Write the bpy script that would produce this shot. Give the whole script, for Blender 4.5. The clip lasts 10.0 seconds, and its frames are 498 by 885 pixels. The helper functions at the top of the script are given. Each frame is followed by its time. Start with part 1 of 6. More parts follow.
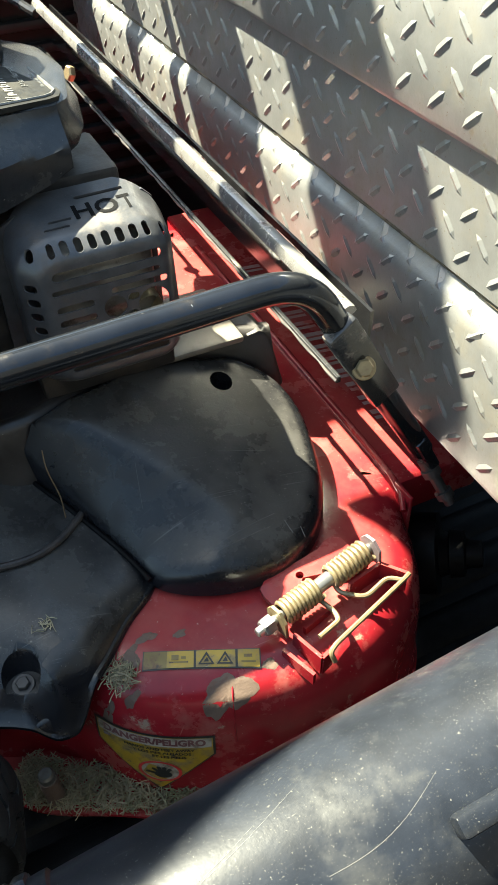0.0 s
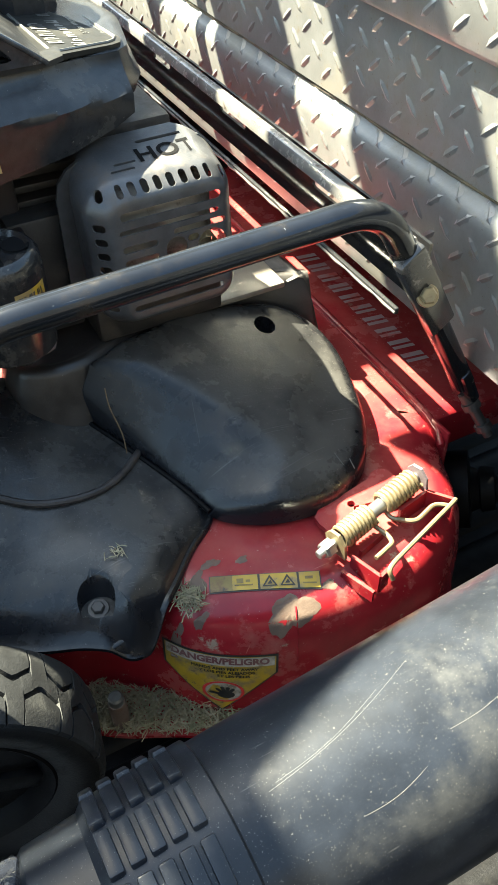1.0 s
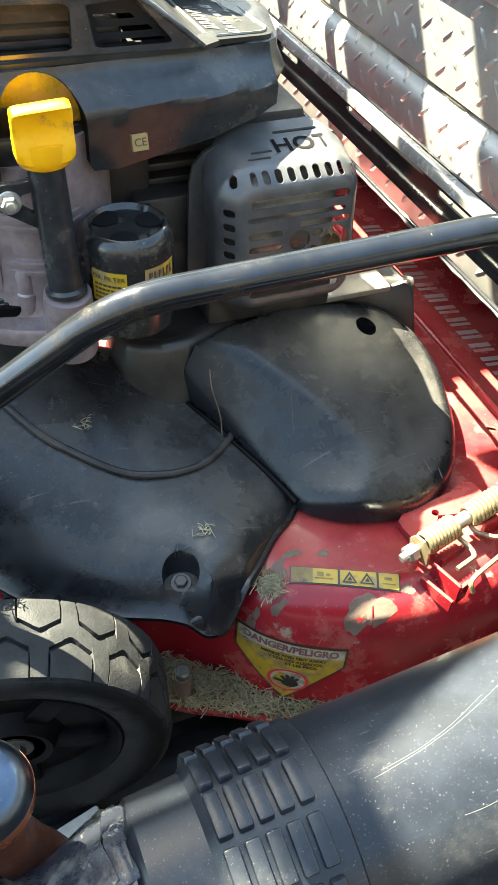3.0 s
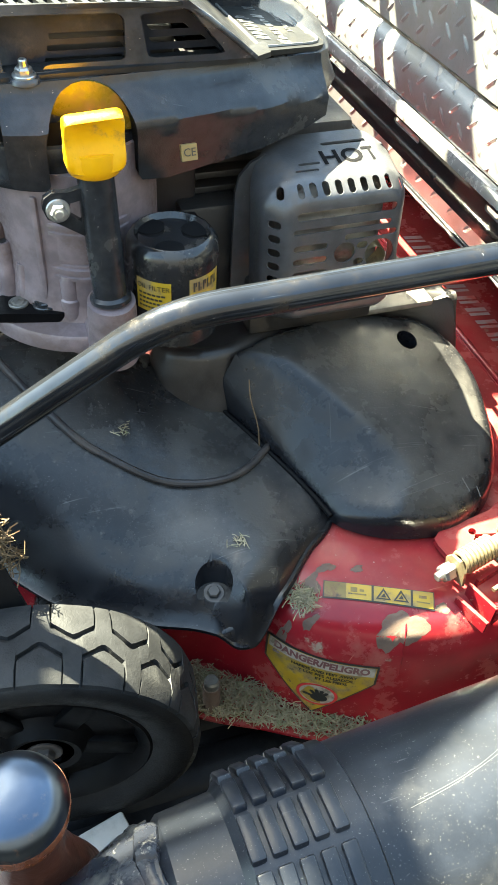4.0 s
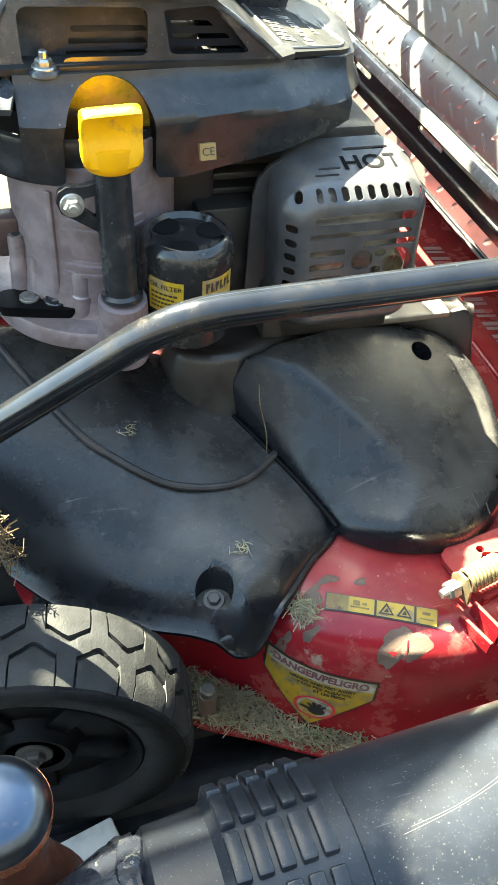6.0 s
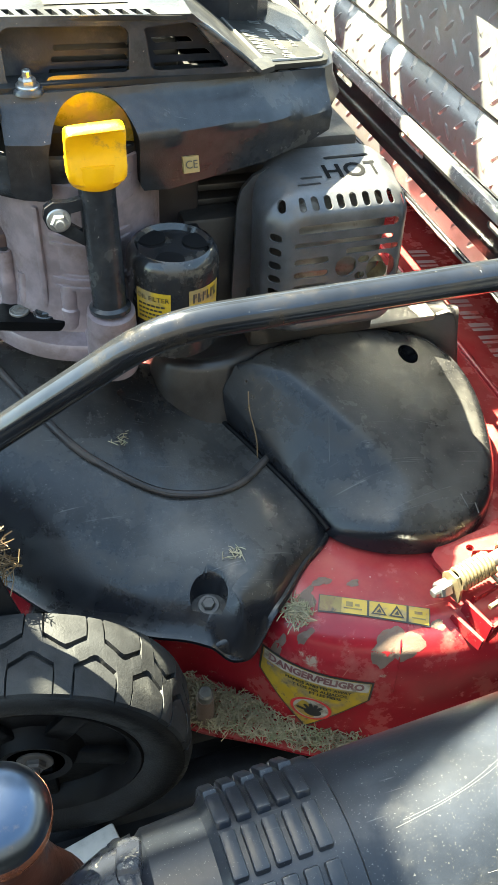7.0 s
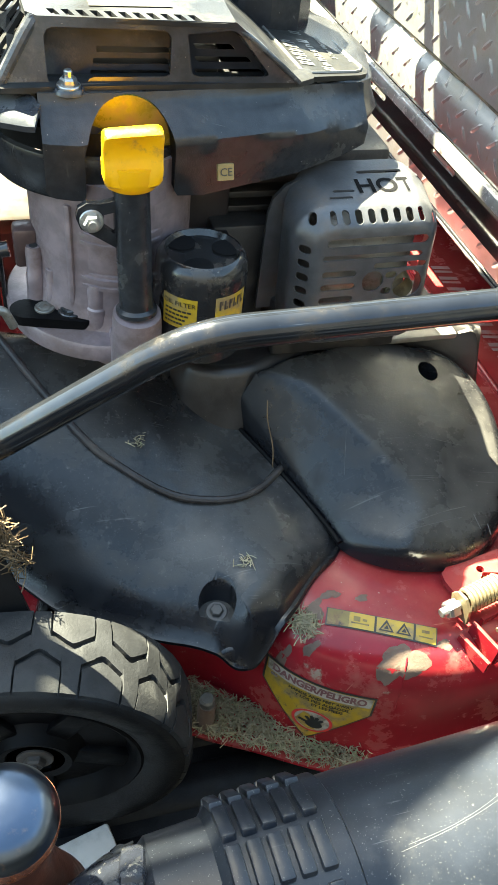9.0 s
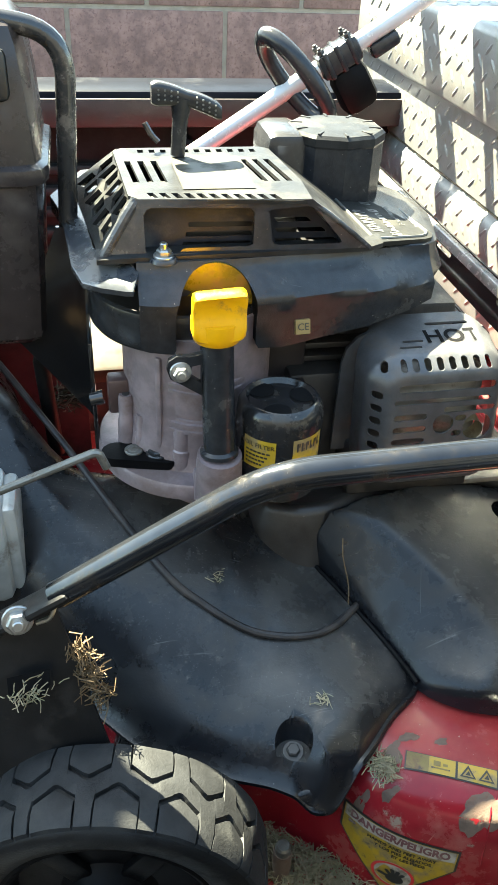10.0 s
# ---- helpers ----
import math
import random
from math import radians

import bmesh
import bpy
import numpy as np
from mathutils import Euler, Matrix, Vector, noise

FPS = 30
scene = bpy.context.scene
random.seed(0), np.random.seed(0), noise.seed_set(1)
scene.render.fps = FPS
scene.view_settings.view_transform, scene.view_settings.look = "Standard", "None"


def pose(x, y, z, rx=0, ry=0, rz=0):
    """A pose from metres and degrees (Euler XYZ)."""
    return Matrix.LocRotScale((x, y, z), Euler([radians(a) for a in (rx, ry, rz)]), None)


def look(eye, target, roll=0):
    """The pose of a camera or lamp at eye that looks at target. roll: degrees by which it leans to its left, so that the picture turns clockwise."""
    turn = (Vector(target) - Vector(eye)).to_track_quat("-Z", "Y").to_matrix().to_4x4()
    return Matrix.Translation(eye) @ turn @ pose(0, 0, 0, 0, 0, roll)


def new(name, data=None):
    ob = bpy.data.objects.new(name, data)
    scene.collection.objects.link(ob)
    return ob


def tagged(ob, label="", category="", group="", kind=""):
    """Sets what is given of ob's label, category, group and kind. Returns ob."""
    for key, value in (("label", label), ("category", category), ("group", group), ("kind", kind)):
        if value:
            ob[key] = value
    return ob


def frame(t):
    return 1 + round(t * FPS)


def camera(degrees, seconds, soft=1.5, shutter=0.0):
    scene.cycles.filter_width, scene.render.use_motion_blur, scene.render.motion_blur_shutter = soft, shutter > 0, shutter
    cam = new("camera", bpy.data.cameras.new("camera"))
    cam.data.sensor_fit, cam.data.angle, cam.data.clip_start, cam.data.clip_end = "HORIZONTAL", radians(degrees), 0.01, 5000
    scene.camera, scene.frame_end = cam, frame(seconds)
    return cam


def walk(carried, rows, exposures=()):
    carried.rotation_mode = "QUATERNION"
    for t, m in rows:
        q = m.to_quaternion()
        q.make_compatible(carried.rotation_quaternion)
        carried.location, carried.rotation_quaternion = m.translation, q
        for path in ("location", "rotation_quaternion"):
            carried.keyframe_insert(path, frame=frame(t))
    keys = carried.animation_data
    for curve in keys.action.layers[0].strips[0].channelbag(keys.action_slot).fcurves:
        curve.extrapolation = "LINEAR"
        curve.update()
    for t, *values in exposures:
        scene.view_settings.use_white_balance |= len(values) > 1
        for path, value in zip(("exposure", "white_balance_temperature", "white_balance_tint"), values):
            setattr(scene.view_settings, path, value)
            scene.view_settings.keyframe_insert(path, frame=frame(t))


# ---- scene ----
cam = camera(34.0, 10.0)
PATH = [
    (0, (0.101, 0.216, 0.783), (0.7, 1.547, -0.584), -1.7),
    (0.5, (0.012, 0.203, 0.782), (0.622, 1.501, -0.612), -2.5),
    (1, (0.008, 0.201, 0.777), (0.66, 1.473, -0.622), -0.7),
    (1.5, (-0.002, 0.187, 0.774), (0.652, 1.431, -0.648), -1.7),
    (2, (-0.034, 0.215, 0.775), (0.609, 1.474, -0.64), -0.1),
    (2.5, (-0.052, 0.214, 0.785), (0.538, 1.501, -0.627), 2.4),
    (2.7, (-0.049, 0.213, 0.78), (0.538, 1.506, -0.628), 3.5),
    (3.8, (-0.047, 0.221, 0.782), (0.495, 1.536, -0.624), 4.4),
    (4, (-0.054, 0.225, 0.784), (0.459, 1.55, -0.624), 4.1),
    (4.5, (-0.062, 0.238, 0.779), (0.391, 1.583, -0.631), 4.7),
    (5, (-0.06, 0.238, 0.778), (0.41, 1.575, -0.633), 6.4),
    (5.5, (-0.055, 0.236, 0.78), (0.429, 1.57, -0.628), 6.7),
    (6, (-0.048, 0.232, 0.777), (0.441, 1.573, -0.624), 5.8),
    (7.5, (-0.046, 0.223, 0.788), (0.458, 1.569, -0.603), 4.5),
    (8, (-0.05, 0.231, 0.788), (0.45, 1.577, -0.605), 5.8),
    (8.5, (-0.056, 0.239, 0.785), (0.444, 1.582, -0.61), 7.2),
    (9, (-0.056, 0.232, 0.789), (0.436, 1.583, -0.601), 7.6),
    (9.5, (-0.069, 0.216, 0.802), (0.284, 1.769, -0.408), 3.7),
    (10, (-0.067, 0.209, 0.807), (0.284, 1.815, -0.331), 2.9),
]
walk(cam, [(t, look(eye, target, roll)) for t, eye, target, roll in PATH], [(0.0, 3.3, 7450, -4), (0.5, 3.64, 7500, -4), (1.0, 3.82, 7550, -4), (2.5, 4.28, 7700, -4), (4.5, 4.58, 7750, -6), (8.0, 4.5, 7750, -6), (10.0, 4.32, 7750, -6)])

import collections
from mathutils.geometry import delaunay_2d_cdt

# ---- world, sun, exposure ----
SUN = Vector((-0.38, 0.70, 1.0)).normalized()
world = bpy.data.worlds.new("sky")
scene.world = world
world.use_nodes = True
wn = world.node_tree.nodes
sky = wn.new("ShaderNodeTexSky")
sky.sky_type = "NISHITA"
sky.sun_disc = False
sky.sun_elevation = math.asin(SUN.z)
sky.sun_rotation = math.atan2(SUN.x, SUN.y)
wn["Background"].inputs["Strength"].default_value = 0.06
world.node_tree.links.new(sky.outputs["Color"], wn["Background"].inputs["Color"])
sun_data = bpy.data.lights.new("sun", "SUN")
sun_data.energy, sun_data.angle, sun_data.color = 5.0, radians(0.4), (1.0, 0.95, 0.87)
sun = new("sun", sun_data)
sun.matrix_world = look(tuple(SUN * 20), (0, 0, 0))


# ---- materials ----
def surface(name, base, rough=0.5, metal=0.0, var=0.2, grain=260.0, stain=None, amount=0.45, size=14.0,
            bump=0.15, coat=0.0, rough_var=0.15, second=None, second_amount=0.35, second_size=55.0, specular=0.5, streak=None, streak_amount=0.3, streak_turn=0.6, speck=None, speck_amount=0.2, speck_size=420.0, pale_top=None, pale_top_from=0.84, pale_top_to=0.94):
    m = bpy.data.materials.new(name)
    m.use_nodes = True
    n, link = m.node_tree.nodes, m.node_tree.links.new
    b = n["Principled BSDF"]
    tc = n.new("ShaderNodeTexCoord")

    def noise_node(scale, detail=6.0, rough_=0.6):
        t = n.new("ShaderNodeTexNoise")
        t.inputs["Scale"].default_value, t.inputs["Detail"].default_value = scale, detail
        t.inputs["Roughness"].default_value = rough_
        link(tc.outputs["Object"], t.inputs["Vector"])
        return t

    def ramp(src, lo, hi):
        r = n.new("ShaderNodeMapRange")
        r.interpolation_type = "SMOOTHSTEP"
        r.inputs["From Min"].default_value, r.inputs["From Max"].default_value = lo, hi
        link(src, r.inputs["Value"])
        return r.outputs["Result"]

    def mix(fac, a, c):
        x = n.new("ShaderNodeMix")
        x.data_type = "RGBA"
        link(fac, x.inputs["Factor"])
        for sock, v in ((x.inputs["A"], a), (x.inputs["B"], c)):
            if isinstance(v, (tuple, list)):
                sock.default_value = (*v, 1)
            else:
                link(v, sock)
        return x.outputs["Result"]

    fine = noise_node(grain, 4.0)
    broad = noise_node(grain / 9.0, 5.0)
    lo, hi = tuple(max(0, c * (1 - var)) for c in base), tuple(min(1, c * (1 + var)) for c in base)
    col = mix(ramp(broad.outputs["Fac"], 0.32, 0.68), lo, hi)
    rough_src = None
    if stain:
        s1 = noise_node(size, 9.0, 0.68)
        f = ramp(s1.outputs["Fac"], 0.62 - amount * 0.3, 0.80 - amount * 0.3)
        col = mix(f, col, stain)
        rough_src = f
    if second:
        s2 = noise_node(second_size, 8.0, 0.7)
        f2 = ramp(s2.outputs["Fac"], 0.70 - second_amount * 0.3, 0.76 - second_amount * 0.3)
        col = mix(f2, col, second)
    if pale_top:
        # upward faces paler by normal: dust, wiped in places, plus lit tops painted in
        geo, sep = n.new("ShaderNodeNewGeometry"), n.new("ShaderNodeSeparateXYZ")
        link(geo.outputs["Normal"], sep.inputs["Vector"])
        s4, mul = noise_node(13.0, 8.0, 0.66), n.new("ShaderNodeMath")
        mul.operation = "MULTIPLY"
        link(ramp(sep.outputs["Z"], pale_top_from, pale_top_to), mul.inputs[0])
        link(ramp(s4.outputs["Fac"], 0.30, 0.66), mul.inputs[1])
        col = mix(mul.outputs[0], col, pale_top)
    if streak:
        # short fine scratches: noise drawn out along one direction, broken up by a broad mask
        for turn in (streak_turn, streak_turn + 1.1):
            mp = n.new("ShaderNodeMapping")
            mp.inputs["Rotation"].default_value = (0, 0, turn)
            mp.inputs["Scale"].default_value = (14, 900, 14)
            link(tc.outputs["Object"], mp.inputs["Vector"])
            t = n.new("ShaderNodeTexNoise")
            t.inputs["Scale"].default_value, t.inputs["Detail"].default_value = 1.0, 2.0
            link(mp.outputs["Vector"], t.inputs["Vector"])
            mask = noise_node(17.0 + 5 * turn, 3.0)
            mul = n.new("ShaderNodeMath")
            mul.operation = "MULTIPLY"
            link(ramp(t.outputs["Fac"], 0.66, 0.74), mul.inputs[0])
            link(ramp(mask.outputs["Fac"], 0.66 - streak_amount * 0.3, 0.78 - streak_amount * 0.3), mul.inputs[1])
            col = mix(mul.outputs[0], col, streak)
    if speck:
        s3 = noise_node(speck_size, 1.5)
        col = mix(ramp(s3.outputs["Fac"], 0.80 - speck_amount * 0.3, 0.84 - speck_amount * 0.3), col, speck)
    link(col, b.inputs["Base Color"])
    r = n.new("ShaderNodeMapRange")
    r.inputs["To Min"].default_value = max(0.03, rough - rough_var)
    r.inputs["To Max"].default_value = min(1.0, rough + rough_var)
    link(rough_src if rough_src else broad.outputs["Fac"], r.inputs["Value"])
    link(r.outputs["Result"], b.inputs["Roughness"])
    b.inputs["Metallic"].default_value = metal
    b.inputs["Specular IOR Level"].default_value = specular
    if coat:
        b.inputs["Coat Weight"].default_value, b.inputs["Coat Roughness"].default_value = coat, 0.12
    if bump:
        k = n.new("ShaderNodeBump")
        k.inputs["Strength"].default_value, k.inputs["Distance"].default_value = bump, 0.002
        link(fine.outputs["Fac"], k.inputs["Height"])
        link(k.outputs["Normal"], b.inputs["Normal"])
    return m


RED = surface("red_paint", (0.225, 0.0105, 0.017), 0.36, 0.0, 0.18, 120, (0.29, 0.07, 0.06), 0.36, 22, 0.06, 0.0, 0.14, (0.27, 0.20, 0.15), 0.22, 30, streak=(0.42, 0.16, 0.13), streak_amount=0.25, speck=(0.40, 0.30, 0.24), speck_amount=0.20, pale_top=(0.27, 0.045, 0.040), pale_top_from=0.90, pale_top_to=1.0, specular=0.36)
BLACK_PLASTIC = surface("black_plastic", (0.0115, 0.0115, 0.0128), 0.40, 0.0, 0.25, 420, (0.032, 0.030, 0.0285), 0.50, 16, 0.09, 0.0, 0.16, (0.060, 0.056, 0.051), 0.30, 70, streak=(0.085, 0.082, 0.078), streak_amount=0.55, specular=0.36, speck=(0.13, 0.12, 0.11), speck_amount=0.34, speck_size=620, pale_top=(0.050, 0.0475, 0.0445))
SHROUD = surface("shroud_plastic", (0.0175, 0.0185, 0.021), 0.30, 0.0, 0.2, 900, (0.05, 0.048, 0.045), 0.26, 12, 0.12, 0.0, 0.12, streak=(0.10, 0.098, 0.095), streak_amount=0.25, speck=(0.18, 0.17, 0.15), speck_amount=0.16, pale_top=(0.040, 0.039, 0.037), pale_top_from=0.86, pale_top_to=0.98, specular=0.4)
TUBE_BLACK = surface("blower_plastic", (0.0100, 0.0120, 0.0165), 0.38, 0.0, 0.25, 300, (0.030, 0.031, 0.033), 0.42, 14, 0.05, 0.0, 0.06, (0.07, 0.068, 0.064), 0.18, 230, specular=0.34, streak=(0.07, 0.07, 0.07), streak_amount=0.3, streak_turn=0.3, speck=(0.10, 0.098, 0.092), speck_amount=0.40, speck_size=1000)
NECK_DUSTY = surface("dusty_worn_plastic", (0.014, 0.016, 0.022), 0.42, 0.0, 0.3, 200, (0.08, 0.077, 0.068), 0.42, 60, 0.3, second=(0.15, 0.14, 0.12), second_amount=0.35, second_size=150, specular=0.4)
TUBE_STEEL = surface("worn_guard_steel", (0.032, 0.036, 0.044), 0.22, 0.75, 0.2, 200, (0.05, 0.045, 0.042), 0.42, 26, 0.03, 0.0, 0.10, (0.36, 0.34, 0.31), 0.10, 120, streak=(0.4, 0.39, 0.37), streak_amount=0.3, speck=(0.42, 0.41, 0.38), speck_amount=0.2)
ORANGE_REFLECTION = surface("orange_reflection", (0.20, 0.058, 0.020), 0.42, 0.4, 0.3, 200, (0.10, 0.035, 0.02), 0.4, 60, 0.2)
RUST = surface("rusty_steel", (0.075, 0.026, 0.016), 0.5, 0.3, 0.3, 200, (0.06, 0.04, 0.035), 0.4, 60, 0.2)
BOLT_DULL = surface("dull_bolt", (0.16, 0.155, 0.14), 0.5, 0.5, 0.2, 400, (0.10, 0.08, 0.06), 0.4, 90, 0.1)
STEEL_BLACK = surface("black_painted_steel", (0.02, 0.02, 0.021), 0.30, 0.0, 0.2, 300, (0.12, 0.10, 0.085), 0.25, 25, 0.06, 0.3, 0.12, (0.2, 0.19, 0.17), 0.05, 80)
PLATE_DARK = surface("soiled_black_plate", (0.009, 0.0085, 0.0085), 0.6, 0.0, 0.3, 200, (0.018, 0.015, 0.013), 0.4, 30, 0.2, specular=0.2)
STEEL_DIRTY = surface("soiled_dark_steel", (0.024, 0.022, 0.021), 0.6, 0.0, 0.3, 200, (0.055, 0.045, 0.038), 0.4, 30, 0.2)
MUFFLER = surface("guard_grey_steel", (0.064, 0.065, 0.069), 0.44, 0.25, 0.2, 500, (0.085, 0.072, 0.064), 0.38, 22, 0.08, speck=(0.16, 0.15, 0.14), speck_amount=0.18)
MUFFLER_IN = surface("muffler_steel", (0.30, 0.28, 0.25), 0.5, 0.7, 0.2, 200, (0.10, 0.06, 0.04), 0.4, 30, 0.1)
DULL_BROWN = surface("dull_brown_tone", (0.026, 0.020, 0.020), 0.6, 0.2, 0.2, 300, (0.035, 0.028, 0.026), 0.4, 30, 0.12)
BACK_CREAM = surface("pale_dusty_cover", (0.044, 0.036, 0.027), 0.7, 0.0, 0.25, 80, (0.05, 0.036, 0.028), 0.45, 30, 0.1, specular=0.1)
ALU_CAST = surface("cast_aluminium", (0.205, 0.160, 0.168), 0.52, 0.25, 0.16, 600, (0.145, 0.105, 0.100), 0.42, 16, 0.16, second=(0.20, 0.175, 0.155), second_amount=0.30, second_size=38)
LUG_BROWN = surface("brown_soiled_casting", (0.085, 0.055, 0.052), 0.5, 0.3, 0.2, 300, (0.05, 0.033, 0.03), 0.4, 30, 0.12)
DIAMOND = surface("diamond_plate_aluminium", (0.168, 0.168, 0.165), 0.44, 0.35, 0.1, 300, (0.175, 0.165, 0.145), 0.45, 16, 0.08, 0.0, 0.1, (0.16, 0.14, 0.11), 0.30, 45, streak=(0.20, 0.19, 0.17), streak_amount=0.55, speck=(0.12, 0.10, 0.075), speck_amount=0.30)
RAIL_BLACK = surface("glossy_black_rail", (0.010, 0.010, 0.011), 0.14, 0.0, 0.2, 300, (0.022, 0.02, 0.018), 0.25, 25, 0.03, 0.8, 0.06)
DUSTY_BLACK = surface("dust_coated_black_plastic", (0.0155, 0.0132, 0.0125), 0.48, 0.0, 0.25, 420, (0.034, 0.029, 0.026), 0.50, 10, 0.12, 0.0, 0.14, (0.022, 0.022, 0.022), 0.16, 40, streak=(0.025, 0.025, 0.025), streak_amount=0.4, speck=(0.20, 0.19, 0.17), speck_amount=0.2)
DUSTY_SUNLIT = surface("dusty_sunlit_cover", (0.0155, 0.0158, 0.0165), 0.5, 0.0, 0.3, 420, (0.031, 0.0305, 0.029), 0.55, 14, 0.12, 0.0, 0.14, (0.026, 0.026, 0.026), 0.12, 40, specular=0.15)
# level cover faces keep the dusty colour; steep ones get their dark shade painted in
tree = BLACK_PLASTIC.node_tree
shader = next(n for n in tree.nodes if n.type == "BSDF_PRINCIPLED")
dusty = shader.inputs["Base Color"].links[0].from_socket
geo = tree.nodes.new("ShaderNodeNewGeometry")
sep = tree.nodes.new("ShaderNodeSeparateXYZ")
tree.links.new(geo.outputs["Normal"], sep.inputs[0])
level_share = tree.nodes.new("ShaderNodeMapRange")
level_share.interpolation_type = "SMOOTHSTEP"
level_share.inputs["From Min"].default_value, level_share.inputs["From Max"].default_value = 0.60, 0.88
tree.links.new(sep.outputs["Z"], level_share.inputs["Value"])
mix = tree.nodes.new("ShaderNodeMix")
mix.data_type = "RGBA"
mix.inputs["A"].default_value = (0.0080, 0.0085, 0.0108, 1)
tree.links.new(level_share.outputs["Result"], mix.inputs["Factor"])
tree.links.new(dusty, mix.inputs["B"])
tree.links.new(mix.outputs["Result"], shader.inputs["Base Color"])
SEAM_DIRT = surface("seam_dirt", (0.11, 0.085, 0.05), 0.9, 0.0, 0.4, 200, (0.05, 0.04, 0.03), 0.5, 40, 0.3)
BALL = surface("worn_chrome", (0.075, 0.095, 0.130), 0.36, 1.0, 0.1, 200, (0.30, 0.20, 0.15), 0.30, 40, 0.03, 0.0, 0.08)
WORN_SUNLIT_EDGE = surface("worn_sunlit_edge", (0.30, 0.29, 0.28), 0.38, 0.6, 0.2, 200, (0.08, 0.06, 0.05), 0.35, 60, 0.1)
ZINC = surface("zinc_plated", (0.40, 0.40, 0.39), 0.32, 0.9, 0.1, 400, None, 0, 10, 0.08)
YZINC = surface("yellow_zinc", (0.24, 0.19, 0.11), 0.46, 0.5, 0.2, 300, (0.16, 0.11, 0.06), 0.5, 60, 0.08)
YELLOW = surface("yellow_plastic", (0.74, 0.365, 0.008), 0.5, 0.0, 0.08, 300, (0.32, 0.16, 0.03), 0.25, 60, 0.08)
RUBBER = surface("tyre_rubber", (0.0165, 0.017, 0.0180), 0.72, 0.0, 0.25, 500, (0.034, 0.034, 0.033), 0.45, 20, 0.2, specular=0.22)
RUBBER_SIDE = surface("tyre_sidewall", (0.0065, 0.0065, 0.0068), 0.62, 0.0, 0.25, 500, (0.013, 0.0125, 0.012), 0.4, 20, 0.2, specular=0.22)
RUBBER_AND_SHADE = surface("dark_rubber_and_shade", (0.0035, 0.0035, 0.004), 0.6, 0.0, 0.2, 400, (0.008, 0.0078, 0.0072), 0.35, 30, 0.1, specular=0.08)
FILTER_BLACK = surface("filter_black", (0.013, 0.013, 0.014), 0.30, 0.0, 0.2, 500, (0.036, 0.031, 0.027), 0.40, 35, 0.05, speck=(0.12, 0.105, 0.09), speck_amount=0.25)
CABLE = surface("dusty_cable_sheath", (0.026, 0.023, 0.023), 0.55, 0.0, 0.3, 300, (0.05, 0.042, 0.038), 0.5, 30, 0.15, specular=0.3)
TANK = surface("brown_black_plastic", (0.028, 0.022, 0.0215), 0.42, 0.0, 0.2, 300, (0.055, 0.045, 0.042), 0.4, 14, 0.08, specular=0.4, speck=(0.14, 0.12, 0.11), speck_amount=0.15)
RIDGE = surface("dusty_liner_ridge", (0.015, 0.0145, 0.015), 0.6, 0.0, 0.3, 300, (0.022, 0.021, 0.020), 0.36, 12, 0.2, specular=0.15)
LINER = surface("bed_liner", (0.0065, 0.0065, 0.0072), 0.55, 0.0, 0.3, 500, (0.014, 0.0135, 0.0125), 0.36, 12, 0.2, specular=0.1)
RECOIL_INNER = surface("recoil_inner_plastic", (0.013, 0.015, 0.021), 0.6, 0.0, 0.25, 600, (0.05, 0.05, 0.05), 0.35, 20, 0.1, specular=0.15)
RECOIL_BLACK = surface("recoil_plastic", (0.025, 0.028, 0.034), 0.30, 0.0, 0.25, 600, (0.085, 0.085, 0.084), 0.40, 14, 0.10, 0.0, 0.12, speck=(0.16, 0.155, 0.145), speck_amount=0.2)
RAIL_PAINT = surface("bed_rail_paint", (0.0055, 0.0068, 0.0105), 0.5, 0.0, 0.2, 200, (0.009, 0.010, 0.013), 0.3, 9, 0.05, specular=0.06)
BLOCK = surface("split_block", (0.185, 0.120, 0.118), 0.9, 0.0, 0.25, 220, (0.135, 0.088, 0.086), 0.42, 110, 0.6, speck=(0.07, 0.05, 0.05), speck_amount=0.3, speck_size=170)
MORTAR = surface("mortar", (0.27, 0.26, 0.24), 0.95, 0.0, 0.15, 200, None, 0, 10, 0.5)
CONCRETE = surface("concrete", (0.115, 0.113, 0.112), 0.9, 0.0, 0.15, 120, (0.085, 0.082, 0.08), 0.4, 3, 0.3)
LABEL_WORN = surface("worn_label", (0.16, 0.115, 0.03), 0.5, 0.0, 0.2, 300, (0.10, 0.04, 0.03), 0.5, 60, 0.0, 0.0, 0.1, (0.05, 0.04, 0.03), 0.4, 120)
LABEL_YELLOW = surface("label_yellow", (0.38, 0.245, 0.022), 0.42, 0.0, 0.12, 300, (0.22, 0.16, 0.07), 0.60, 45, 0.02, 0.0, 0.1, (0.12, 0.09, 0.05), 0.36, 90, streak=(0.30, 0.26, 0.18), streak_amount=0.4)
HOLE_SHADE = surface("dull_hole_shade", (0.006, 0.006, 0.0065), 0.8, 0.0, 0.2, 300, None, 0, 10, 0.0, specular=0.05)
LABEL_BLACK = surface("label_black", (0.02, 0.02, 0.02), 0.45, 0.0, 0.1, 300, None, 0, 10, 0.0)
LABEL_WHITE = surface("label_white", (0.34, 0.31, 0.26), 0.5, 0.0, 0.1, 300, (0.17, 0.14, 0.10), 0.45, 60, 0.0)
HEADING = surface("label_heading", (0.13, 0.05, 0.05), 0.5, 0.0, 0.2, 300, (0.3, 0.2, 0.17), 0.3, 60, 0.0)
LABEL_RED = surface("label_red", (0.50, 0.03, 0.03), 0.45, 0.0, 0.1, 300, None, 0, 10, 0.0)
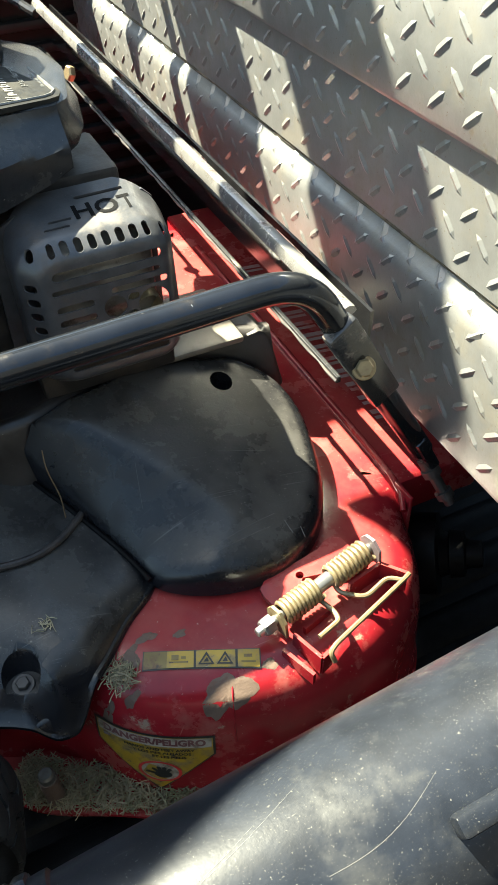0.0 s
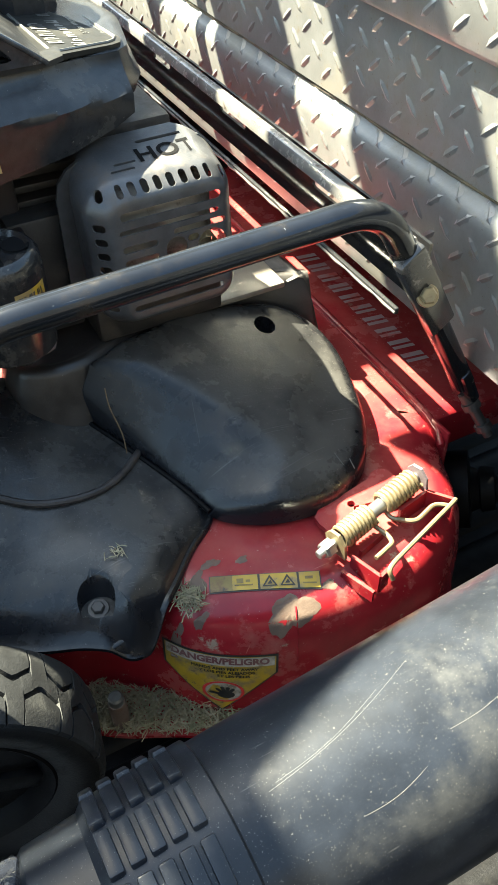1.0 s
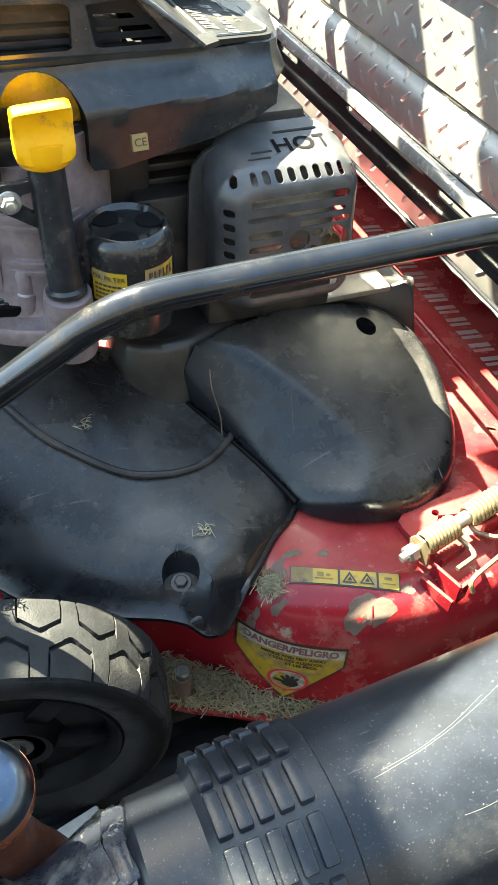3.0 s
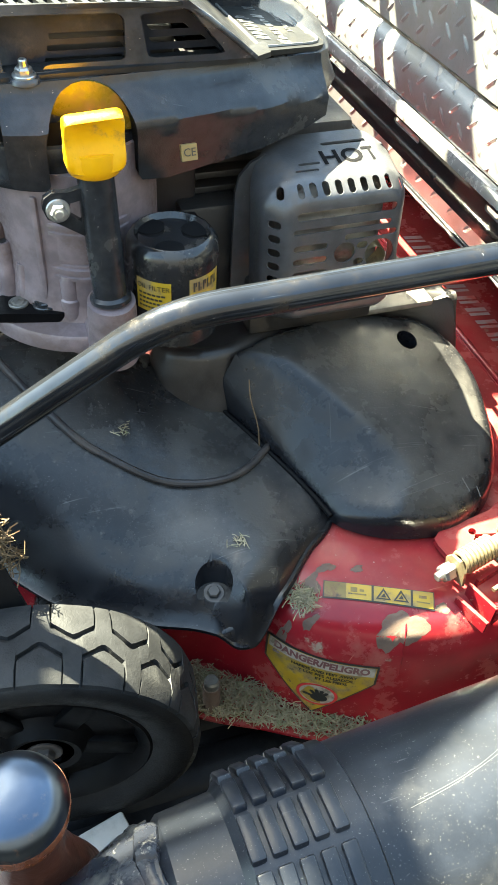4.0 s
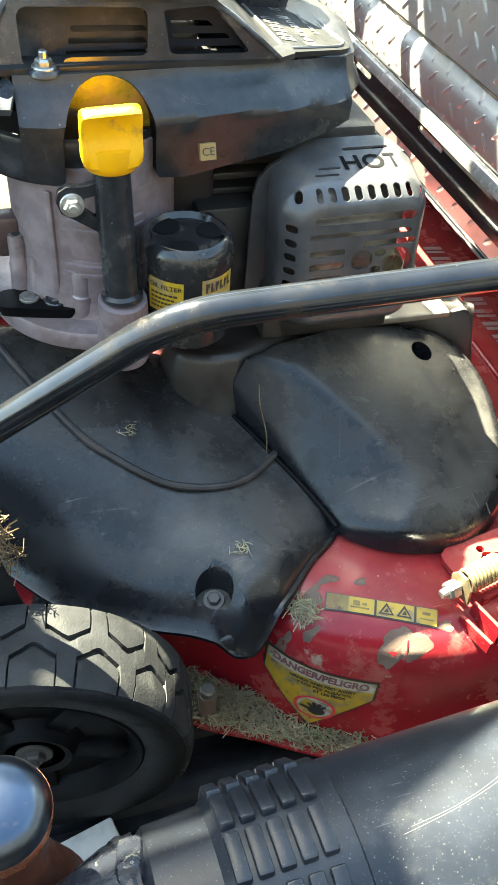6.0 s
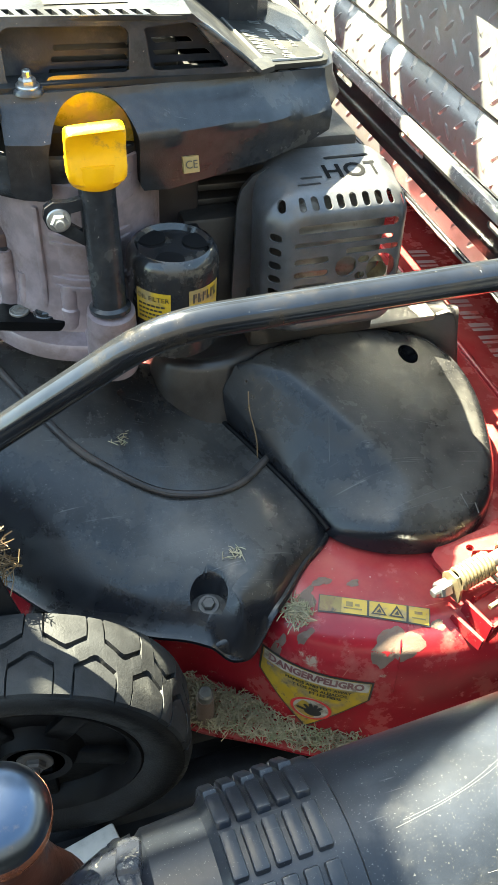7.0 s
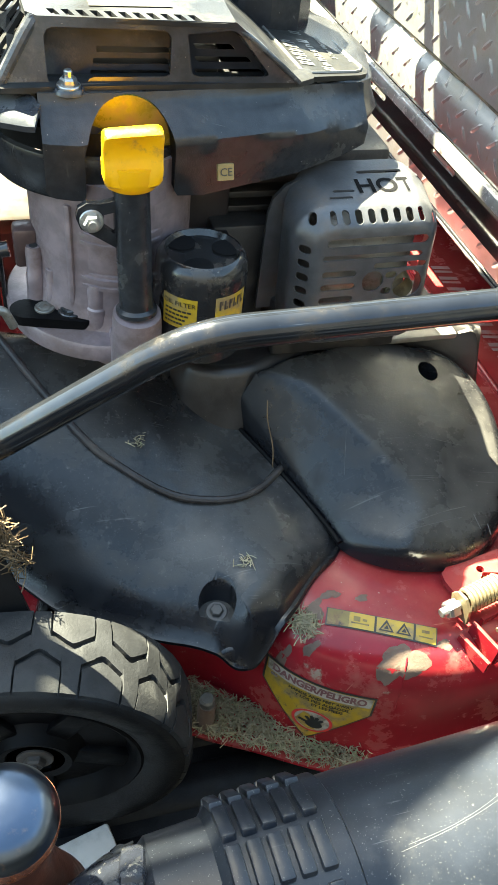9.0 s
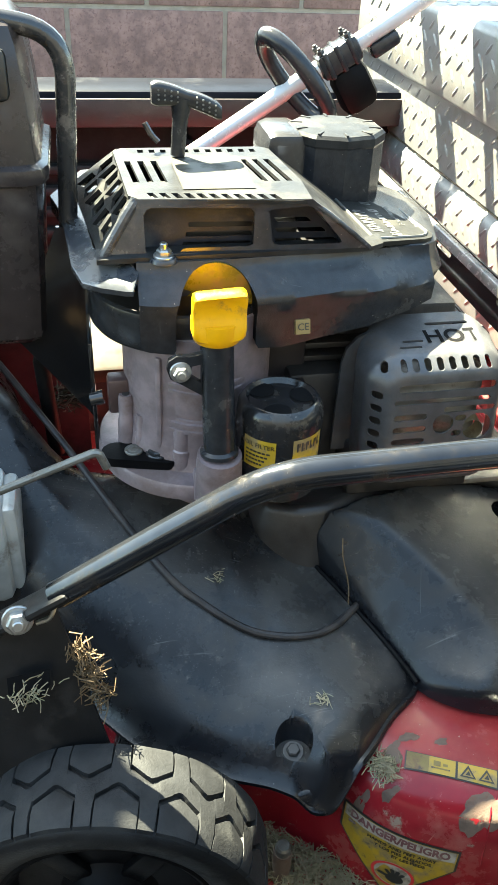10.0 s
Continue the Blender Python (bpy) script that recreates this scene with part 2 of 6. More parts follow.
LABEL_GREY = surface("label_grey", (0.016, 0.0158, 0.0148), 0.6, 0.0, 0.15, 400, (0.026, 0.025, 0.022), 0.45, 20, 0.0, specular=0.15)
SILVER_PRINT = surface("silver_print", (0.11, 0.108, 0.10), 0.5, 0.2, 0.1, 300, (0.3, 0.28, 0.25), 0.3, 60, 0.0)
STICKER = surface("faded_sticker", (0.042, 0.039, 0.030), 0.6, 0.0, 0.15, 100, (0.033, 0.031, 0.026), 0.5, 45, 0.0, second=(0.032, 0.031, 0.029), second_amount=0.35, second_size=70, specular=0.15)
HEAT_PLATE = surface("dusty_pale_plate", (0.17, 0.15, 0.125), 0.6, 0.2, 0.15, 150, (0.15, 0.13, 0.10), 0.4, 30, 0.1)
CE_GOLD = surface("gold_sticker", (0.22, 0.16, 0.065), 0.4, 0.2, 0.1, 200, None, 0, 10, 0.0)
STRAW = surface("dry_grass", (0.13, 0.082, 0.038), 0.85, 0.0, 0.4, 60, (0.075, 0.045, 0.022), 0.45, 40, 0.0)
GREEN_STRAW = surface("greenish_straw", (0.022, 0.021, 0.010), 0.9, 0.0, 0.4, 60, (0.012, 0.009, 0.005), 0.5, 40, 0.0)
CLIPPINGS = surface("grass_clippings", (0.26, 0.215, 0.135), 0.9, 0.0, 0.4, 90, (0.20, 0.20, 0.11), 0.5, 60, 0.0)
MUD = surface("dried_mud", (0.105, 0.070, 0.052), 0.85, 0.0, 0.2, 300, (0.13, 0.07, 0.05), 0.3, 90, 0.2)
SCRATCH = surface("scratch_grey", (0.075, 0.075, 0.074), 0.6, 0.0, 0.1, 200, None, 0, 10, 0.0)
YELLOW_REFLECTION = surface("yellow_reflection", (0.080, 0.068, 0.005), 0.4, 0.0, 0.2, 200, (0.10, 0.06, 0.015), 0.5, 40, 0.1)
RED_DIM = surface("faded_grey_print", (0.30, 0.235, 0.23), 0.45, 0.0, 0.15, 200, (0.45, 0.10, 0.09), 0.4, 30, 0.0)
SKY_BLOCK_GREY = surface("plain_wall_grey", (0.045, 0.045, 0.047), 0.9, 0.0, 0.2, 90, (0.08, 0.06, 0.05), 0.5, 3, 0.5)
PALE_CAST = surface("pale_cast_metal", (0.42, 0.42, 0.40), 0.5, 0.3, 0.15, 300, (0.25, 0.23, 0.20), 0.4, 30, 0.12)
WHITE_PAINT = surface("pale_shaft_paint", (0.46, 0.47, 0.475), 0.4, 0.2, 0.06, 200, (0.5, 0.47, 0.42), 0.25, 30, 0.03)


# ---- building helpers ----
def smooth_all(me, angle=35):
    me.polygons.foreach_set("use_smooth", [True] * len(me.polygons))
    me.set_sharp_from_angle(angle=radians(angle))


def mesh_of(name, bm, material, angle=35):
    bmesh.ops.recalc_face_normals(bm, faces=bm.faces[:])
    me = bpy.data.meshes.new(name)
    bm.to_mesh(me)
    bm.free()
    me.materials.append(material)
    smooth_all(me, angle)
    return me


def thing(name, at, label, category, group="", kind=""):
    ob = new(name)
    ob.empty_display_size = 0.05
    ob.location = at
    return tagged(ob, label, category, group, kind)


def solo(name, bm, material, label, category, group="", kind="", angle=35):
    return tagged(new(name, mesh_of(name, bm, material, angle)), label, category, group, kind)


def part(name, bm, material, parent, label="", angle=35):
    me = bm if isinstance(bm, bpy.types.Mesh) else mesh_of(name, bm, material, angle)
    while parent.parent and parent.parent.parent:
        parent = parent.parent
    ob = new(name, me)
    ob.parent = parent
    if parent.type == "EMPTY":
        ob.matrix_parent_inverse = Matrix.Translation(-parent.location)
    if label:
        ob["label"] = label
    return ob


def add_box(bm, lo, hi, bevel=0.0, m=None):
    lo, hi = Vector(lo), Vector(hi)
    c, s = (lo + hi) / 2, hi - lo
    r = bmesh.ops.create_cube(bm, size=1.0, matrix=Matrix.Translation(c) @ Matrix.Diagonal((*s, 1)))
    vs = r["verts"]
    if bevel:
        es = {e for v in vs for e in v.link_edges}
        out = bmesh.ops.bevel(bm, geom=list(es), offset=bevel, segments=2, affect="EDGES", profile=0.5)
        vs = list({v for f in out["faces"] for v in f.verts} | {v for v in vs if v.is_valid})
    if m is not None:
        bmesh.ops.transform(bm, matrix=m, verts=vs)
    return bm


def frame_to(a, b):
    a, b = Vector(a), Vector(b)
    q = (b - a).to_track_quat("Z", "Y")
    return Matrix.Translation(a) @ q.to_matrix().to_4x4(), (b - a).length


def add_turned(bm, a, b, profile, seg=24, caps=True):
    """A turned body round the axis from a to b; profile rows of (share of the length, radius)."""
    m, length = frame_to(a, b)
    rings = []
    for f, r in profile:
        rings.append([bm.verts.new(m @ Vector((r * math.cos(2 * math.pi * k / seg), r * math.sin(2 * math.pi * k / seg), f * length))) for k in range(seg)])
    for p, q in zip(rings, rings[1:]):
        for k in range(seg):
            bm.faces.new((p[k], p[(k + 1) % seg], q[(k + 1) % seg], q[k]))
    if caps:
        bm.faces.new(rings[0][::-1])
        bm.faces.new(rings[-1])
    return bm


def turned(a, b, profile, seg=24, caps=True):
    return add_turned(bmesh.new(), a, b, profile, seg, caps)


def rod(a, b, r, seg=14, edge=0.0):
    length = (Vector(b) - Vector(a)).length
    e = min(0.4, (edge or r * 0.2) / max(length, 1e-6))
    k = (edge or r * 0.2)
    return turned(a, b, [(0, r - k), (e, r), (1 - e, r), (1, r - k)], seg)


def curve_points(pts, per=8, closed=False):
    pts = [Vector(p) for p in pts]
    n = len(pts)
    out = []
    for i in range(n if closed else n - 1):
        p0 = pts[(i - 1) % n] if closed or i > 0 else pts[0] * 2 - pts[1]
        p1, p2 = pts[i], pts[(i + 1) % n]
        p3 = pts[(i + 2) % n] if closed or i + 2 < n else pts[-1] * 2 - pts[-2]
        for k in range(per):
            t = k / per
            out.append(0.5 * ((2 * p1) + (p2 - p0) * t + (2 * p0 - 5 * p1 + 4 * p2 - p3) * t * t + (3 * p1 - p0 - 3 * p2 + p3) * t ** 3))
    if not closed:
        out.append(pts[-1])
    return out


def rounded_path(pts, radius, per=8):
    """A polyline with each corner turned into an arc."""
    pts = [Vector(p) for p in pts]
    out = [pts[0]]
    for a, b, c in zip(pts, pts[1:], pts[2:]):
        d = min(radius, (a - b).length * 0.45, (c - b).length * 0.45)
        p, q = b + (a - b).normalized() * d, b + (c - b).normalized() * d
        for k in range(per + 1):
            t = k / per
            out.append(p * (1 - t) ** 2 + b * 2 * t * (1 - t) + q * t * t)
    out.append(pts[-1])
    return out


def add_sweep(bm, path, radius, seg=14, flat=None, caps=True):
    """A tube along a path; radius a number or a function of the share along; flat(share) squashes it."""
    path = [Vector(p) for p in path]
    n = len(path)
    total, run = sum((b - a).length for a, b in zip(path, path[1:])), 0.0
    normal, rings = None, []
    for i, p in enumerate(path):
        d = (path[min(i + 1, n - 1)] - path[max(i - 1, 0)]).normalized()
        if normal is None:
            normal = d.orthogonal().normalized()
        normal = (normal - d * normal.dot(d)).normalized()
        side = d.cross(normal)
        if i:
            run += (p - path[i - 1]).length
        f = run / total
        r = radius(f) if callable(radius) else radius
        rings.append([bm.verts.new(p + r * (normal * math.cos(2 * math.pi * k / seg) + side * math.sin(2 * math.pi * k / seg))) for k in range(seg)])
    for a, b in zip(rings, rings[1:]):
        for k in range(seg):
            bm.faces.new((a[k], a[(k + 1) % seg], b[(k + 1) % seg], b[k]))
    if caps:
        bm.faces.new(rings[0][::-1])
        bm.faces.new(rings[-1])
    return bm


def sweep(path, radius, seg=14):
    return add_sweep(bmesh.new(), path, radius, seg)


def loft(rings, cap_first=False, cap_last=False, closed=True):
    bm = bmesh.new()
    vs = [[bm.verts.new(p) for p in r] for r in rings]
    n = len(vs[0])
    for a, b in zip(vs, vs[1:]):
        for k in range(n if closed else n - 1):
            bm.faces.new((a[k], a[(k + 1) % n], b[(k + 1) % n], b[k]))
    if cap_first:
        bm.faces.new(vs[0][::-1])
    if cap_last:
        bm.faces.new(vs[-1])
    return bm


def inset_ring(ring, d):
    """A closed plan outline (counter-clockwise) moved inwards by d."""
    n, out = len(ring), []
    for i, p in enumerate(ring):
        t = (ring[(i + 1) % n] - ring[i - 1]).normalized()
        out.append(Vector((p.x - t.y * d, p.y + t.x * d, 0)))
    return out


def shell(outline, top, steps, cell=0.008, per=6, narrow=None, closed=False):
    """A moulded cover over a plan outline: steps of (inset, height) from the lower edge in; inside the last step a fine sheet that follows top."""
    ring = [Vector((p.x, p.y, 0)) for p in curve_points([(*p, 0) for p in outline], per, True)]
    if sum(a.x * b.y - b.x * a.y for a, b in zip(ring, ring[1:] + ring[:1])) < 0:
        ring.reverse()
    rows = []
    for d, z in steps:
        r = inset_ring(ring, d)
        if narrow:
            r = [p.lerp(q, narrow(p.x, p.y)) for p, q in zip(ring, r)]
        rows.append([Vector((p.x, p.y, z(p.x, p.y) if callable(z) else z)) for p in r])
    bm = loft(rows)
    bm.verts.ensure_lookup_table()
    n = len(ring)
    last = [bm.verts[len(bm.verts) - n + k] for k in range(n)]
    if closed:
        bm.faces.new([bm.verts[k] for k in range(n)][::-1])
    poly = [Vector((v.co.x, v.co.y)) for v in last]

    def inside(x, y):
        hit = False
        for a, b in zip(poly, poly[1:] + poly[:1]):
            if (a.y > y) != (b.y > y) and x < (b.x - a.x) * (y - a.y) / (b.y - a.y) + a.x:
                hit = not hit
        return hit

    pts = list(poly)
    x0, x1 = min(p.x for p in poly), max(p.x for p in poly)
    y0, y1 = min(p.y for p in poly), max(p.y for p in poly)
    for i in range(int((y1 - y0) / cell) + 1):
        for j in range(int((x1 - x0) / cell) + 1):
            x, y = x0 + (j + 0.5 * (i % 2)) * cell, y0 + i * cell * 0.9
            if inside(x, y) and min((Vector((x, y)) - p).length_squared for p in poly[::2]) > (cell * 0.45) ** 2:
                pts.append(Vector((x, y)))
    out = delaunay_2d_cdt(pts, [(k, (k + 1) % n) for k in range(n)], [], 1, 1e-6)
    vs = []
    for k, p in enumerate(out[0]):
        src = [q for q in out[3][k] if q < n]
        vs.append(last[src[0]] if src else bm.verts.new((p.x, p.y, top(p.x, p.y))))
    for f in out[2]:
        if len({vs[k] for k in f}) == len(f):
            try:
                bm.faces.new([vs[k] for k in f])
            except ValueError:
                pass
    return bm


def carve(bm, cutter):
    """Cuts one closed body out of another and returns what is left as a bmesh."""
    obs = []
    for name, b in (("carved", bm), ("cutter", cutter)):
        bmesh.ops.triangulate(b, faces=b.faces[:])
        bmesh.ops.recalc_face_normals(b, faces=b.faces[:])
        me = bpy.data.meshes.new(name)
        b.to_mesh(me)
        b.free()
        obs.append(new(name, me))
    mod = obs[0].modifiers.new("cut", "BOOLEAN")
    mod.operation, mod.solver, mod.object = "DIFFERENCE", "EXACT", obs[1]
    bpy.context.view_layer.update()
    res = bmesh.new()
    me = bpy.data.meshes.new_from_object(obs[0].evaluated_get(bpy.context.evaluated_depsgraph_get()))
    res.from_mesh(me)
    bpy.data.meshes.remove(me)
    for ob in obs:
        old = ob.data
        bpy.data.objects.remove(ob)
        bpy.data.meshes.remove(old)
    return res


def slot_outline(x, y, w, h, seg=6):
    """A slot with round ends, in plate coordinates."""
    r = min(w, h) / 2
    out = []
    if w >= h:
        for k in range(seg + 1):
            a = -math.pi / 2 + math.pi * k / seg
            out.append((x + w / 2 - r + r * math.cos(a), y + r * math.sin(a)))
        for k in range(seg + 1):
            a = math.pi / 2 + math.pi * k / seg
            out.append((x - w / 2 + r + r * math.cos(a), y + r * math.sin(a)))
    else:
        for k in range(seg + 1):
            a = math.pi * k / seg
            out.append((x + r * math.cos(a), y + h / 2 - r + r * math.sin(a)))
        for k in range(seg + 1):
            a = math.pi + math.pi * k / seg
            out.append((x + r * math.cos(a), y - h / 2 + r + r * math.sin(a)))
    return out


def plate(outer, holes, place, thick, bm=None):
    """A sheet with holes: outlines in plate coordinates, place(x, y, depth) puts them into the world."""
    bm = bm or bmesh.new()
    flat = bmesh.new()
    for loop in [outer, *holes]:
        vs = [flat.verts.new((*p, 0)) for p in loop]
        for a, b in zip(vs, vs[1:] + vs[:1]):
            flat.edges.new((a, b))
    bmesh.ops.triangle_fill(flat, use_beauty=True, use_dissolve=False, edges=flat.edges[:])
    flat.verts.index_update()
    pts = [v.co.copy() for v in flat.verts]
    front = [bm.verts.new(place(p.x, p.y, 0)) for p in pts]
    back = [bm.verts.new(place(p.x, p.y, thick)) for p in pts]
    for f in flat.faces:
        i = [v.index for v in f.verts]
        bm.faces.new([front[k] for k in i])
        bm.faces.new([back[k] for k in reversed(i)])
    for e in flat.edges:
        if len(e.link_faces) == 1:
            a, b = (v.index for v in e.verts)
            bm.faces.new((front[a], front[b], back[b], back[a]))
    flat.free()
    return bm


def within(loop, x, y):
    hit = False
    for (ax_, ay_), (bx_, by_) in zip(loop, loop[1:] + loop[:1]):
        if (ay_ > y) != (by_ > y) and x < (bx_ - ax_) * (y - ay_) / (by_ - ay_) + ax_:
            hit = not hit
    return hit


def formed(outer, holes, place, thick, cell=0.004):
    """A pressed sheet with holes over a fine grid, so that place(x, y, depth) may bend it."""
    pts, edges = [], []
    for loop in [outer, *holes]:
        start, loop = len(pts), list(loop)
        for (xa, ya), (xb, yb) in zip(loop, loop[1:] + loop[:1]):
            n = max(1, int(math.hypot(xb - xa, yb - ya) / cell))
            pts += [Vector((xa + (xb - xa) * k / n, ya + (yb - ya) * k / n)) for k in range(n)]
        edges += [(k, k + 1 if k + 1 < len(pts) else start) for k in range(start, len(pts))]
    rim = np.array([(p.x, p.y) for p in pts])
    (x0, y0), (x1, y1) = rim.min(0), rim.max(0)
    for i in range(int((y1 - y0) / cell / 0.87) + 1):
        for j in range(int((x1 - x0) / cell) + 1):
            x, y = x0 + (j + 0.5 * (i % 2)) * cell, y0 + i * cell * 0.87
            if ((rim - (x, y)) ** 2).sum(1).min() > (cell * 0.5) ** 2 and within(outer, x, y) and not any(within(h, x, y) for h in holes):
                pts.append(Vector((x, y)))
    res = delaunay_2d_cdt(pts, edges, [], 0, 1e-7)
    faces = []
    for f in res[2]:
        c = sum((res[0][k] for k in f), Vector((0, 0))) / len(f)
        if within(outer, c.x, c.y) and not any(within(h, c.x, c.y) for h in holes):
            faces.append(f)
    bm = bmesh.new()
    front = [bm.verts.new(place(p.x, p.y, 0.0)) for p in res[0]]
    back = [bm.verts.new(place(p.x, p.y, thick)) for p in res[0]]
    seen = collections.Counter()
    for f in faces:
        bm.faces.new([front[k] for k in f])
        bm.faces.new([back[k] for k in reversed(f)])
        for a, b in zip(f, f[1:] + f[:1]):
            seen[(min(a, b), max(a, b))] += 1
    for (a, b), n in seen.items():
        if n == 1:
            bm.faces.new((front[a], front[b], back[b], back[a]))
    bmesh.ops.delete(bm, geom=[v for v in bm.verts if not v.link_faces], context="VERTS")
    return bm


def plane_place(origin, ux, uy):
    o, ux, uy = Vector(origin), Vector(ux).normalized(), Vector(uy)
    uy = (uy - ux * uy.dot(ux)).normalized()
    uz = ux.cross(uy)
    return (lambda x, y, d=0.0: o + ux * x + uy * y - uz * d), uz


def writing(text, size, origin, ux, uy, depth=0.0002, align="CENTER", shear=0.0, spacing=1.0, squeeze=1.0, weight=0.0):
    """Letters of the built-in font as a mesh, lying in the plane of ux and uy."""
    cu = bpy.data.curves.new("letters", "FONT")
    cu.body, cu.size, cu.align_x, cu.align_y = text, size, align, "CENTER"
    cu.offset = weight
    cu.extrude, cu.shear, cu.space_character, cu.resolution_u = depth, shear, spacing, 3
    ob = new("letters", cu)
    bpy.context.view_layer.update()
    me = bpy.data.meshes.new_from_object(ob.evaluated_get(bpy.context.evaluated_depsgraph_get()))
    bpy.data.objects.remove(ob)
    bpy.data.curves.remove(cu)
    place, uz = plane_place(origin, ux, uy)
    for v in me.vertices:
        v.co = place(v.co.x * squeeze, v.co.y, -v.co.z)
    return me


def letters(name, parent, material, *args, label="", **kw):
    me = writing(*args, **kw)
    me.materials.clear()
    me.materials.append(material)
    return part(name, me, material, parent, label)


def bar(bm, place, x, y, w, h, thick=0.0004):
    """A flat printed bar in plate coordinates."""
    pts = [(x - w / 2, y - h / 2), (x + w / 2, y - h / 2), (x + w / 2, y + h / 2), (x - w / 2, y + h / 2)]
    vs = [bm.verts.new(place(*p, -thick)) for p in pts]
    bm.faces.new(vs)
    return bm


def hexbolt(parent, at, way, r=0.008, h=0.006, material=None, washer=0.0, tip=0.0, name="bolt", label=""):
    at, way = Vector(at), Vector(way).normalized()
    bm = bmesh.new()
    if washer:
        add_turned(bm, at, at + way * 0.0022, [(0, washer), (0.7, washer), (1, washer * 0.93)], 20)
    add_turned(bm, at + way * 0.001, at + way * h, [(0, r), (0.75, r), (1, r * 0.82)], 6)
    if tip:
        add_turned(bm, at + way * h, at + way * (h + tip), [(0, r * 0.5), (0.85, r * 0.5), (1, r * 0.4)], 12)
    return part(name, bm, material or ZINC, parent, label, 25)


# ---- the setting: ground, truck bed, masonry wall ----
bm = bmesh.new()
bmesh.ops.create_grid(bm, x_segments=4, y_segments=4, size=60, matrix=Matrix.Translation((0, 0, -0.75)))
solo("ground", bm, CONCRETE, "weathered grey concrete ground under the truck", "ground", kind="structure")

bed_floor = thing("floor", (0, 0.8, 0), "black ribbed plastic liner floor of a truck bed", "floor", kind="structure")
bm = bmesh.new()
add_box(bm, (-1.6, -0.6, -0.06), (1.6, 1.66, -0.008))
part("liner_sheet", bm, LINER, bed_floor)
rib = bmesh.new()
prof = [(-0.022, -0.008), (-0.015, 0.0), (0.015, 0.0), (0.022, -0.008)]
va = [rib.verts.new((-1.58, y, z)) for y, z in prof]
vb = [rib.verts.new((1.58, y, z)) for y, z in prof]
for k in range(3):
    rib.faces.new((va[k], vb[k], vb[k + 1], va[k + 1]))
rib_mesh = mesh_of("liner_rib", rib, LINER, 60)
for k in range(38):
    ob = new("liner_rib", rib_mesh)
    ob.parent = bed_floor
    ob.matrix_parent_inverse = Matrix.Translation((0, -0.8, 0))
    ob.location = (0, -0.55 + 0.058 * k, 0)

bed_side = thing("wall_bed", (0, 1.62, 0), "dark side panel of a truck bed with a ribbed liner and a capped top rail", "truck bed", kind="structure")
bm = bmesh.new()
add_box(bm, (-1.6, 1.62, -0.06), (1.6, 1.67, 0.50))
part("panel", bm, LINER, bed_side)
bm = bmesh.new()
add_box(bm, (-1.6, 1.575, 0.47), (1.6, 1.68, 0.527), 0.008)
part("top_rail", bm, RAIL_PAINT, bed_side, "dark glossy capped top rail")
bm = bmesh.new()
add_box(bm, (-1.58, 1.568, 0.473), (1.58, 1.5745, 0.516), 0.002)
part("rail_face", bm, DULL_BROWN, bed_side, "inner face of the rail, brown bounce light put into its colour")
for k in range(9):
    bm = bmesh.new()
    add_box(bm, (-1.58, 1.605, 0.10 + 0.036 * k), (1.58, 1.63, 0.116 + 0.036 * k), 0.006)
    part("liner_ridge", bm, RIDGE, bed_side)
bm = turned((0.10, 1.61, 0.43), (0.10, 1.585, 0.43), [(0, 0.022), (0.8, 0.02), (1, 0.014)], 20)
part("liner_boss", bm, LINER, bed_side)
for x0 in (-1.6, 1.55):
    bm = bmesh.new()
    add_box(bm, (x0, -0.6, -0.06), (x0 + 0.05, 1.618, 0.5), 0.005)
    part("end_panel", bm, LINER, bed_side)
bm = bmesh.new()
add_box(bm, (-1.545, -0.66, -0.06), (1.545, -0.605, 0.5), 0.005)
part("near_panel", bm, LINER, bed_side)

block_wall = thing("wall_block", (0, 2.56, -0.75), "masonry wall of dusty mauve-brown blocks with pale mortar joints", "wall", kind="structure")
bm = bmesh.new()
add_box(bm, (-5, 2.566, -0.75), (5, 2.75, 0.95))
part("mortar_bed", bm, MORTAR, block_wall)
bm = bmesh.new()
add_box(bm, (-0.1975, -0.08, -0.096), (0.1975, 0.0, 0.096), 0.003)
block_mesh = mesh_of("block", bm, BLOCK)
for row in range(-6, 3):
    for col in range(-6, 8):
        ob = new("block", block_mesh)
        ob.parent = block_wall
        ob.matrix_parent_inverse = Matrix.Translation((0, -2.56, 0.75))
        ob.location = (0.123 + 0.407 * col + (0.203 if row % 2 else 0.0), 2.64, 0.524 - 0.1015 + 0.203 * (row + 0))

bm = bmesh.new()
add_box(bm, (-6, -2.1, -0.75), (6, -1.9, 2.1))
solo("wall_sky_block", bm, SKY_BLOCK_GREY, "plain grey wall, unseen, added to block low sky light", "wall", kind="structure")

# unseen rack added on the bed side to throw striped shade over the toolbox
rack = thing("shade_rack", (1.0, 1.645, 0.527), "unseen slatted rack added on the truck bed side to cast shade", "rack")
for x in (-1.45, -1.0, 0.95, 1.45):
    bm = bmesh.new()
    add_box(bm, (x - 0.03, 1.630, 0.527), (x + 0.03, 1.662, 1.92 if x > 0 else 2.45), 0.004)
    part("post", bm, STEEL_BLACK, rack)
for z0, z1, x0, x1 in ((1.555, 1.848, -0.115, 1.5), (1.125, 1.248, -0.10, 1.5), (1.262, 1.385, -0.10, 1.5), (0.815, 0.893, 0.285, 1.5), (1.12, 1.53, -1.5, -0.40)):
    bm = bmesh.new()
    add_box(bm, (x0, 1.612, z0), (x1, 1.629, z1), 0.003)
    part("slat", bm, STEEL_BLACK, rack)

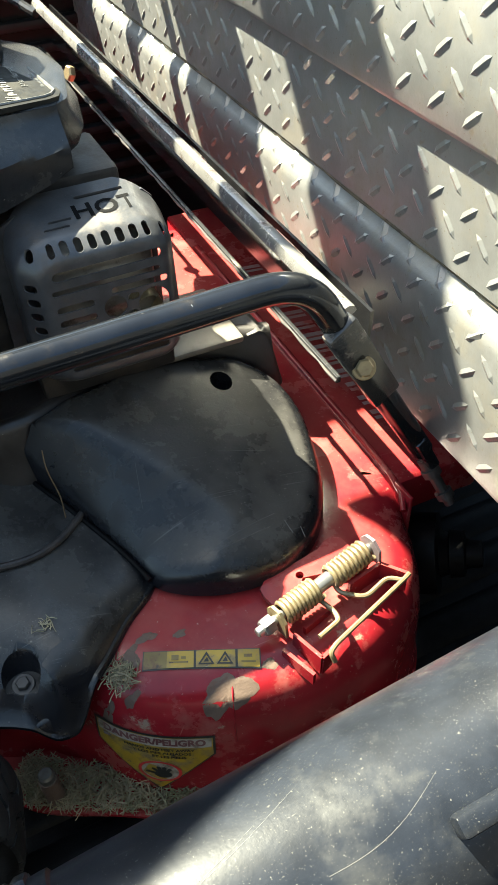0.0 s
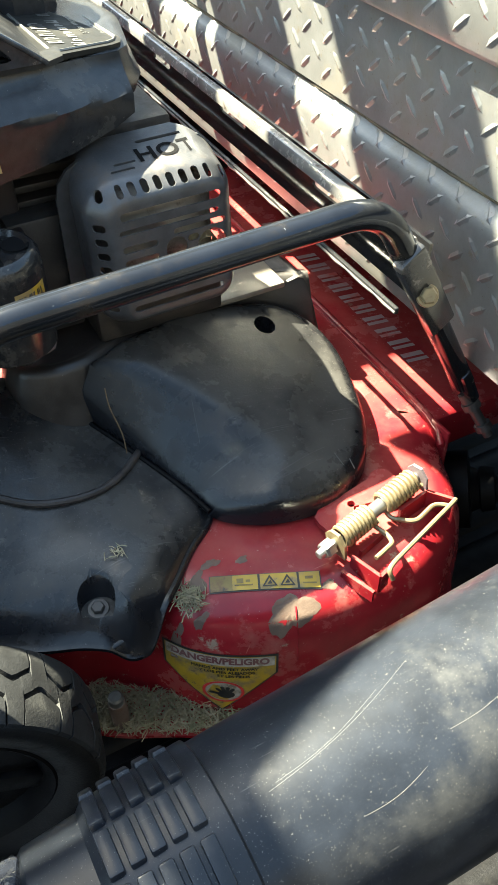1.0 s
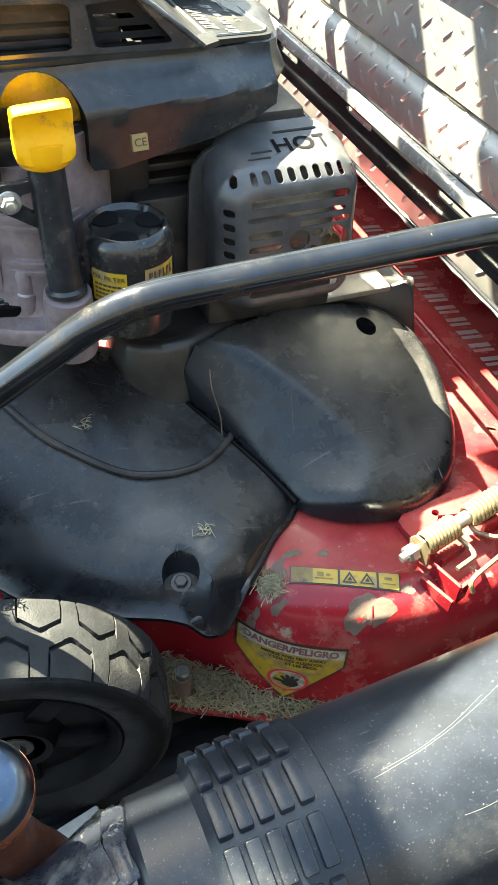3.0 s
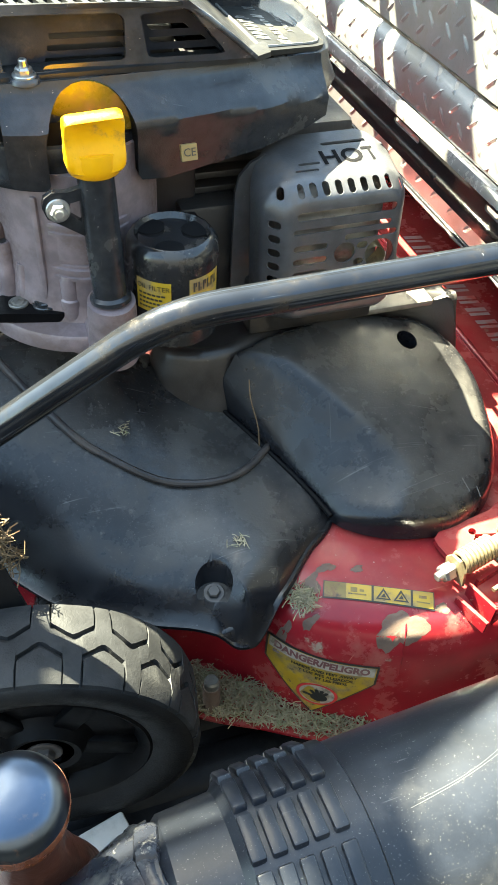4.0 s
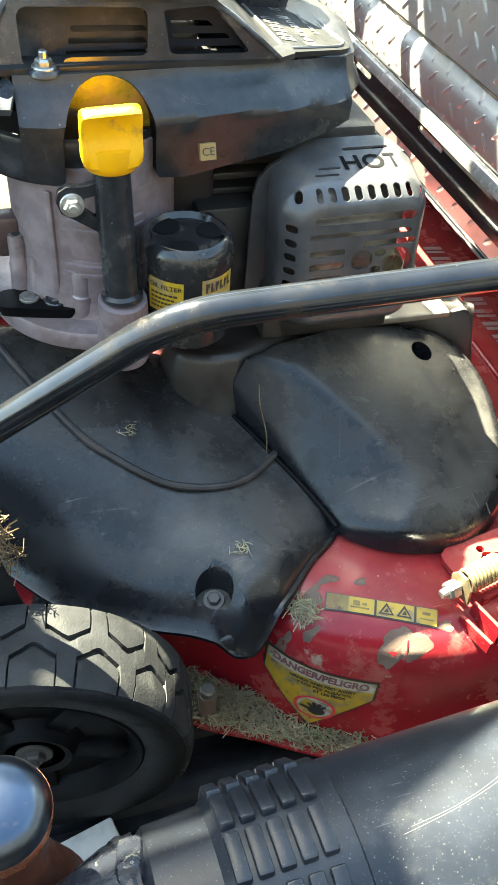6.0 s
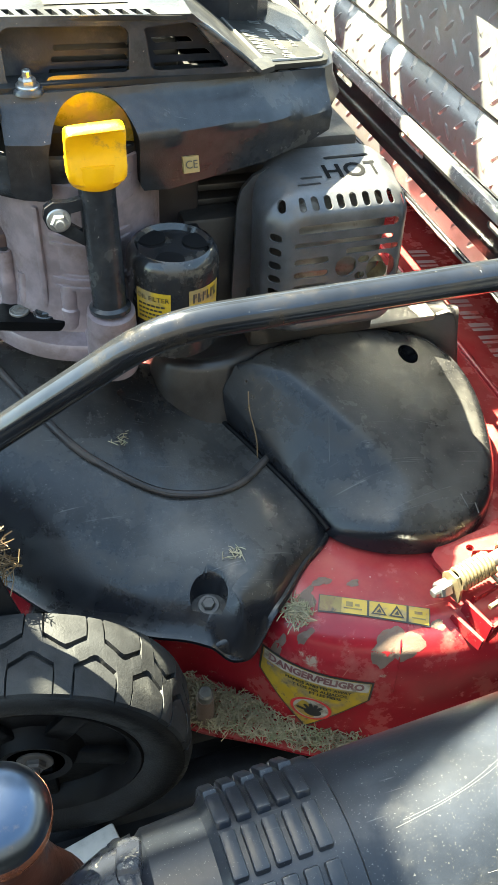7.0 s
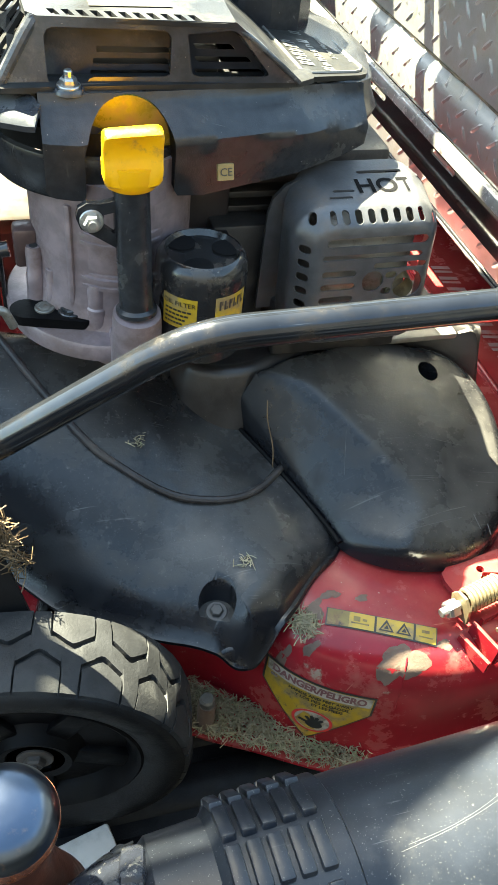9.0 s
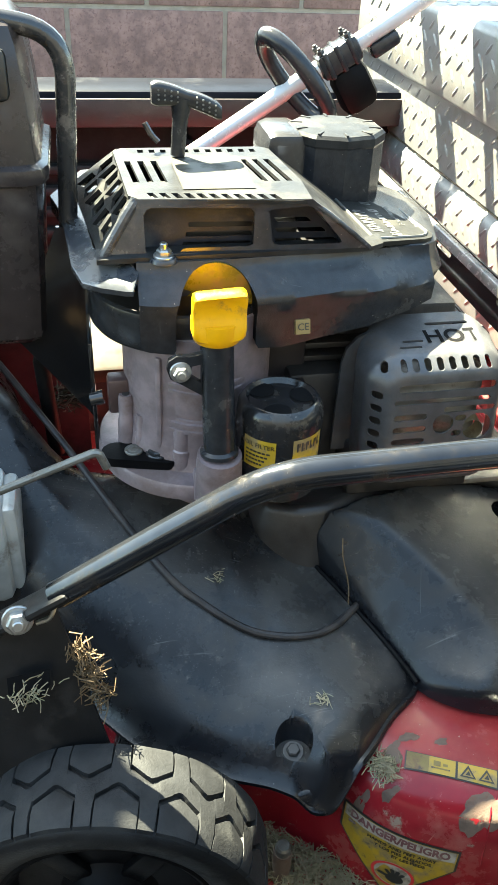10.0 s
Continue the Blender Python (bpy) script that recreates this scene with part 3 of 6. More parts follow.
bm = plate([(-1.5, 1.62), (-0.675, 1.62), (-0.668, 1.69), (-0.630, 1.70), (-0.630, 1.79), (-0.664, 1.80), (-0.664, 2.02), (-0.42, 2.02), (-0.42, 2.088), (-0.603, 2.203), (-0.632, 2.27), (-0.66, 2.5), (-1.5, 2.5)], [[(-0.740, 2.126), (-0.672, 2.134), (-0.664, 2.153), (-0.740, 2.146)], [(-0.705, 2.226), (-0.672, 2.230), (-0.672, 2.268), (-0.705, 2.264)]], lambda x, y, d: Vector((x, 1.618 + d, y)), 0.005)
part("shade_board", bm, STEEL_BLACK, rack)

# ---- toolbox of diamond plate ----
BX = 0.46
toolbox = thing("toolbox", (BX + 0.25, 0.9, 0), "aluminium diamond plate truck toolbox, scratched and dirty along its seam", "toolbox")
Y0, Y1 = -0.45, 1.80
face = [(BX + 0.02, 0.31), (BX - 0.008, 0.31), (BX - 0.010, 0.318), (BX - 0.010, 0.429), (BX - 0.0088, 0.436), (BX - 0.004, 0.4445), (BX + 0.004, 0.4515),
        (BX + 0.004, 0.455), (BX, 0.457), (BX, 0.558), (BX + 0.48, 0.558), (BX + 0.48, 0.31)]
bm = loft([[Vector((x, y, z)) for x, z in face] for y in (Y0, Y1)], True, True)
box_body = part("body", bm, DIAMOND, toolbox, angle=50)
lid = [(BX - 0.009, 0.556), (BX - 0.011, 0.560), (BX - 0.011, 0.655), (BX - 0.006, 0.664), (BX + 0.0, 0.667), (BX + 0.5, 0.672), (BX + 0.5, 0.56), (BX + 0.02, 0.5585)]
bm = loft([[Vector((x, y, z)) for x, z in lid] for y in (Y0 - 0.01, Y1 + 0.01)], True, True)
bead = [Vector((BX + 0.003 - 0.0006 * math.sin(k * 1.7), Y0 + 0.03 * k, 0.4535 + 0.0008 * math.sin(k * 0.9))) for k in range(75)]
part("dirt_seam", sweep(bead, lambda f: 0.0016, 6), SEAM_DIRT, box_body, "brown dirt packed along the seam")
box_lid = part("lid", bm, DIAMOND, toolbox, "aluminium diamond plate lid with a turned-down lip", angle=50)


PY, PZ = 0.0398, 0.0335


def tread(place, y0, y1, z0, z1, length=0.0265, width=0.0085, high=0.0013):
    """Raised lens-shaped bars of diamond plate in two directions."""
    verts, faces = [], []
    rows, cols = int((z1 - z0) / PZ * 2) + 1, int((y1 - y0) / PY) + 1
    for i in range(rows):
        for j in range(cols):
            cy, cz = y0 + (j + 0.5 + 0.5 * (i % 2)) * PY, z0 + 0.004 + (i + 0.5) * PZ / 2
            if cz > z1 - 0.008 or cy > y1 - 0.01:
                continue
            a = radians(40 if i % 2 else -42)
            dy, dz = math.cos(a), math.sin(a)
            base = len(verts)
            for s, w, h in ((-0.5, 0, 0), (-0.22, 0.5, 0), (-0.22, -0.5, 0), (0.22, 0.5, 0), (0.22, -0.5, 0), (0.5, 0, 0), (-0.25, 0, 1), (0.25, 0, 1)):
                y = cy + dy * s * length - dz * w * width
                z = cz + dz * s * length + dy * w * width
                verts.append(place(y, z, h * high if h else -0.0003))
            for f in ((0, 1, 6), (0, 6, 2), (1, 3, 7, 6), (2, 6, 7, 4), (3, 5, 7), (4, 7, 5)):
                faces.append([base + k for k in f])
    me = bpy.data.meshes.new("tread")
    me.from_pydata(verts, [], faces)
    me.materials.append(DIAMOND)
    return me


def rolled_face(y, z, h):
    """A place on the lower face, whose upper border rolls back to the seam."""
    back = 0.0 if z < 0.429 else (z - 0.429) * 0.17 if z < 0.436 else 0.0012 + (z - 0.436) * 0.565 if z < 0.4445 else 0.006 + (z - 0.4445) * 1.14
    tip = 0.0 if z < 0.432 else 0.5
    return (BX - 0.010 + back - h, y, z + h * tip)


for name, host, pl, zz in (
        ("lower_tread", box_body, rolled_face, (0.318, 0.456)),
        ("upper_tread", box_body, lambda y, z, h: (BX - h, y, z), (0.460, 0.556)),
        ("lid_tread", box_lid, lambda y, z, h: (BX - 0.011 - h, y, z), (0.562, 0.655)),
        ("lid_top_tread", box_lid, lambda y, x, h: (x, y, 0.667 + (x - BX) * 0.01 + h), (BX + 0.005, BX + 0.33))):
    ob = part(name, tread(pl, 0.05, Y1 - 0.01, *zz), DIAMOND, host, "raised lens-shaped tread bars")
    ob["kind"] = "stuff"

# ---- the mower ----
mower = thing("lawn_mower", (0.15, 0.9, 0.0), "red walk-behind mower with black plastic covers, dusty and strewn with clippings", "lawn mower")

# deck
deck_line = [(0.113, 0.590), (0.135, 0.562), (0.170, 0.538), (0.224, 0.518), (0.29, 0.507), (0.35, 0.511), (0.402, 0.534), (0.440, 0.570), (0.462, 0.615),
             (0.474, 0.645), (0.496, 0.672), (0.506, 0.72), (0.507, 0.80), (0.507, 0.95), (0.507, 1.24), (0.44, 1.30), (0.34, 1.27), (0.1, 1.20), (-0.2, 1.20), (-0.40, 1.15), (-0.42, 1.0), (-0.30, 0.84), (-0.16, 0.80),
             (-0.075, 0.745), (-0.02, 0.685), (0.035, 0.645), (0.085, 0.628)]


def deck_top(x, y):
    return 0.192


bm = shell(deck_line, deck_top, [(-0.004, 0.035), (-0.001, 0.040), (0.001, 0.06), (0.004, 0.13), (0.008, 0.158), (0.016, 0.176), (0.028, 0.186),
                                 (0.042, lambda x, y: 0.191), (0.05, deck_top), (0.06, deck_top)], 0.012, 7)
deck = part("deck", bm, RED, mower, "red painted steel mower deck, scuffed and dusty")

# bottom flange that carries clippings
bm = bmesh.new()
lip = [Vector(p) for p in ((0.012, 0.640, 0.04), (0.03, 0.600, 0.04), (0.06, 0.574, 0.04), (0.105, 0.551, 0.04), (0.150, 0.526, 0.04), (0.200, 0.503, 0.04), (0.26, 0.492, 0.04), (0.33, 0.495, 0.04), (0.40, 0.522, 0.04))]
lip = curve_points(lip, 6)
inner = [Vector((p.x * 0.8 + 0.052, p.y * 0.8 + 0.152, 0.04)) for p in lip]
bm = bmesh.new()
a = [[bm.verts.new((p.x, p.y, p.z + dz)) for p in use] for dz, use in ((0.0, lip), (0.004, lip), (0.004, inner), (0.0, inner))]
for p, q in ((0, 1), (1, 2), (2, 3), (3, 0)):
    for k in range(len(lip) - 1):
        bm.faces.new((a[p][k], a[p][k + 1], a[q][k + 1], a[q][k]))
part("flange", bm, RED, deck, "red bottom flange covered with clippings")

# weld line, fold along the deck and the upright side panel with its lettering as plain bars
bm = sweep(curve_points([(0.2275, 0.545, 0.1845), (0.224, 0.536, 0.177), (0.221, 0.528, 0.158), (0.220, 0.5235, 0.13)], 8), 0.0009, 8)
part("weld_seam", bm, RED, deck)
bm = bmesh.new()
add_box(bm, (0.462, 0.668, 0.145), (0.570, 1.30, 0.1935), 0.005)
side_panel = part("side_shelf", bm, RED, deck, "red deck shelf with faded grey lettering")
bm = sweep([(0.455, 0.640, 0.187), (0.462, 0.655, 0.1925), (0.4665, 0.68, 0.1940), (0.468, 0.72, 0.1942), (0.468, 1.0, 0.1942), (0.468, 1.19, 0.1942)], 0.0035, 12)
part("ridge", bm, RED, deck)
bm = bmesh.new()
add_box(bm, (0.4615, 0.640, 0.10), (0.4655, 0.668, 0.2005), 0.0015)
part("end_tab", bm, RED, deck)
pl, _ = plane_place((0.512, 0.757, 0.1935), (0, 1, 0.0), (-1, 0, 0))
widths = [0.0265] * 10 + [0] + [0.0265] * 3
s = 0.0
for k, w in enumerate(widths):
    if w:
        bm = bmesh.new()
        slant = 0.004
        for xa, ya, wa, ha in ((w * 0.16, 0.0, w * 0.20, 0.026), (w * 0.54, 0.0, w * 0.28, 0.026)):
            vs = [bm.verts.new(pl(s + xa + dx + dy / 0.0135 * slant * 0.5, ya + dy, -0.0007)) for dx, dy in ((-wa / 2, -ha / 2), (wa / 2, -ha / 2), (wa / 2, ha / 2), (-wa / 2, ha / 2))]
            bm.faces.new(vs)
        part("printed_mark", bm, RED_DIM, side_panel)
    s += w or 0.018

# drive cover over the blade spindle
def drive_top(x, y):
    """The gently sloping top, cut by the broad facet towards the belt cover."""
    z = 0.274 - 0.2315 * (x - 0.336) + 0.308 * (y - 0.807)
    u, w = x - 0.175, y - 0.790
    off, along = -0.736 * u - 0.677 * w, (0.677 * u - 0.736 * w) / 0.17
    k = (off + math.sqrt(off * off + 0.00003)) / 2
    z -= k * max(0.2, 1.75 - 1.55 * max(-0.15, along))
    low_ = 0.203
    return min(0.300, low_ + (z - low_ + math.sqrt((z - low_) ** 2 + 0.00003)) / 2)


drive_line = [(0.136, 0.799), (0.140, 0.790), (0.155, 0.764), (0.170, 0.735), (0.184, 0.706), (0.195, 0.678), (0.202, 0.656), (0.216, 0.640), (0.245, 0.623), (0.285, 0.614), (0.325, 0.619), (0.360, 0.641), (0.388, 0.682),
              (0.404, 0.735), (0.407, 0.78), (0.394, 0.815), (0.36, 0.840), (0.28, 0.842), (0.20, 0.824), (0.162, 0.806), (0.146, 0.803)]


def drop(amount):
    return lambda x, y: max(0.2, drive_top(x, y) - amount * (0.25 + 0.75 * min(1.0, max(0.0, (x - 0.185) / 0.035))))


bm = shell(drive_line, drive_top, [(0.005, 0.194), (0.0, 0.197), (0.0005, drop(0.014)), (0.002, drop(0.007)), (0.0055, drop(0.003)), (0.010, drop(0.0008)), (0.015, drive_top)], 0.006, 8, None, True)
zt = drive_top(0.338, 0.806)
UPN = Vector((0.2315, -0.308, 1.0)).normalized()
HC = Vector((0.338, 0.806, zt))
bm = carve(bm, turned(HC - UPN * 0.03, HC + UPN * 0.02, [(0, 0.0118), (1, 0.0118)], 28))
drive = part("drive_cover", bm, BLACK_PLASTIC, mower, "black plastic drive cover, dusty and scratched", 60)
bm = turned(HC - UPN * 0.028, HC - UPN * 0.026, [(0, 0.02), (1, 0.02)], 20)
part("hole_floor", bm, LABEL_BLACK, drive, "dark bottom of the access hole")
# rear section of the cover, stepped up under the engine
side_line = [(0.068, 0.850), (0.070, 0.828), (0.077, 0.812), (0.094, 0.800), (0.118, 0.792), (0.150, 0.794), (0.185, 0.806), (0.22, 0.824), (0.28, 0.838), (0.350, 0.838), (0.392, 0.824), (0.412, 0.822), (0.418, 0.85), (0.41, 0.90), (0.37, 0.93), (0.2, 0.94), (0.09, 0.90)]
bm = shell(side_line, lambda x, y: 0.292, [(-0.002, 0.232), (0.0, 0.240), (0.006, 0.266), (0.013, 0.289), (0.017, 0.2955), (0.022, 0.297), (0.028, 0.2945), (0.034, 0.292)], 0.02, 6)
part("rear_section", bm, DUSTY_BLACK, drive, "dust-coated rear section of the cover", 60)
# a few long scratches on the cover
for (xa, ya), (xb, yb), r in (((0.243, 0.642), (0.323, 0.658), 0.00028), ((0.258, 0.640), (0.314, 0.647), 0.00022), ((0.329, 0.650), (0.331, 0.636), 0.0005), ((0.341, 0.641), (0.340, 0.630), 0.0005),
                              ((0.215, 0.705), (0.222, 0.735), 0.0002), ((0.300, 0.73), (0.345, 0.722), 0.0002)):
    pts = []
    for q in range(9):
        x, y = xa + (xb - xa) * q / 8, ya + (yb - ya) * q / 8
        pts.append((x, y, drive_top(x, y) + 0.00002))
    part("scratch", sweep(pts, r, 4), SCRATCH, drive)
# belt cover
FRONT_N = Vector((0.65, 0.76, 0))


def ease(f):
    f = min(1.0, max(0.0, f))
    return f * f * (3 - 2 * f)


def belt_top(x, y):
    d = (Vector((x, y, 0)) - Vector((0.07, 0.622, 0))).dot(FRONT_N)
    low = 0.218 + 0.16 * max(0.0, d)
    lift = (Vector((x, y, 0)) - Vector((0.045, 0.70, 0))).dot(Vector((-0.55, 0.83, 0)))
    up = 0.42 * (math.sqrt((lift + 0.02) ** 2 + 0.0004) + lift + 0.02) / 2 * ease((0.130 - x) / 0.11)
    hump = ease((-0.085 - x) / 0.07) * ease((y - 0.80) / 0.14)
    return min(0.318 + 0.075 * hump, low + up + 0.075 * hump - 0.030 * ease((x - 0.08) / 0.13))


belt_line = [(-0.175, 0.775), (-0.096, 0.702), (-0.048, 0.650), (0.014, 0.615), (0.052, 0.599), (0.072, 0.586), (0.090, 0.575), (0.107, 0.577), (0.1345, 0.5965), (0.168, 0.630), (0.205, 0.664),
             (0.205, 0.72), (0.17, 0.84), (0.05, 0.90), (-0.06, 0.93), (-0.112, 0.955), (-0.143, 1.05), (-0.185, 1.2), (-0.30, 1.2), (-0.33, 0.95)]


def edge_z(x, y):
    return 0.172 - 0.014 * ease((x - 0.066) / 0.02) + 0.034 * ease((x - 0.100) / 0.030)


def flank(share, less=0.0):
    return lambda x, y: edge_z(x, y) * (1 - share) + belt_top(x, y) * share - less


bm = shell(belt_line, belt_top, [(-0.005, edge_z), (-0.005, lambda x, y: edge_z(x, y) + 0.004), (0.0, lambda x, y: edge_z(x, y) + 0.006), (0.008, flank(0.30)), (0.016, flank(0.52)), (0.026, flank(0.70)), (0.038, flank(0.83)),
                                 (0.050, flank(0.92)), (0.062, flank(0.97)), (0.074, flank(0.995)), (0.082, belt_top)], 0.009, 8, lambda x, y: 1.0 - 0.62 * ease((x - 0.05) / 0.06), True)
POCKET = Vector((0.0735, 0.612, 0.193))
bm = carve(bm, turned(POCKET, POCKET + Vector((0.0, 0.010, 0.06)), [(0, 0.0150), (0.2, 0.0165), (1, 0.021)], 32))
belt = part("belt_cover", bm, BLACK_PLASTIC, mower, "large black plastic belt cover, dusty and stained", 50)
hexbolt(belt, (0.0735, 0.6125, 0.1935), (-0.05, -0.15, 1), 0.0060, 0.006, STEEL_DIRTY, 0.0095, 0.0, "belt_cover_bolt", "dull flange bolt clogged with clippings")

# dark strip added for the shade where the drive cover overlaps the belt cover
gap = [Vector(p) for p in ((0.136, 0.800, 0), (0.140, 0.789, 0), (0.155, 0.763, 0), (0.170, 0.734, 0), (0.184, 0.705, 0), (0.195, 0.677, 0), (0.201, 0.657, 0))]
part("seam_shade", sweep(curve_points([(p.x - 0.0015, p.y - 0.001, belt_top(p.x, p.y) + 0.0005) for p in gap], 6), 0.0026, 8), RUBBER_AND_SHADE, drive)

# cable over the belt cover
pts = []
for x, y in ((-0.30, 1.16), (-0.20, 1.03), (-0.115, 0.905), (-0.065, 0.826), (-0.019, 0.762), (0.012, 0.735), (0.048, 0.714), (0.080, 0.706), (0.112, 0.706), (0.138, 0.718), (0.160, 0.737), (0.176, 0.752)):
    pts.append((x, y, belt_top(x, y) + 0.0025))
part("cable", sweep(curve_points(pts, 8), 0.0036, 10), CABLE, mower, "thin black sheathed control cable, dusty")

# ---- engine ----
bm = bmesh.new()
# crankcase: a turned body on a flange, with a ribbed bearing boss in front
CC = Vector((0.024, 0.874, 0))
add_turned(bm, CC + Vector((0, 0, 0.262)), CC + Vector((0, 0, 0.505)), [(0, 0.045), (0.322, 0.045), (0.325, 0.0925), (0.335, 0.0955), (0.385, 0.0955), (0.396, 0.0935), (0.402, 0.0760), (0.425, 0.0735), (0.47, 0.0712), (0.53, 0.0692), (0.60, 0.0680), (1, 0.0680)], 64)
engine = part("crankcase", bm, ALU_CAST, mower, "cast aluminium engine crankcase, dusty grey", 40)
bm = turned((0.024, 0.8445, 0.345), (0.024, 0.8445, 0.492), [(0, 0.045), (0.10, 0.0435), (0.36, 0.0425), (0.365, 0.0448), (0.385, 0.0448), (0.39, 0.0432), (0.41, 0.0432), (0.415, 0.0448), (0.435, 0.0448), (0.44, 0.0425), (0.455, 0.0425), (0.46, 0.0408), (0.475, 0.0408), (0.48, 0.0425),
           (0.63, 0.0425), (0.635, 0.0445), (0.655, 0.0445), (0.66, 0.0430), (0.68, 0.0430), (0.685, 0.0445), (0.705, 0.0445), (0.71, 0.0425), (0.86, 0.0425), (0.87, 0.046), (1, 0.046)], 56)
part("bearing_boss", bm, ALU_CAST, engine)
for (x, y), z1, h, r in (((-0.044, 0.850), 0.417, 0.058, 0.0078), ((-0.031, 0.838), 0.402, 0.044, 0.0062), ((0.003, 0.812), 0.402, 0.052, 0.0088)):
    bm = turned((x, y, z1 - h), (x, y, z1), [(0, r * 1.45), (0.16, r * 1.18), (0.4, r * 1.08), (0.55, r * 1.06), (0.58, r * 0.92), (0.93, r * 0.9), (1, r * 0.76)], 20)
    part("boss", bm, ALU_CAST, engine)
    bm = turned((x, y, z1), (x, y, z1 + 0.0006), [(0, r * 0.45), (1, r * 0.45)], 12)
    part("threaded_hole", bm, LABEL_BLACK, engine)
for a in (-2.2,):
    bm = bmesh.new()
    add_box(bm, (0.055, -0.003, 0.34), (0.071, 0.003, 0.47), 0.002, Matrix.Translation(CC) @ Matrix.Rotation(a, 4, "Z"))
    part("casting_rib", bm, ALU_CAST, engine)
bm = bmesh.new()
add_box(bm, (0.010, 0.762, 0.338), (0.050, 0.83, 0.366), 0.008)
part("neck_lug", bm, ALU_CAST, engine)
# filter adapter, casting frame behind the filter, cooling fins
bm = bmesh.new()
add_box(bm, (0.045, 0.79, 0.325), (0.125, 0.90, 0.36), 0.012)
part("filter_adapter", bm, ALU_CAST, mower)
bm = bmesh.new()
add_box(bm, (0.055, 0.850, 0.404), (0.126, 0.868, 0.417), 0.003)
add_box(bm, (0.060, 0.880, 0.34), (0.132, 0.905, 0.50), 0.006)
part("casting_frame", bm, DULL_BROWN, engine)
for k in range(5):
    bm = bmesh.new()
    add_box(bm, (0.128, 0.885, 0.42 + 0.014 * k), (0.20, 0.95, 0.426 + 0.014 * k), 0.001)
    part("cooling_fin", bm, STEEL_DIRTY, engine)
bm = bmesh.new()
add_box(bm, (-0.060, 0.852, 0.394), (-0.040, 0.872, 0.430), 0.004)
part("side_lug", bm, LUG_BROWN, engine, "brown soiled casting lug")
bm = turned((-0.064, 0.862, 0.408), (-0.076, 0.862, 0.406), [(0, 0.007), (1, 0.006)], 14)
part("lug_pin", bm, STEEL_BLACK, engine)
# mounting arm with two bolts
am = Matrix.Translation((-0.030, 0.8245, 0.3592)) @ Matrix.Rotation(radians(-14), 4, "Z")
bm = plate(slot_outline(-0.002, 0.0, 0.076, 0.027, 10), [], lambda x, y, d: am @ Vector((x, y, 0.009 - d)), 0.009)
bmesh.ops.bevel(bm, geom=[e for e in bm.edges if len(e.link_faces) == 2 and e.calc_face_angle(0) > 1.0], offset=0.0018, segments=2, affect="EDGES", profile=0.5)
arm = part("mounting_arm", bm, RUBBER_AND_SHADE, engine, "black steel mounting arm")
hexbolt(arm, (-0.040, 0.8285, 0.3682), (0, 0, 1), 0.0062, 0.003, BOLT_DULL, 0.0085, 0.0)
hexbolt(arm, (-0.018, 0.8225, 0.3682), (0, 0, 1), 0.0092, 0.005, STEEL_BLACK, 0.0115)
hexbolt(engine, (0.058, 0.775, 0.352), (-0.1, -0.5, 1), 0.007, 0.006, ZINC, 0.009)

# dipstick tube with yellow cap
bm = turned((0.029, 0.764, 0.405), (0.0265, 0.776, 0.514), [(0, 0.0165), (0.03, 0.0165), (0.05, 0.0135), (0.92, 0.0135), (1, 0.0150)], 24)
dipstick = part("dipstick_tube", bm, SHROUD, mower, "black plastic oil filler tube")
bm = turned((0.029, 0.768, 0.346), (0.029, 0.762, 0.405), [(0, 0.0205), (0.25, 0.021), (0.9, 0.0195), (1, 0.019)], 28)
part("filler_neck", bm, ALU_CAST, engine)
bm = plate([(-0.014, 0.486), (-0.012, 0.493), (-0.006, 0.497), (0.004, 0.496), (0.022, 0.500), (0.022, 0.456), (0.016, 0.459), (-0.003, 0.472), (-0.011, 0.477)], [[(0.006, 0.4875), (0.0135, 0.489), (0.0135, 0.472), (0.005, 0.4785)]], lambda x, y, d: Vector((x, 0.769 + d, y)), 0.006)
part("tube_clamp", bm, SHROUD, dipstick, "black gusseted clamp of the filler tube")
hexbolt(dipstick, (-0.003, 0.769, 0.4835), (0, -1, 0.1), 0.0066, 0.008, ZINC, 0.0088, 0.002, "clamp_bolt", "bright zinc flange bolt")
# cap: turned base and a broad block grip
bm = bmesh.new()
add_turned(bm, (0.0265, 0.776, 0.506), (0.0265, 0.776, 0.526), [(0, 0.014), (0.12, 0.0185), (0.5, 0.0205), (1, 0.0205)], 40)
sec = [(0.764, 0.512), (0.7585, 0.516), (0.7565, 0.523), (0.7590, 0.5300), (0.7592, 0.5400), (0.7560, 0.5475), (0.7560, 0.5510), (0.7585, 0.5530), (0.766, 0.5535), (0.7705, 0.5520), (0.7725, 0.547), (0.775, 0.520), (0.774, 0.512)]
rows = []
for x, q in ((0.0060, 0.80), (0.0066, 0.91), (0.0084, 0.98), (0.0115, 1.0), (0.019, 1.0), (0.0265, 1.0), (0.034, 1.0), (0.0415, 1.0), (0.0446, 0.98), (0.0464, 0.91), (0.0470, 0.80)):
    arch = 1.0 - ((x - 0.0265) / 0.0205) ** 2
    rows.append([Vector((x, 0.766 + (y - 0.766) * q + (0.003 * arch if 0.522 < z < 0.55 and y < 0.765 else 0.0), 0.536 + (z - 0.536) * q - (0.004 * arch if z < 0.52 else 0.0) + 0.06 * (x - 0.0265) * (z > 0.54))) for y, z in sec])
grip = loft(rows, True, True)
me_tmp = bpy.data.meshes.new("grip_tmp")
grip.to_mesh(me_tmp)
grip.free()
bm.from_mesh(me_tmp)
bpy.data.meshes.remove(me_tmp)
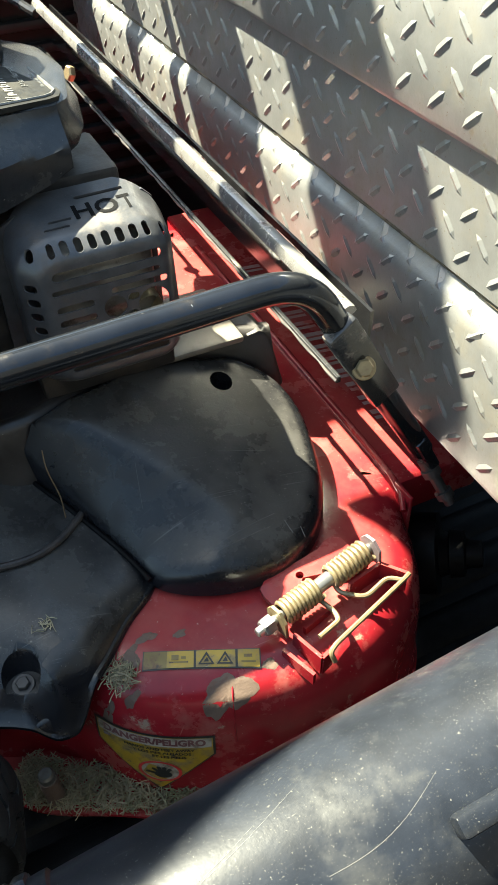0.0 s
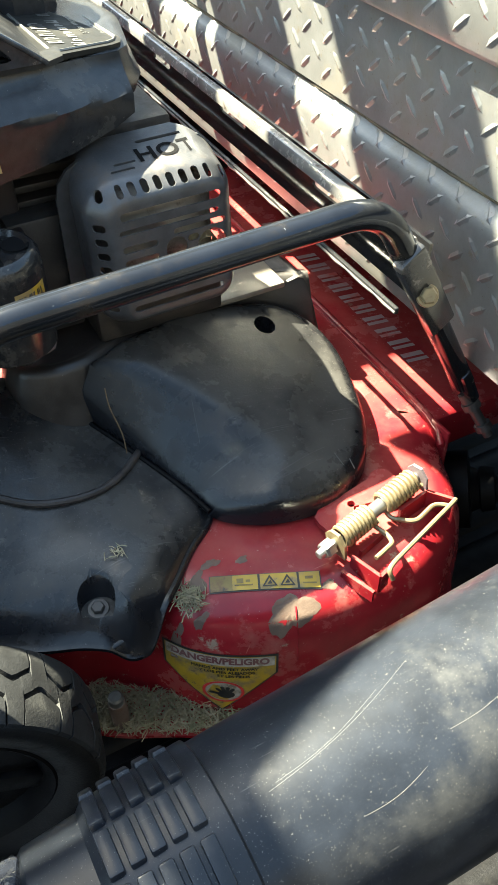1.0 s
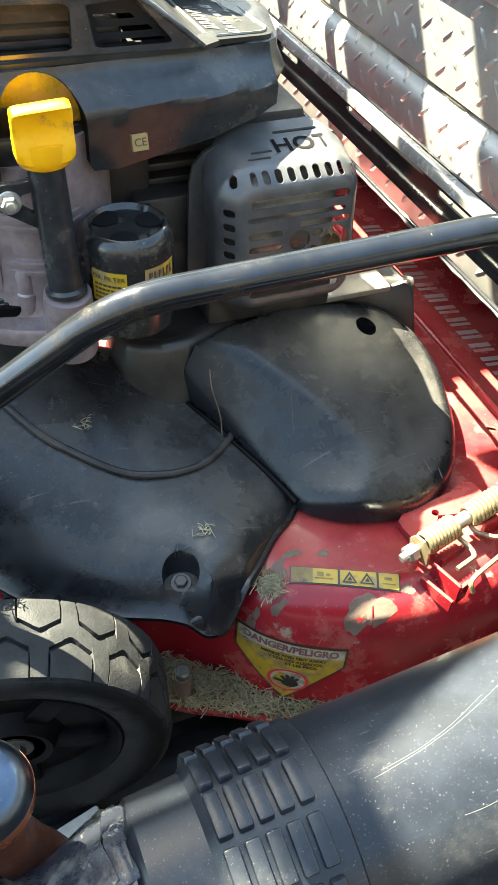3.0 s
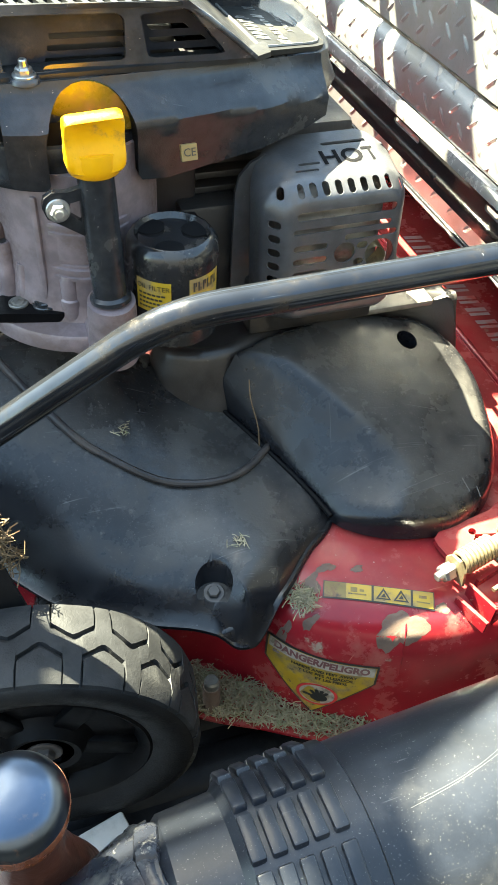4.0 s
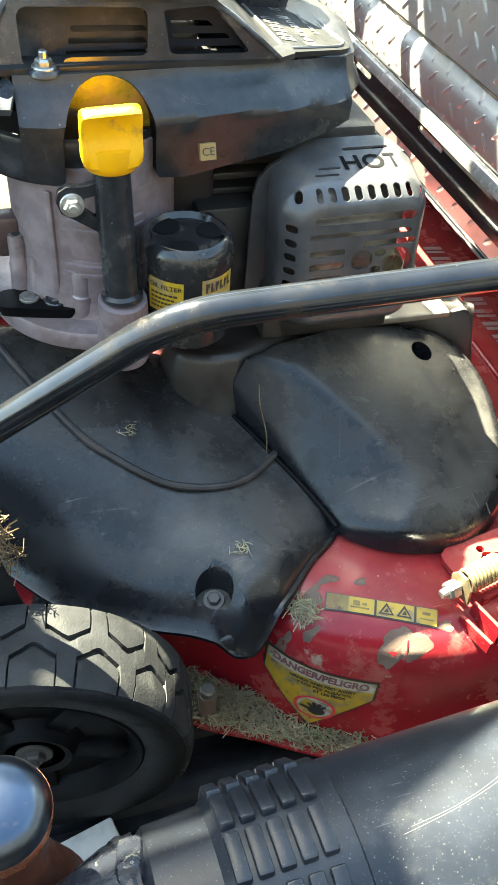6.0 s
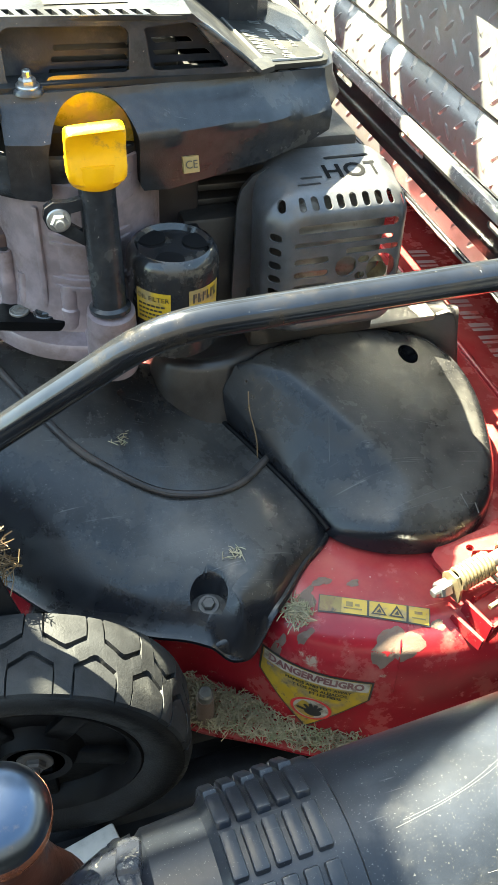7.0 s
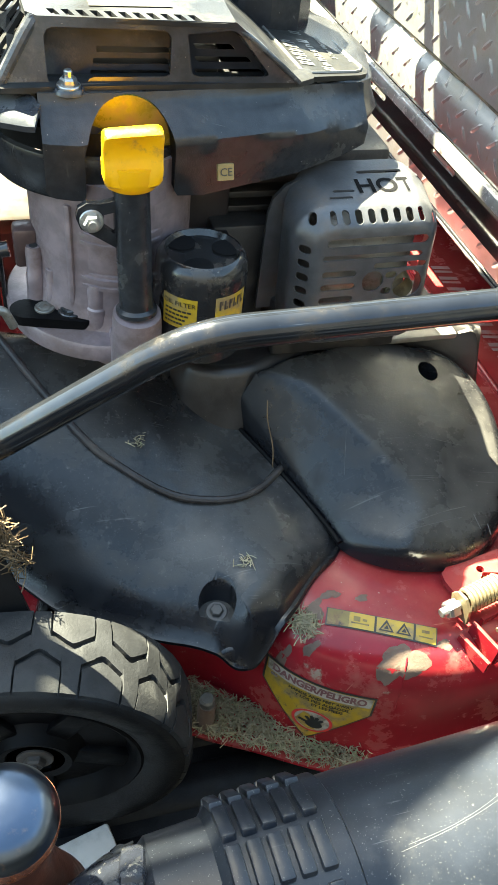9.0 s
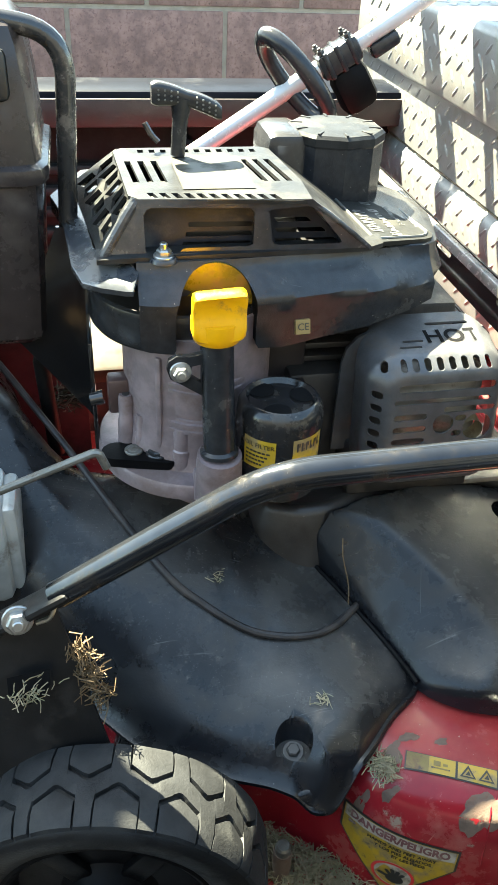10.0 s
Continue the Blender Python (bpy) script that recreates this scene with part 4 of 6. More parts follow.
part("oil_cap", bm, YELLOW, dipstick, "bright yellow oil filler cap, soiled at the base", 50)

# oil filter
FX, FY = 0.084, 0.782
bm = turned((FX, FY, 0.358), (FX, FY, 0.448), [(0, 0.034), (0.04, 0.0375), (0.84, 0.0375), (0.93, 0.0365), (0.985, 0.033), (1.0, 0.030), (0.95, 0.027), (0.94, 0.0)], 40, False)
oil_filter = part("oil_filter", bm, FILTER_BLACK, mower, "black canister oil filter with yellow labels")
for a in (-1.9, 0.2, 2.3):
    bm = turned((FX + 0.021 * math.cos(a), FY + 0.021 * math.sin(a), 0.438), (FX + 0.021 * math.cos(a), FY + 0.021 * math.sin(a), 0.4447), [(0, 0.012), (1, 0.0115)], 18)
    part("end_dimple", bm, HOLE_SHADE, oil_filter)
for a0, a1, nm in ((-152, -106, 0), (-84, -36, 1)):
    bm = bmesh.new()
    cols = []
    for k in range(13):
        a = radians(a0 + (a1 - a0) * k / 12)
        cols.append([bm.verts.new((FX + 0.0379 * math.cos(a), FY + 0.0379 * math.sin(a), z)) for z in (0.3945, 0.4255 - (0.0 if nm else 0.002))])
    for p, q in zip(cols, cols[1:]):
        bm.faces.new((p[0], q[0], q[1], p[1]))
    lab = part("filter_label", bm, LABEL_YELLOW, oil_filter, "yellow printed band")
    bm = bmesh.new()
    if nm:
        for k in range(6):
            for lo, hi in ((0.0, 0.42), (0.5, 0.78)):
                a = radians(a0 + 5 + k * 6.6 + lo * 6)
                b = radians(a0 + 5 + k * 6.6 + hi * 6)
                zz = (0.4135, 0.4220) if lo == 0 else ((0.4135, 0.4165) if k % 2 else (0.4180, 0.4220))
                vs = [bm.verts.new((FX + 0.0382 * math.cos(t), FY + 0.0382 * math.sin(t), z)) for t, z in ((a, zz[0]), (b, zz[0]), (b, zz[1]), (a, zz[1]))]
                bm.faces.new(vs)
        part("printed_line", bm, LABEL_BLACK, lab)["kind"] = "stuff"
    else:
        for z in (0.4100, 0.4060, 0.4020, 0.3980):
            a, b = radians(a0 + 4), radians(a1 - 6 - (0.4100 - z) * 900)
            n = 6
            for k in range(n):
                t0, t1 = a + (b - a) * k / n, a + (b - a) * (k + 0.8) / n
                vs = [bm.verts.new((FX + 0.0382 * math.cos(t), FY + 0.0382 * math.sin(t), zz)) for t, zz in ((t0, z), (t1, z), (t1, z + 0.0018), (t0, z + 0.0018))]
                bm.faces.new(vs)
        part("printed_line", bm, LABEL_BLACK, lab)["kind"] = "stuff"
        a = radians(-129)
        me = writing("OIL FILTER", 0.0060, (FX + 0.0385 * math.cos(a), FY + 0.0385 * math.sin(a), 0.4175), (-math.sin(a), math.cos(a), 0), (0, 0, 1), 0.0001)
        for v in me.vertices:
            d = Vector((v.co.x - FX, v.co.y - FY))
            s = d.dot(Vector((-math.sin(a), math.cos(a))))
            t = a + s / 0.0383
            v.co.x, v.co.y = FX + 0.0384 * math.cos(t), FY + 0.0384 * math.sin(t)
        me.materials.append(LABEL_BLACK)
        part("lettering", me, LABEL_BLACK, lab)

# blower housing (shroud): upper lip line and lower line joined by faces
up_line = [(-0.0315, 0.8235, 0.553), (0.000, 0.822, 0.553), (0.09, 0.836, 0.550), (0.176, 0.857, 0.545), (0.236, 0.880, 0.538), (0.254, 0.897, 0.536),
           (0.268, 0.96, 0.540), (0.260, 1.03, 0.54), (0.20, 1.08, 0.545), (0.05, 1.12, 0.55), (-0.0315, 1.10, 0.55)]
mid_line = [(x, y - 0.003 if y < 0.9 else y, z - 0.008) for x, y, z in up_line]
out = [(0.0, -0.022), (0.0, -0.026), (0.004, -0.024), (0.006, -0.028), (0.008, -0.026), (0.01, 0.0), (0.01, 0.008), (0.0, 0.01), (0.0, 0.01), (0.0, 0.01), (0.0, 0.0)]
belly = [(x + dx, y + dy, z - 0.026) for (x, y, z), (dx, dy) in zip(up_line, out)]
low_z = [0.486, 0.483, 0.474, 0.480, 0.492, 0.498, 0.49, 0.48, 0.48, 0.48, 0.48]
drop_in = [1.0, 0.95, 0.75, 0.65, 0.9, 1.35, 0.5, 0.4, 0.4, 0.4, 0.4]
low = [(x + dx * 0.4, y + dy * g, z) for (x, y, _), (dx, dy), z, g in zip(up_line, out, low_z, drop_in)]
under = [(x * 0.8 + 0.018, y * 0.8 + 0.19, z + 0.004) for x, y, z in low]


def ring3(line):
    pts = [Vector(p) for p in line]
    n, res = len(pts), []
    for i in range(n):
        a, b, c = pts[i - 1], pts[i], pts[(i + 1) % n]
        r, q = min(0.18, 0.012 / (a - b).length), min(0.18, 0.012 / (c - b).length)
        res += [b + (a - b) * r, b * 0.5 + (b + (a - b) * r) * 0.25 + (b + (c - b) * q) * 0.25, b + (c - b) * q]
    return res


# the body stands back behind the front skin, which carries the filler recess
def set_back(line, much):
    return [(x, y + (much if y < 0.87 else 0.0), z) for x, y, z in line]


seat = [(x * 0.94 + 0.006, y * 0.94 + 0.0575, z + 0.004) for x, y, z in up_line]
lines = [set_back(under, 0.012), set_back(low, 0.030), set_back(belly, 0.026), set_back(mid_line, 0.010), set_back(up_line, 0.006), seat]
bm = loft([ring3(l) for l in lines], True, True)
shroud = part("blower_housing", bm, SHROUD, mower, "black plastic engine blower housing, dusty", 44)


def front_skin(x, z, depth):
    """A place on the housing's front: between the low, belly, middle and upper lines at this x."""
    k = max(i for i in range(4) if up_line[i][0] <= max(x, up_line[0][0]))
    f = (x - up_line[k][0]) / (up_line[k + 1][0] - up_line[k][0])
    levels = []
    for line in (low, belly, mid_line, up_line):
        levels.append((line[k][2] + (line[k + 1][2] - line[k][2]) * f, line[k][1] + (line[k + 1][1] - line[k][1]) * f))
    for (za, ya), (zb, yb) in zip(levels, levels[1:]):
        if z <= zb:
            break
    y = ya + (yb - ya) * max(-0.2, min(1.0, (z - za) / (zb - za)))
    return Vector((x, y + depth + 0.10 * (x - 0.19) ** 2 * (x > 0.19), z))


AX, AZ, AR = 0.0315, 0.513, 0.0345
arch = [(AX - AR * math.cos(math.pi * k / 24), AZ + 0.0375 * math.sin(math.pi * k / 24)) for k in range(25)]
skin_line = [(-0.0315, 0.490), (-0.0290, 0.486), (-0.0240, 0.4845), (AX - AR - 0.002, 0.483), (AX - AR, 0.487)] + arch + [(AX + AR, 0.482), (AX + AR + 0.003, 0.477), (0.09, 0.474), (0.13, 0.477), (0.176, 0.480), (0.22, 0.488), (0.240, 0.495), (0.240, 0.537),
             (0.236, 0.538), (0.176, 0.545), (0.09, 0.550), (0.0, 0.553), (-0.0315, 0.553)]
bm = formed(skin_line, [], front_skin, 0.004, 0.005)
part("front_skin", bm, SHROUD, shroud, "dusty black front of the housing", 40)
# turned-in wall of the recess, blacker than the housing: recess shade painted in
rows = [[front_skin(x, z, 0.001) for x, z in [(AX - AR, 0.486)] + arch + [(AX + AR, 0.483)]],
        [Vector((AX + (x - AX) * 0.96, 0.8262, AZ + (z - AZ) * 0.96)) for x, z in [(AX - AR, 0.486)] + arch + [(AX + AR, 0.483)]]]
bm = loft(rows, closed=False)
part("recess_wall", bm, RUBBER_AND_SHADE, shroud, "inner wall of the filler recess, shade put into its black", 50)
# arched yellow panel in the recess, put in for the cap's reflection there
rows = []
for y in (0.8242, 0.8272):
    rows.append([Vector((0.0315 + 0.0328 * math.cos(math.pi * k / 24), y, 0.513 + 0.0380 * math.sin(math.pi * k / 24))) for k in range(25)])
bm = loft(rows, True, True)
part("cap_recess", bm, YELLOW_REFLECTION, shroud, "yellow panel put in for the cap's reflection in the recess", 60)
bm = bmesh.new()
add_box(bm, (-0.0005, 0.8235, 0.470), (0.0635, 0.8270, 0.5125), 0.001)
part("recess_back", bm, HOLE_SHADE, shroud, "black plate added for the shade in the filler recess")
# wing of the housing behind its broken lip
wing = [(-0.085, 0.93), (-0.036, 0.829), (-0.0325, 0.829), (-0.0325, 1.09), (-0.07, 1.08), (-0.10, 1.0)]
bm = loft([[Vector((x, y, z)) for x, y in wing] for z in (0.536, 0.551)], True, True)
part("side_wing", bm, SHROUD, shroud)
# fan ring visible under the side
bm = turned((0.012, 0.889, 0.476), (0.012, 0.889, 0.512), [(0, 0.076), (0.0, 0.0800), (0.10, 0.0826), (0.84, 0.0838), (0.96, 0.0826), (1, 0.0775)], 64)
fan_ring = part("fan_ring", bm, SHROUD, mower, "grey-black fan ring under the housing")
bm = turned((0.012, 0.889, 0.512), (0.012, 0.889, 0.529), [(0, 0.0790), (1, 0.0790)], 64, False)
part("shade_band", bm, RUBBER_AND_SHADE, fan_ring, "black band added for the shade above the fan ring")

# recoil cover: slatted top with a sticker
T = 0.598
pl, uz = plane_place((0.037, 0.912, T), (1, 0, 0.0), (0, 1, 0.0))
holes = []
for k in range(11):
    holes.append([(-0.052 + 0.0098 * k + sx * 0.0026 + sy * -0.0018, -0.0615 - 0.0009 * k + sy * 0.0062) for sx, sy in ((-1, -1), (1, -1), (1, 1), (-1, 1))])
for k in range(11):
    holes.append([(-0.052 + 0.0104 * k + sx * 0.0026, 0.063 + sy * 0.0048) for sx, sy in ((-1, -1), (1, -1), (1, 1), (-1, 1))])
for k in range(3):
    holes.append([(-0.064 + 0.0115 * k + sx * 0.0027 - sy * 0.002, 0.002 + sy * 0.030) for sx, sy in ((-1, -1), (1, -1), (1, 1), (-1, 1))])
for k in range(3):
    holes.append([(0.042 + 0.0105 * k + sx * 0.0026 - sy * 0.004, 0.002 + sy * 0.032) for sx, sy in ((-1, -1), (1, -1), (1, 1), (-1, 1))])
outer = [(-0.071, -0.061), (-0.063, -0.071), (0.066, -0.081), (0.0745, -0.0775), (0.077, -0.029), (0.069, 0.068), (0.061, 0.076), (-0.069, 0.074), (-0.077, 0.065)]
bm = plate(outer, holes, pl, 0.003)
recoil = part("recoil_cover", bm, DUSTY_SUNLIT, mower, "black slatted recoil starter cover, dusty, sunlit tone put into its colour")
bm = bmesh.new()
for p in [(-0.026, -0.050), (0.034, -0.050), (0.036, 0.042), (-0.028, 0.042)]:
    bm.verts.new(pl(*p, -0.0008))
bm.faces.new(bm.verts[:])
part("faded_sticker", bm, STICKER, recoil, "bleached cream sticker")
# skirts of the recoil cover: front with slots, left with lattice, right, back
base4 = [(-0.060, 0.831, 0.556), (0.172, 0.846, 0.551), (0.166, 1.012, 0.555), (-0.080, 1.02, 0.556)]
mid_foot = (0.1705, 0.925, 0.5535)


def skirt(name, a, b, c, d, holes, t=0.003, shift=0.0, skin=None):
    """A sheet between the top edge a-b and the foot c-d (c under a)."""
    A, B, C, D = (Vector(p) for p in (a, b, c, d))
    nrm = ((B - A).cross(C - A)).normalized()

    def put(x, y, depth):
        return nrm * shift + (A * (1 - x) + B * x) * (1 - y) + (C * (1 - x) + D * x) * y + nrm * depth
    return part(name, plate([(0, 0), (0.25, 0), (0.5, 0), (0.75, 0), (1, 0), (1, 1), (0.75, 1), (0.5, 1), (0.25, 1), (0, 1)], holes, put, t), skin or SHROUD, recoil)


TL, TR, TM, BR, BL = [Vector((*pl(*p)[:],)) for p in ((-0.068, -0.070), (0.0745, -0.0785), (0.077, -0.029), (0.066, 0.073), (-0.074, 0.072))]
fh = [[(x0 + 0.004, y - 0.045), (x1 - 0.004, y - 0.045), (x1, y - 0.03), (x1, y + 0.03), (x1 - 0.004, y + 0.045), (x0 + 0.004, y + 0.045), (x0, y + 0.03), (x0, y - 0.03)]
      for x0, x1, y in ((0.31, 0.60, 0.47), (0.30, 0.575, 0.65), (0.29, 0.555, 0.84), (0.715, 0.88, 0.40), (0.685, 0.90, 0.61), (0.655, 0.905, 0.82))]
skirt("front_skirt", TL, TR, base4[0], base4[1], fh, 0.003, 0.0115, RECOIL_INNER)


window_1 = [(0.118, 0.15), (0.61, 0.16), (0.627, 0.20), (0.628, 0.27), (0.562, 0.78), (0.553, 0.85), (0.535, 0.885), (0.305, 0.885), (0.287, 0.905), (0.278, 0.965), (0.180, 0.975), (0.160, 0.95), (0.152, 0.88), (0.094, 0.28), (0.098, 0.19)]
window_2 = [(0.722, 0.20), (0.93, 0.13), (0.950, 0.15), (0.953, 0.22), (0.912, 0.80), (0.904, 0.86), (0.885, 0.885), (0.655, 0.885), (0.636, 0.86), (0.635, 0.80), (0.695, 0.30), (0.702, 0.23)]
skirt("front_frame", TL, TR, base4[0], base4[1], [window_1, window_2], 0.0120, -0.002, RECOIL_BLACK)
lat = []
for i in range(6):
    for j in range(2):
        x0, y0 = 0.08 + 0.148 * i, 0.10 + 0.42 * j
        sh = 0.05 if (i + j) % 2 else -0.05
        lat.append([(x0, y0 + sh * 0.5), (x0 + 0.10, y0 - sh * 0.5), (x0 + 0.10, y0 + 0.32 - sh), (x0, y0 + 0.32 + sh)])
skirt("side_skirt", BL, TL, base4[3], base4[0], lat, 0.003, 0.0, DUSTY_SUNLIT)
skirt("right_skirt", TR, TM, base4[1], mid_foot, [], 0.003, 0.0, DUSTY_SUNLIT)
skirt("right_skirt", TM, BR, mid_foot, base4[2], [], 0.003, 0.0, DUSTY_SUNLIT)
skirt("back_skirt", BR, BL, base4[2], base4[3], [])
bm = bmesh.new()
add_box(bm, (-0.03, 0.86, 0.535), (0.11, 0.97, 0.575), 0.01)
part("starter_drum", bm, LABEL_BLACK, recoil)
# pocket with the cover bolt, two ribs
bm = turned((-0.009, 0.8275, 0.5525), (-0.009, 0.8275, 0.5560), [(0, 0.0115), (0.6, 0.011), (1, 0.010)], 24)
part("bolt_seat", bm, RECOIL_BLACK, recoil)
hexbolt(recoil, (-0.009, 0.8275, 0.5560), (0, -0.05, 1), 0.0062, 0.007, ZINC, 0.0085, 0.005, "cover_bolt", "bright zinc nut and washer")
for fx, r in ((0.015, 0.0045), (0.988, 0.0022)):
    a, b = TL.lerp(TR, fx), Vector(base4[0]).lerp(Vector(base4[1]), fx)
    part("rib", sweep([a + Vector((0, 0.002, -0.002)), a.lerp(b, 0.3) + Vector((0, -0.002, 0.001)), a.lerp(b, 0.7) + Vector((0, -0.002, 0.001)), b], r, 10), RECOIL_BLACK, recoil)
bm = loft([[Vector((x, y, z)) for y, z in ((yy - 0.006, zz - 0.002), (yy - 0.006, zz + 0.002), (yy + 0.004, zz + 0.0045), (yy + 0.012, zz + 0.004), (yy + 0.012, zz - 0.002))] for x, yy, zz in ((-0.062, 0.829, 0.5545), (0.03, 0.836, 0.5535), (0.17, 0.852, 0.5495), (0.186, 0.864, 0.548))], True, True)
part("lip", bm, DUSTY_SUNLIT, recoil)

# broad left lip of the housing, broken off at its end
lip_line = [(-0.087, 1.019, 0.551), (-0.090, 0.953, 0.549), (-0.082, 0.84, 0.546), (-0.074, 0.811, 0.543), (-0.060, 0.803, 0.542), (-0.042, 0.797, 0.541), (-0.036, 0.796, 0.541), (-0.034, 0.804, 0.544), (-0.030, 0.815, 0.549), (-0.040, 0.838, 0.552), (-0.064, 0.856, 0.553), (-0.077, 1.026, 0.553)]
bm = loft([[Vector((x, y, z - 0.004)) for x, y, z in lip_line], [Vector((x, y, z)) for x, y, z in lip_line], [Vector(p).lerp(Vector((-0.062, 0.90, p[2] + 0.001)), 0.06) for p in lip_line]], True, True)
part("side_lip", bm, RECOIL_BLACK, shroud, "dusty broken lip of the housing")

# badge panel on the shroud's arm: plate outline plain bars
pl2, _ = plane_place((0.200, 0.930, 0.5475), (-0.05, 1.0, 0.0), (-1.0, -0.05, 0.15))
rim_line = [(0.092, 0.042), (0.088, -0.020), (0.074, -0.0435), (-0.030, -0.0490), (-0.041, -0.044), (-0.048, -0.034), (-0.070, 0.020), (-0.070, 0.042)]
bm = plate(rim_line, [], pl2, 0.004)
badge = part("badge_panel", bm, LABEL_GREY, shroud, "dusty grey badge panel with a silver border")
bm = bmesh.new()
border = [(0.086, 0.024), (0.082, -0.018), (0.069, -0.0385), (-0.028, -0.0440), (-0.037, -0.039), (-0.043, -0.031), (-0.062, 0.019), (-0.058, 0.024)]
add_sweep(bm, [pl2(x, y, -0.0002) for x, y in border + border[:1]], 0.0015, 6)
part("border", bm, SILVER_PRINT, badge)
for k, (x, y, w, h) in enumerate(((-0.014, 0.012, 0.060, 0.013), (0.008, -0.006, 0.116, 0.011), (0.014, -0.038, 0.066, 0.0028))):
    n = (6, 11, 16)[k]
    bm = bmesh.new()
    for q in range(n):
        u = x - w / 2 + w * (q + 0.5) / n
        if k == 1 and q == 7:
            continue
        tall = h * (1.0 if (k == 0 or q in (0, 6, 8, 9, 10)) else 0.66)
        bar(bm, pl2, u - w / n * 0.22, y - (h - tall) / 2, w / n * 0.26, tall, 0.0006)
        bar(bm, pl2, u + w / n * 0.22, y - (h - tall) / 2, w / n * 0.24, tall * (0.55 if q % 2 else 1.0), 0.0006)
        if k < 2:
            bar(bm, pl2, u, y - (h - tall) / 2 + tall * (0.32 if q % 3 else -0.32), w / n * 0.25, tall * 0.26, 0.00062)
    part("printed_line", bm, SILVER_PRINT, badge)["kind"] = "stuff"
letters("lettering", badge, SILVER_PRINT, "3-Year Warranty", 0.0078, pl2(0.010, -0.024, -0.0006), (-0.05, 1.0, 0.0), (-1.0, -0.05, 0.15), depth=0.0001)
pl3, _ = plane_place((0.1035, 0.8005, 0.5015), (0.97, 0.09, 0), (0, 0.28, 1))
bm = plate([(-0.0063, -0.0060), (0.0063, -0.0060), (0.0063, 0.0060), (-0.0063, 0.0060)], [], pl3, 0.004)
ce = part("small_sticker", bm, CE_GOLD, shroud, "small gold conformity sticker")
letters("lettering", ce, LABEL_BLACK, "CE", 0.0085, pl3(0, 0, -0.0006), (0.97, 0.09, 0), (0, 0.28, 1), depth=0.0001)

# muffler and its perforated guard
bm = bmesh.new()
add_box(bm, (0.185, 0.80, 0.355), (0.286, 0.90, 0.452), 0.018)
muffler = part("muffler", bm, MUFFLER_IN, mower, "bare steel muffler box inside a guard")
bm = turned((0.268, 0.802, 0.395), (0.268, 0.786, 0.393), [(0, 0.013), (1, 0.013)], 24, False)
part("outlet_pipe", bm, YZINC, muffler, "heat-tinted outlet pipe", 40)
FL, FR, ZT, ZB = 0.185, 0.288, 0.4555, 0.346
pf, _ = plane_place(((FL + FR) / 2, 0.783, (ZT + ZB) / 2), (1, 0, 0.01), (0, 0.08, 1))
W, H = FR - FL, ZT - ZB
# the pressed sheet turns back from the face over a sloped border: how far out and how far back at each distance from the face
def bending(first, second, far):
    rows_ = [(0.0, 0.0)]
    for k in range(400):
        d = 0.00025 * k
        ang_ = radians(first * ease(d / 0.011) + second * ease((d - far) / 0.010))
        rows_.append((rows_[-1][0] + 0.00025 * math.cos(ang_), rows_[-1][1] + 0.00025 * math.sin(ang_)))
    return rows_


bend_top, bend_side = bending(56, 24, 0.019), bending(42, 46, 0.024)


def guard_at(x, y, depth):
    """A place on the guard; x and y are taken on the sheet laid out flat."""
    w, h, rc = W / 2 - 0.005, H / 2 - 0.005, 0.010
    cx, cy = min(max(x, -w + rc), w - rc), min(max(y, -h + rc), h - rc)
    v = Vector((x - cx, y - cy))
    d = v.length - rc
    if d <= 0:
        return pf(x, y, depth)
    v.normalize()
    k, left = min(400, int(d / 0.00025)), v.x * v.x if v.x < 0 else 0.0
    out_, back_ = (a * (1 - left) + b * left for a, b in zip(bend_top[k], bend_side[k]))
    p = pf(cx + v.x * (rc + out_ - depth * min(1.0, back_ * 60)), cy + v.y * (rc + out_ - depth * min(1.0, back_ * 60)), depth * max(0.0, 1 - back_ * 60))
    return p + Vector((0, back_, 0))


hs = [slot_outline(0.002, 0.042, 0.092, 0.0078, 5), slot_outline(-0.001, 0.0285, 0.092, 0.0045, 4), slot_outline(0.026, 0.0185, 0.050, 0.0058, 4)]
for k in range(3):
    hs.append(slot_outline(-0.030, 0.0130 - 0.0125 * k, 0.032, 0.0062, 4))
hs += [slot_outline(0.0025, 0.004, 0.020, 0.020, 9), slot_outline(0.036, -0.001, 0.028, 0.028, 10), slot_outline(0.0190, 0.0090, 0.011, 0.0065, 4), slot_outline(0.0165, -0.0065, 0.010, 0.0068, 4),
       slot_outline(0.004, -0.0260, 0.086, 0.0062, 4), slot_outline(0.0, -0.044, 0.088, 0.0058, 5)]
hs += [slot_outline(-W / 2 - 0.0125, 0.034 - 0.0128 * k, 0.0125, 0.0068, 4) for k in range(7)]
hs += [slot_outline(-0.0395 + 0.0115 * k, H / 2 + 0.0095, 0.0064, 0.0135, 5) for k in range(8)]
hs += [slot_outline(-W / 2 - 0.0080, H / 2 + 0.0080, 0.0082, 0.0125, 5), slot_outline(W / 2 + 0.0080, H / 2 + 0.004, 0.0060, 0.0130, 5)]
hs += [slot_outline(-0.027, H / 2 + 0.0300, 0.022, 0.0026, 3), slot_outline(-0.022, H / 2 + 0.0385, 0.020, 0.0026, 3), slot_outline(0.020, H / 2 + 0.0625, 0.046, 0.0040, 3)]
edge = []
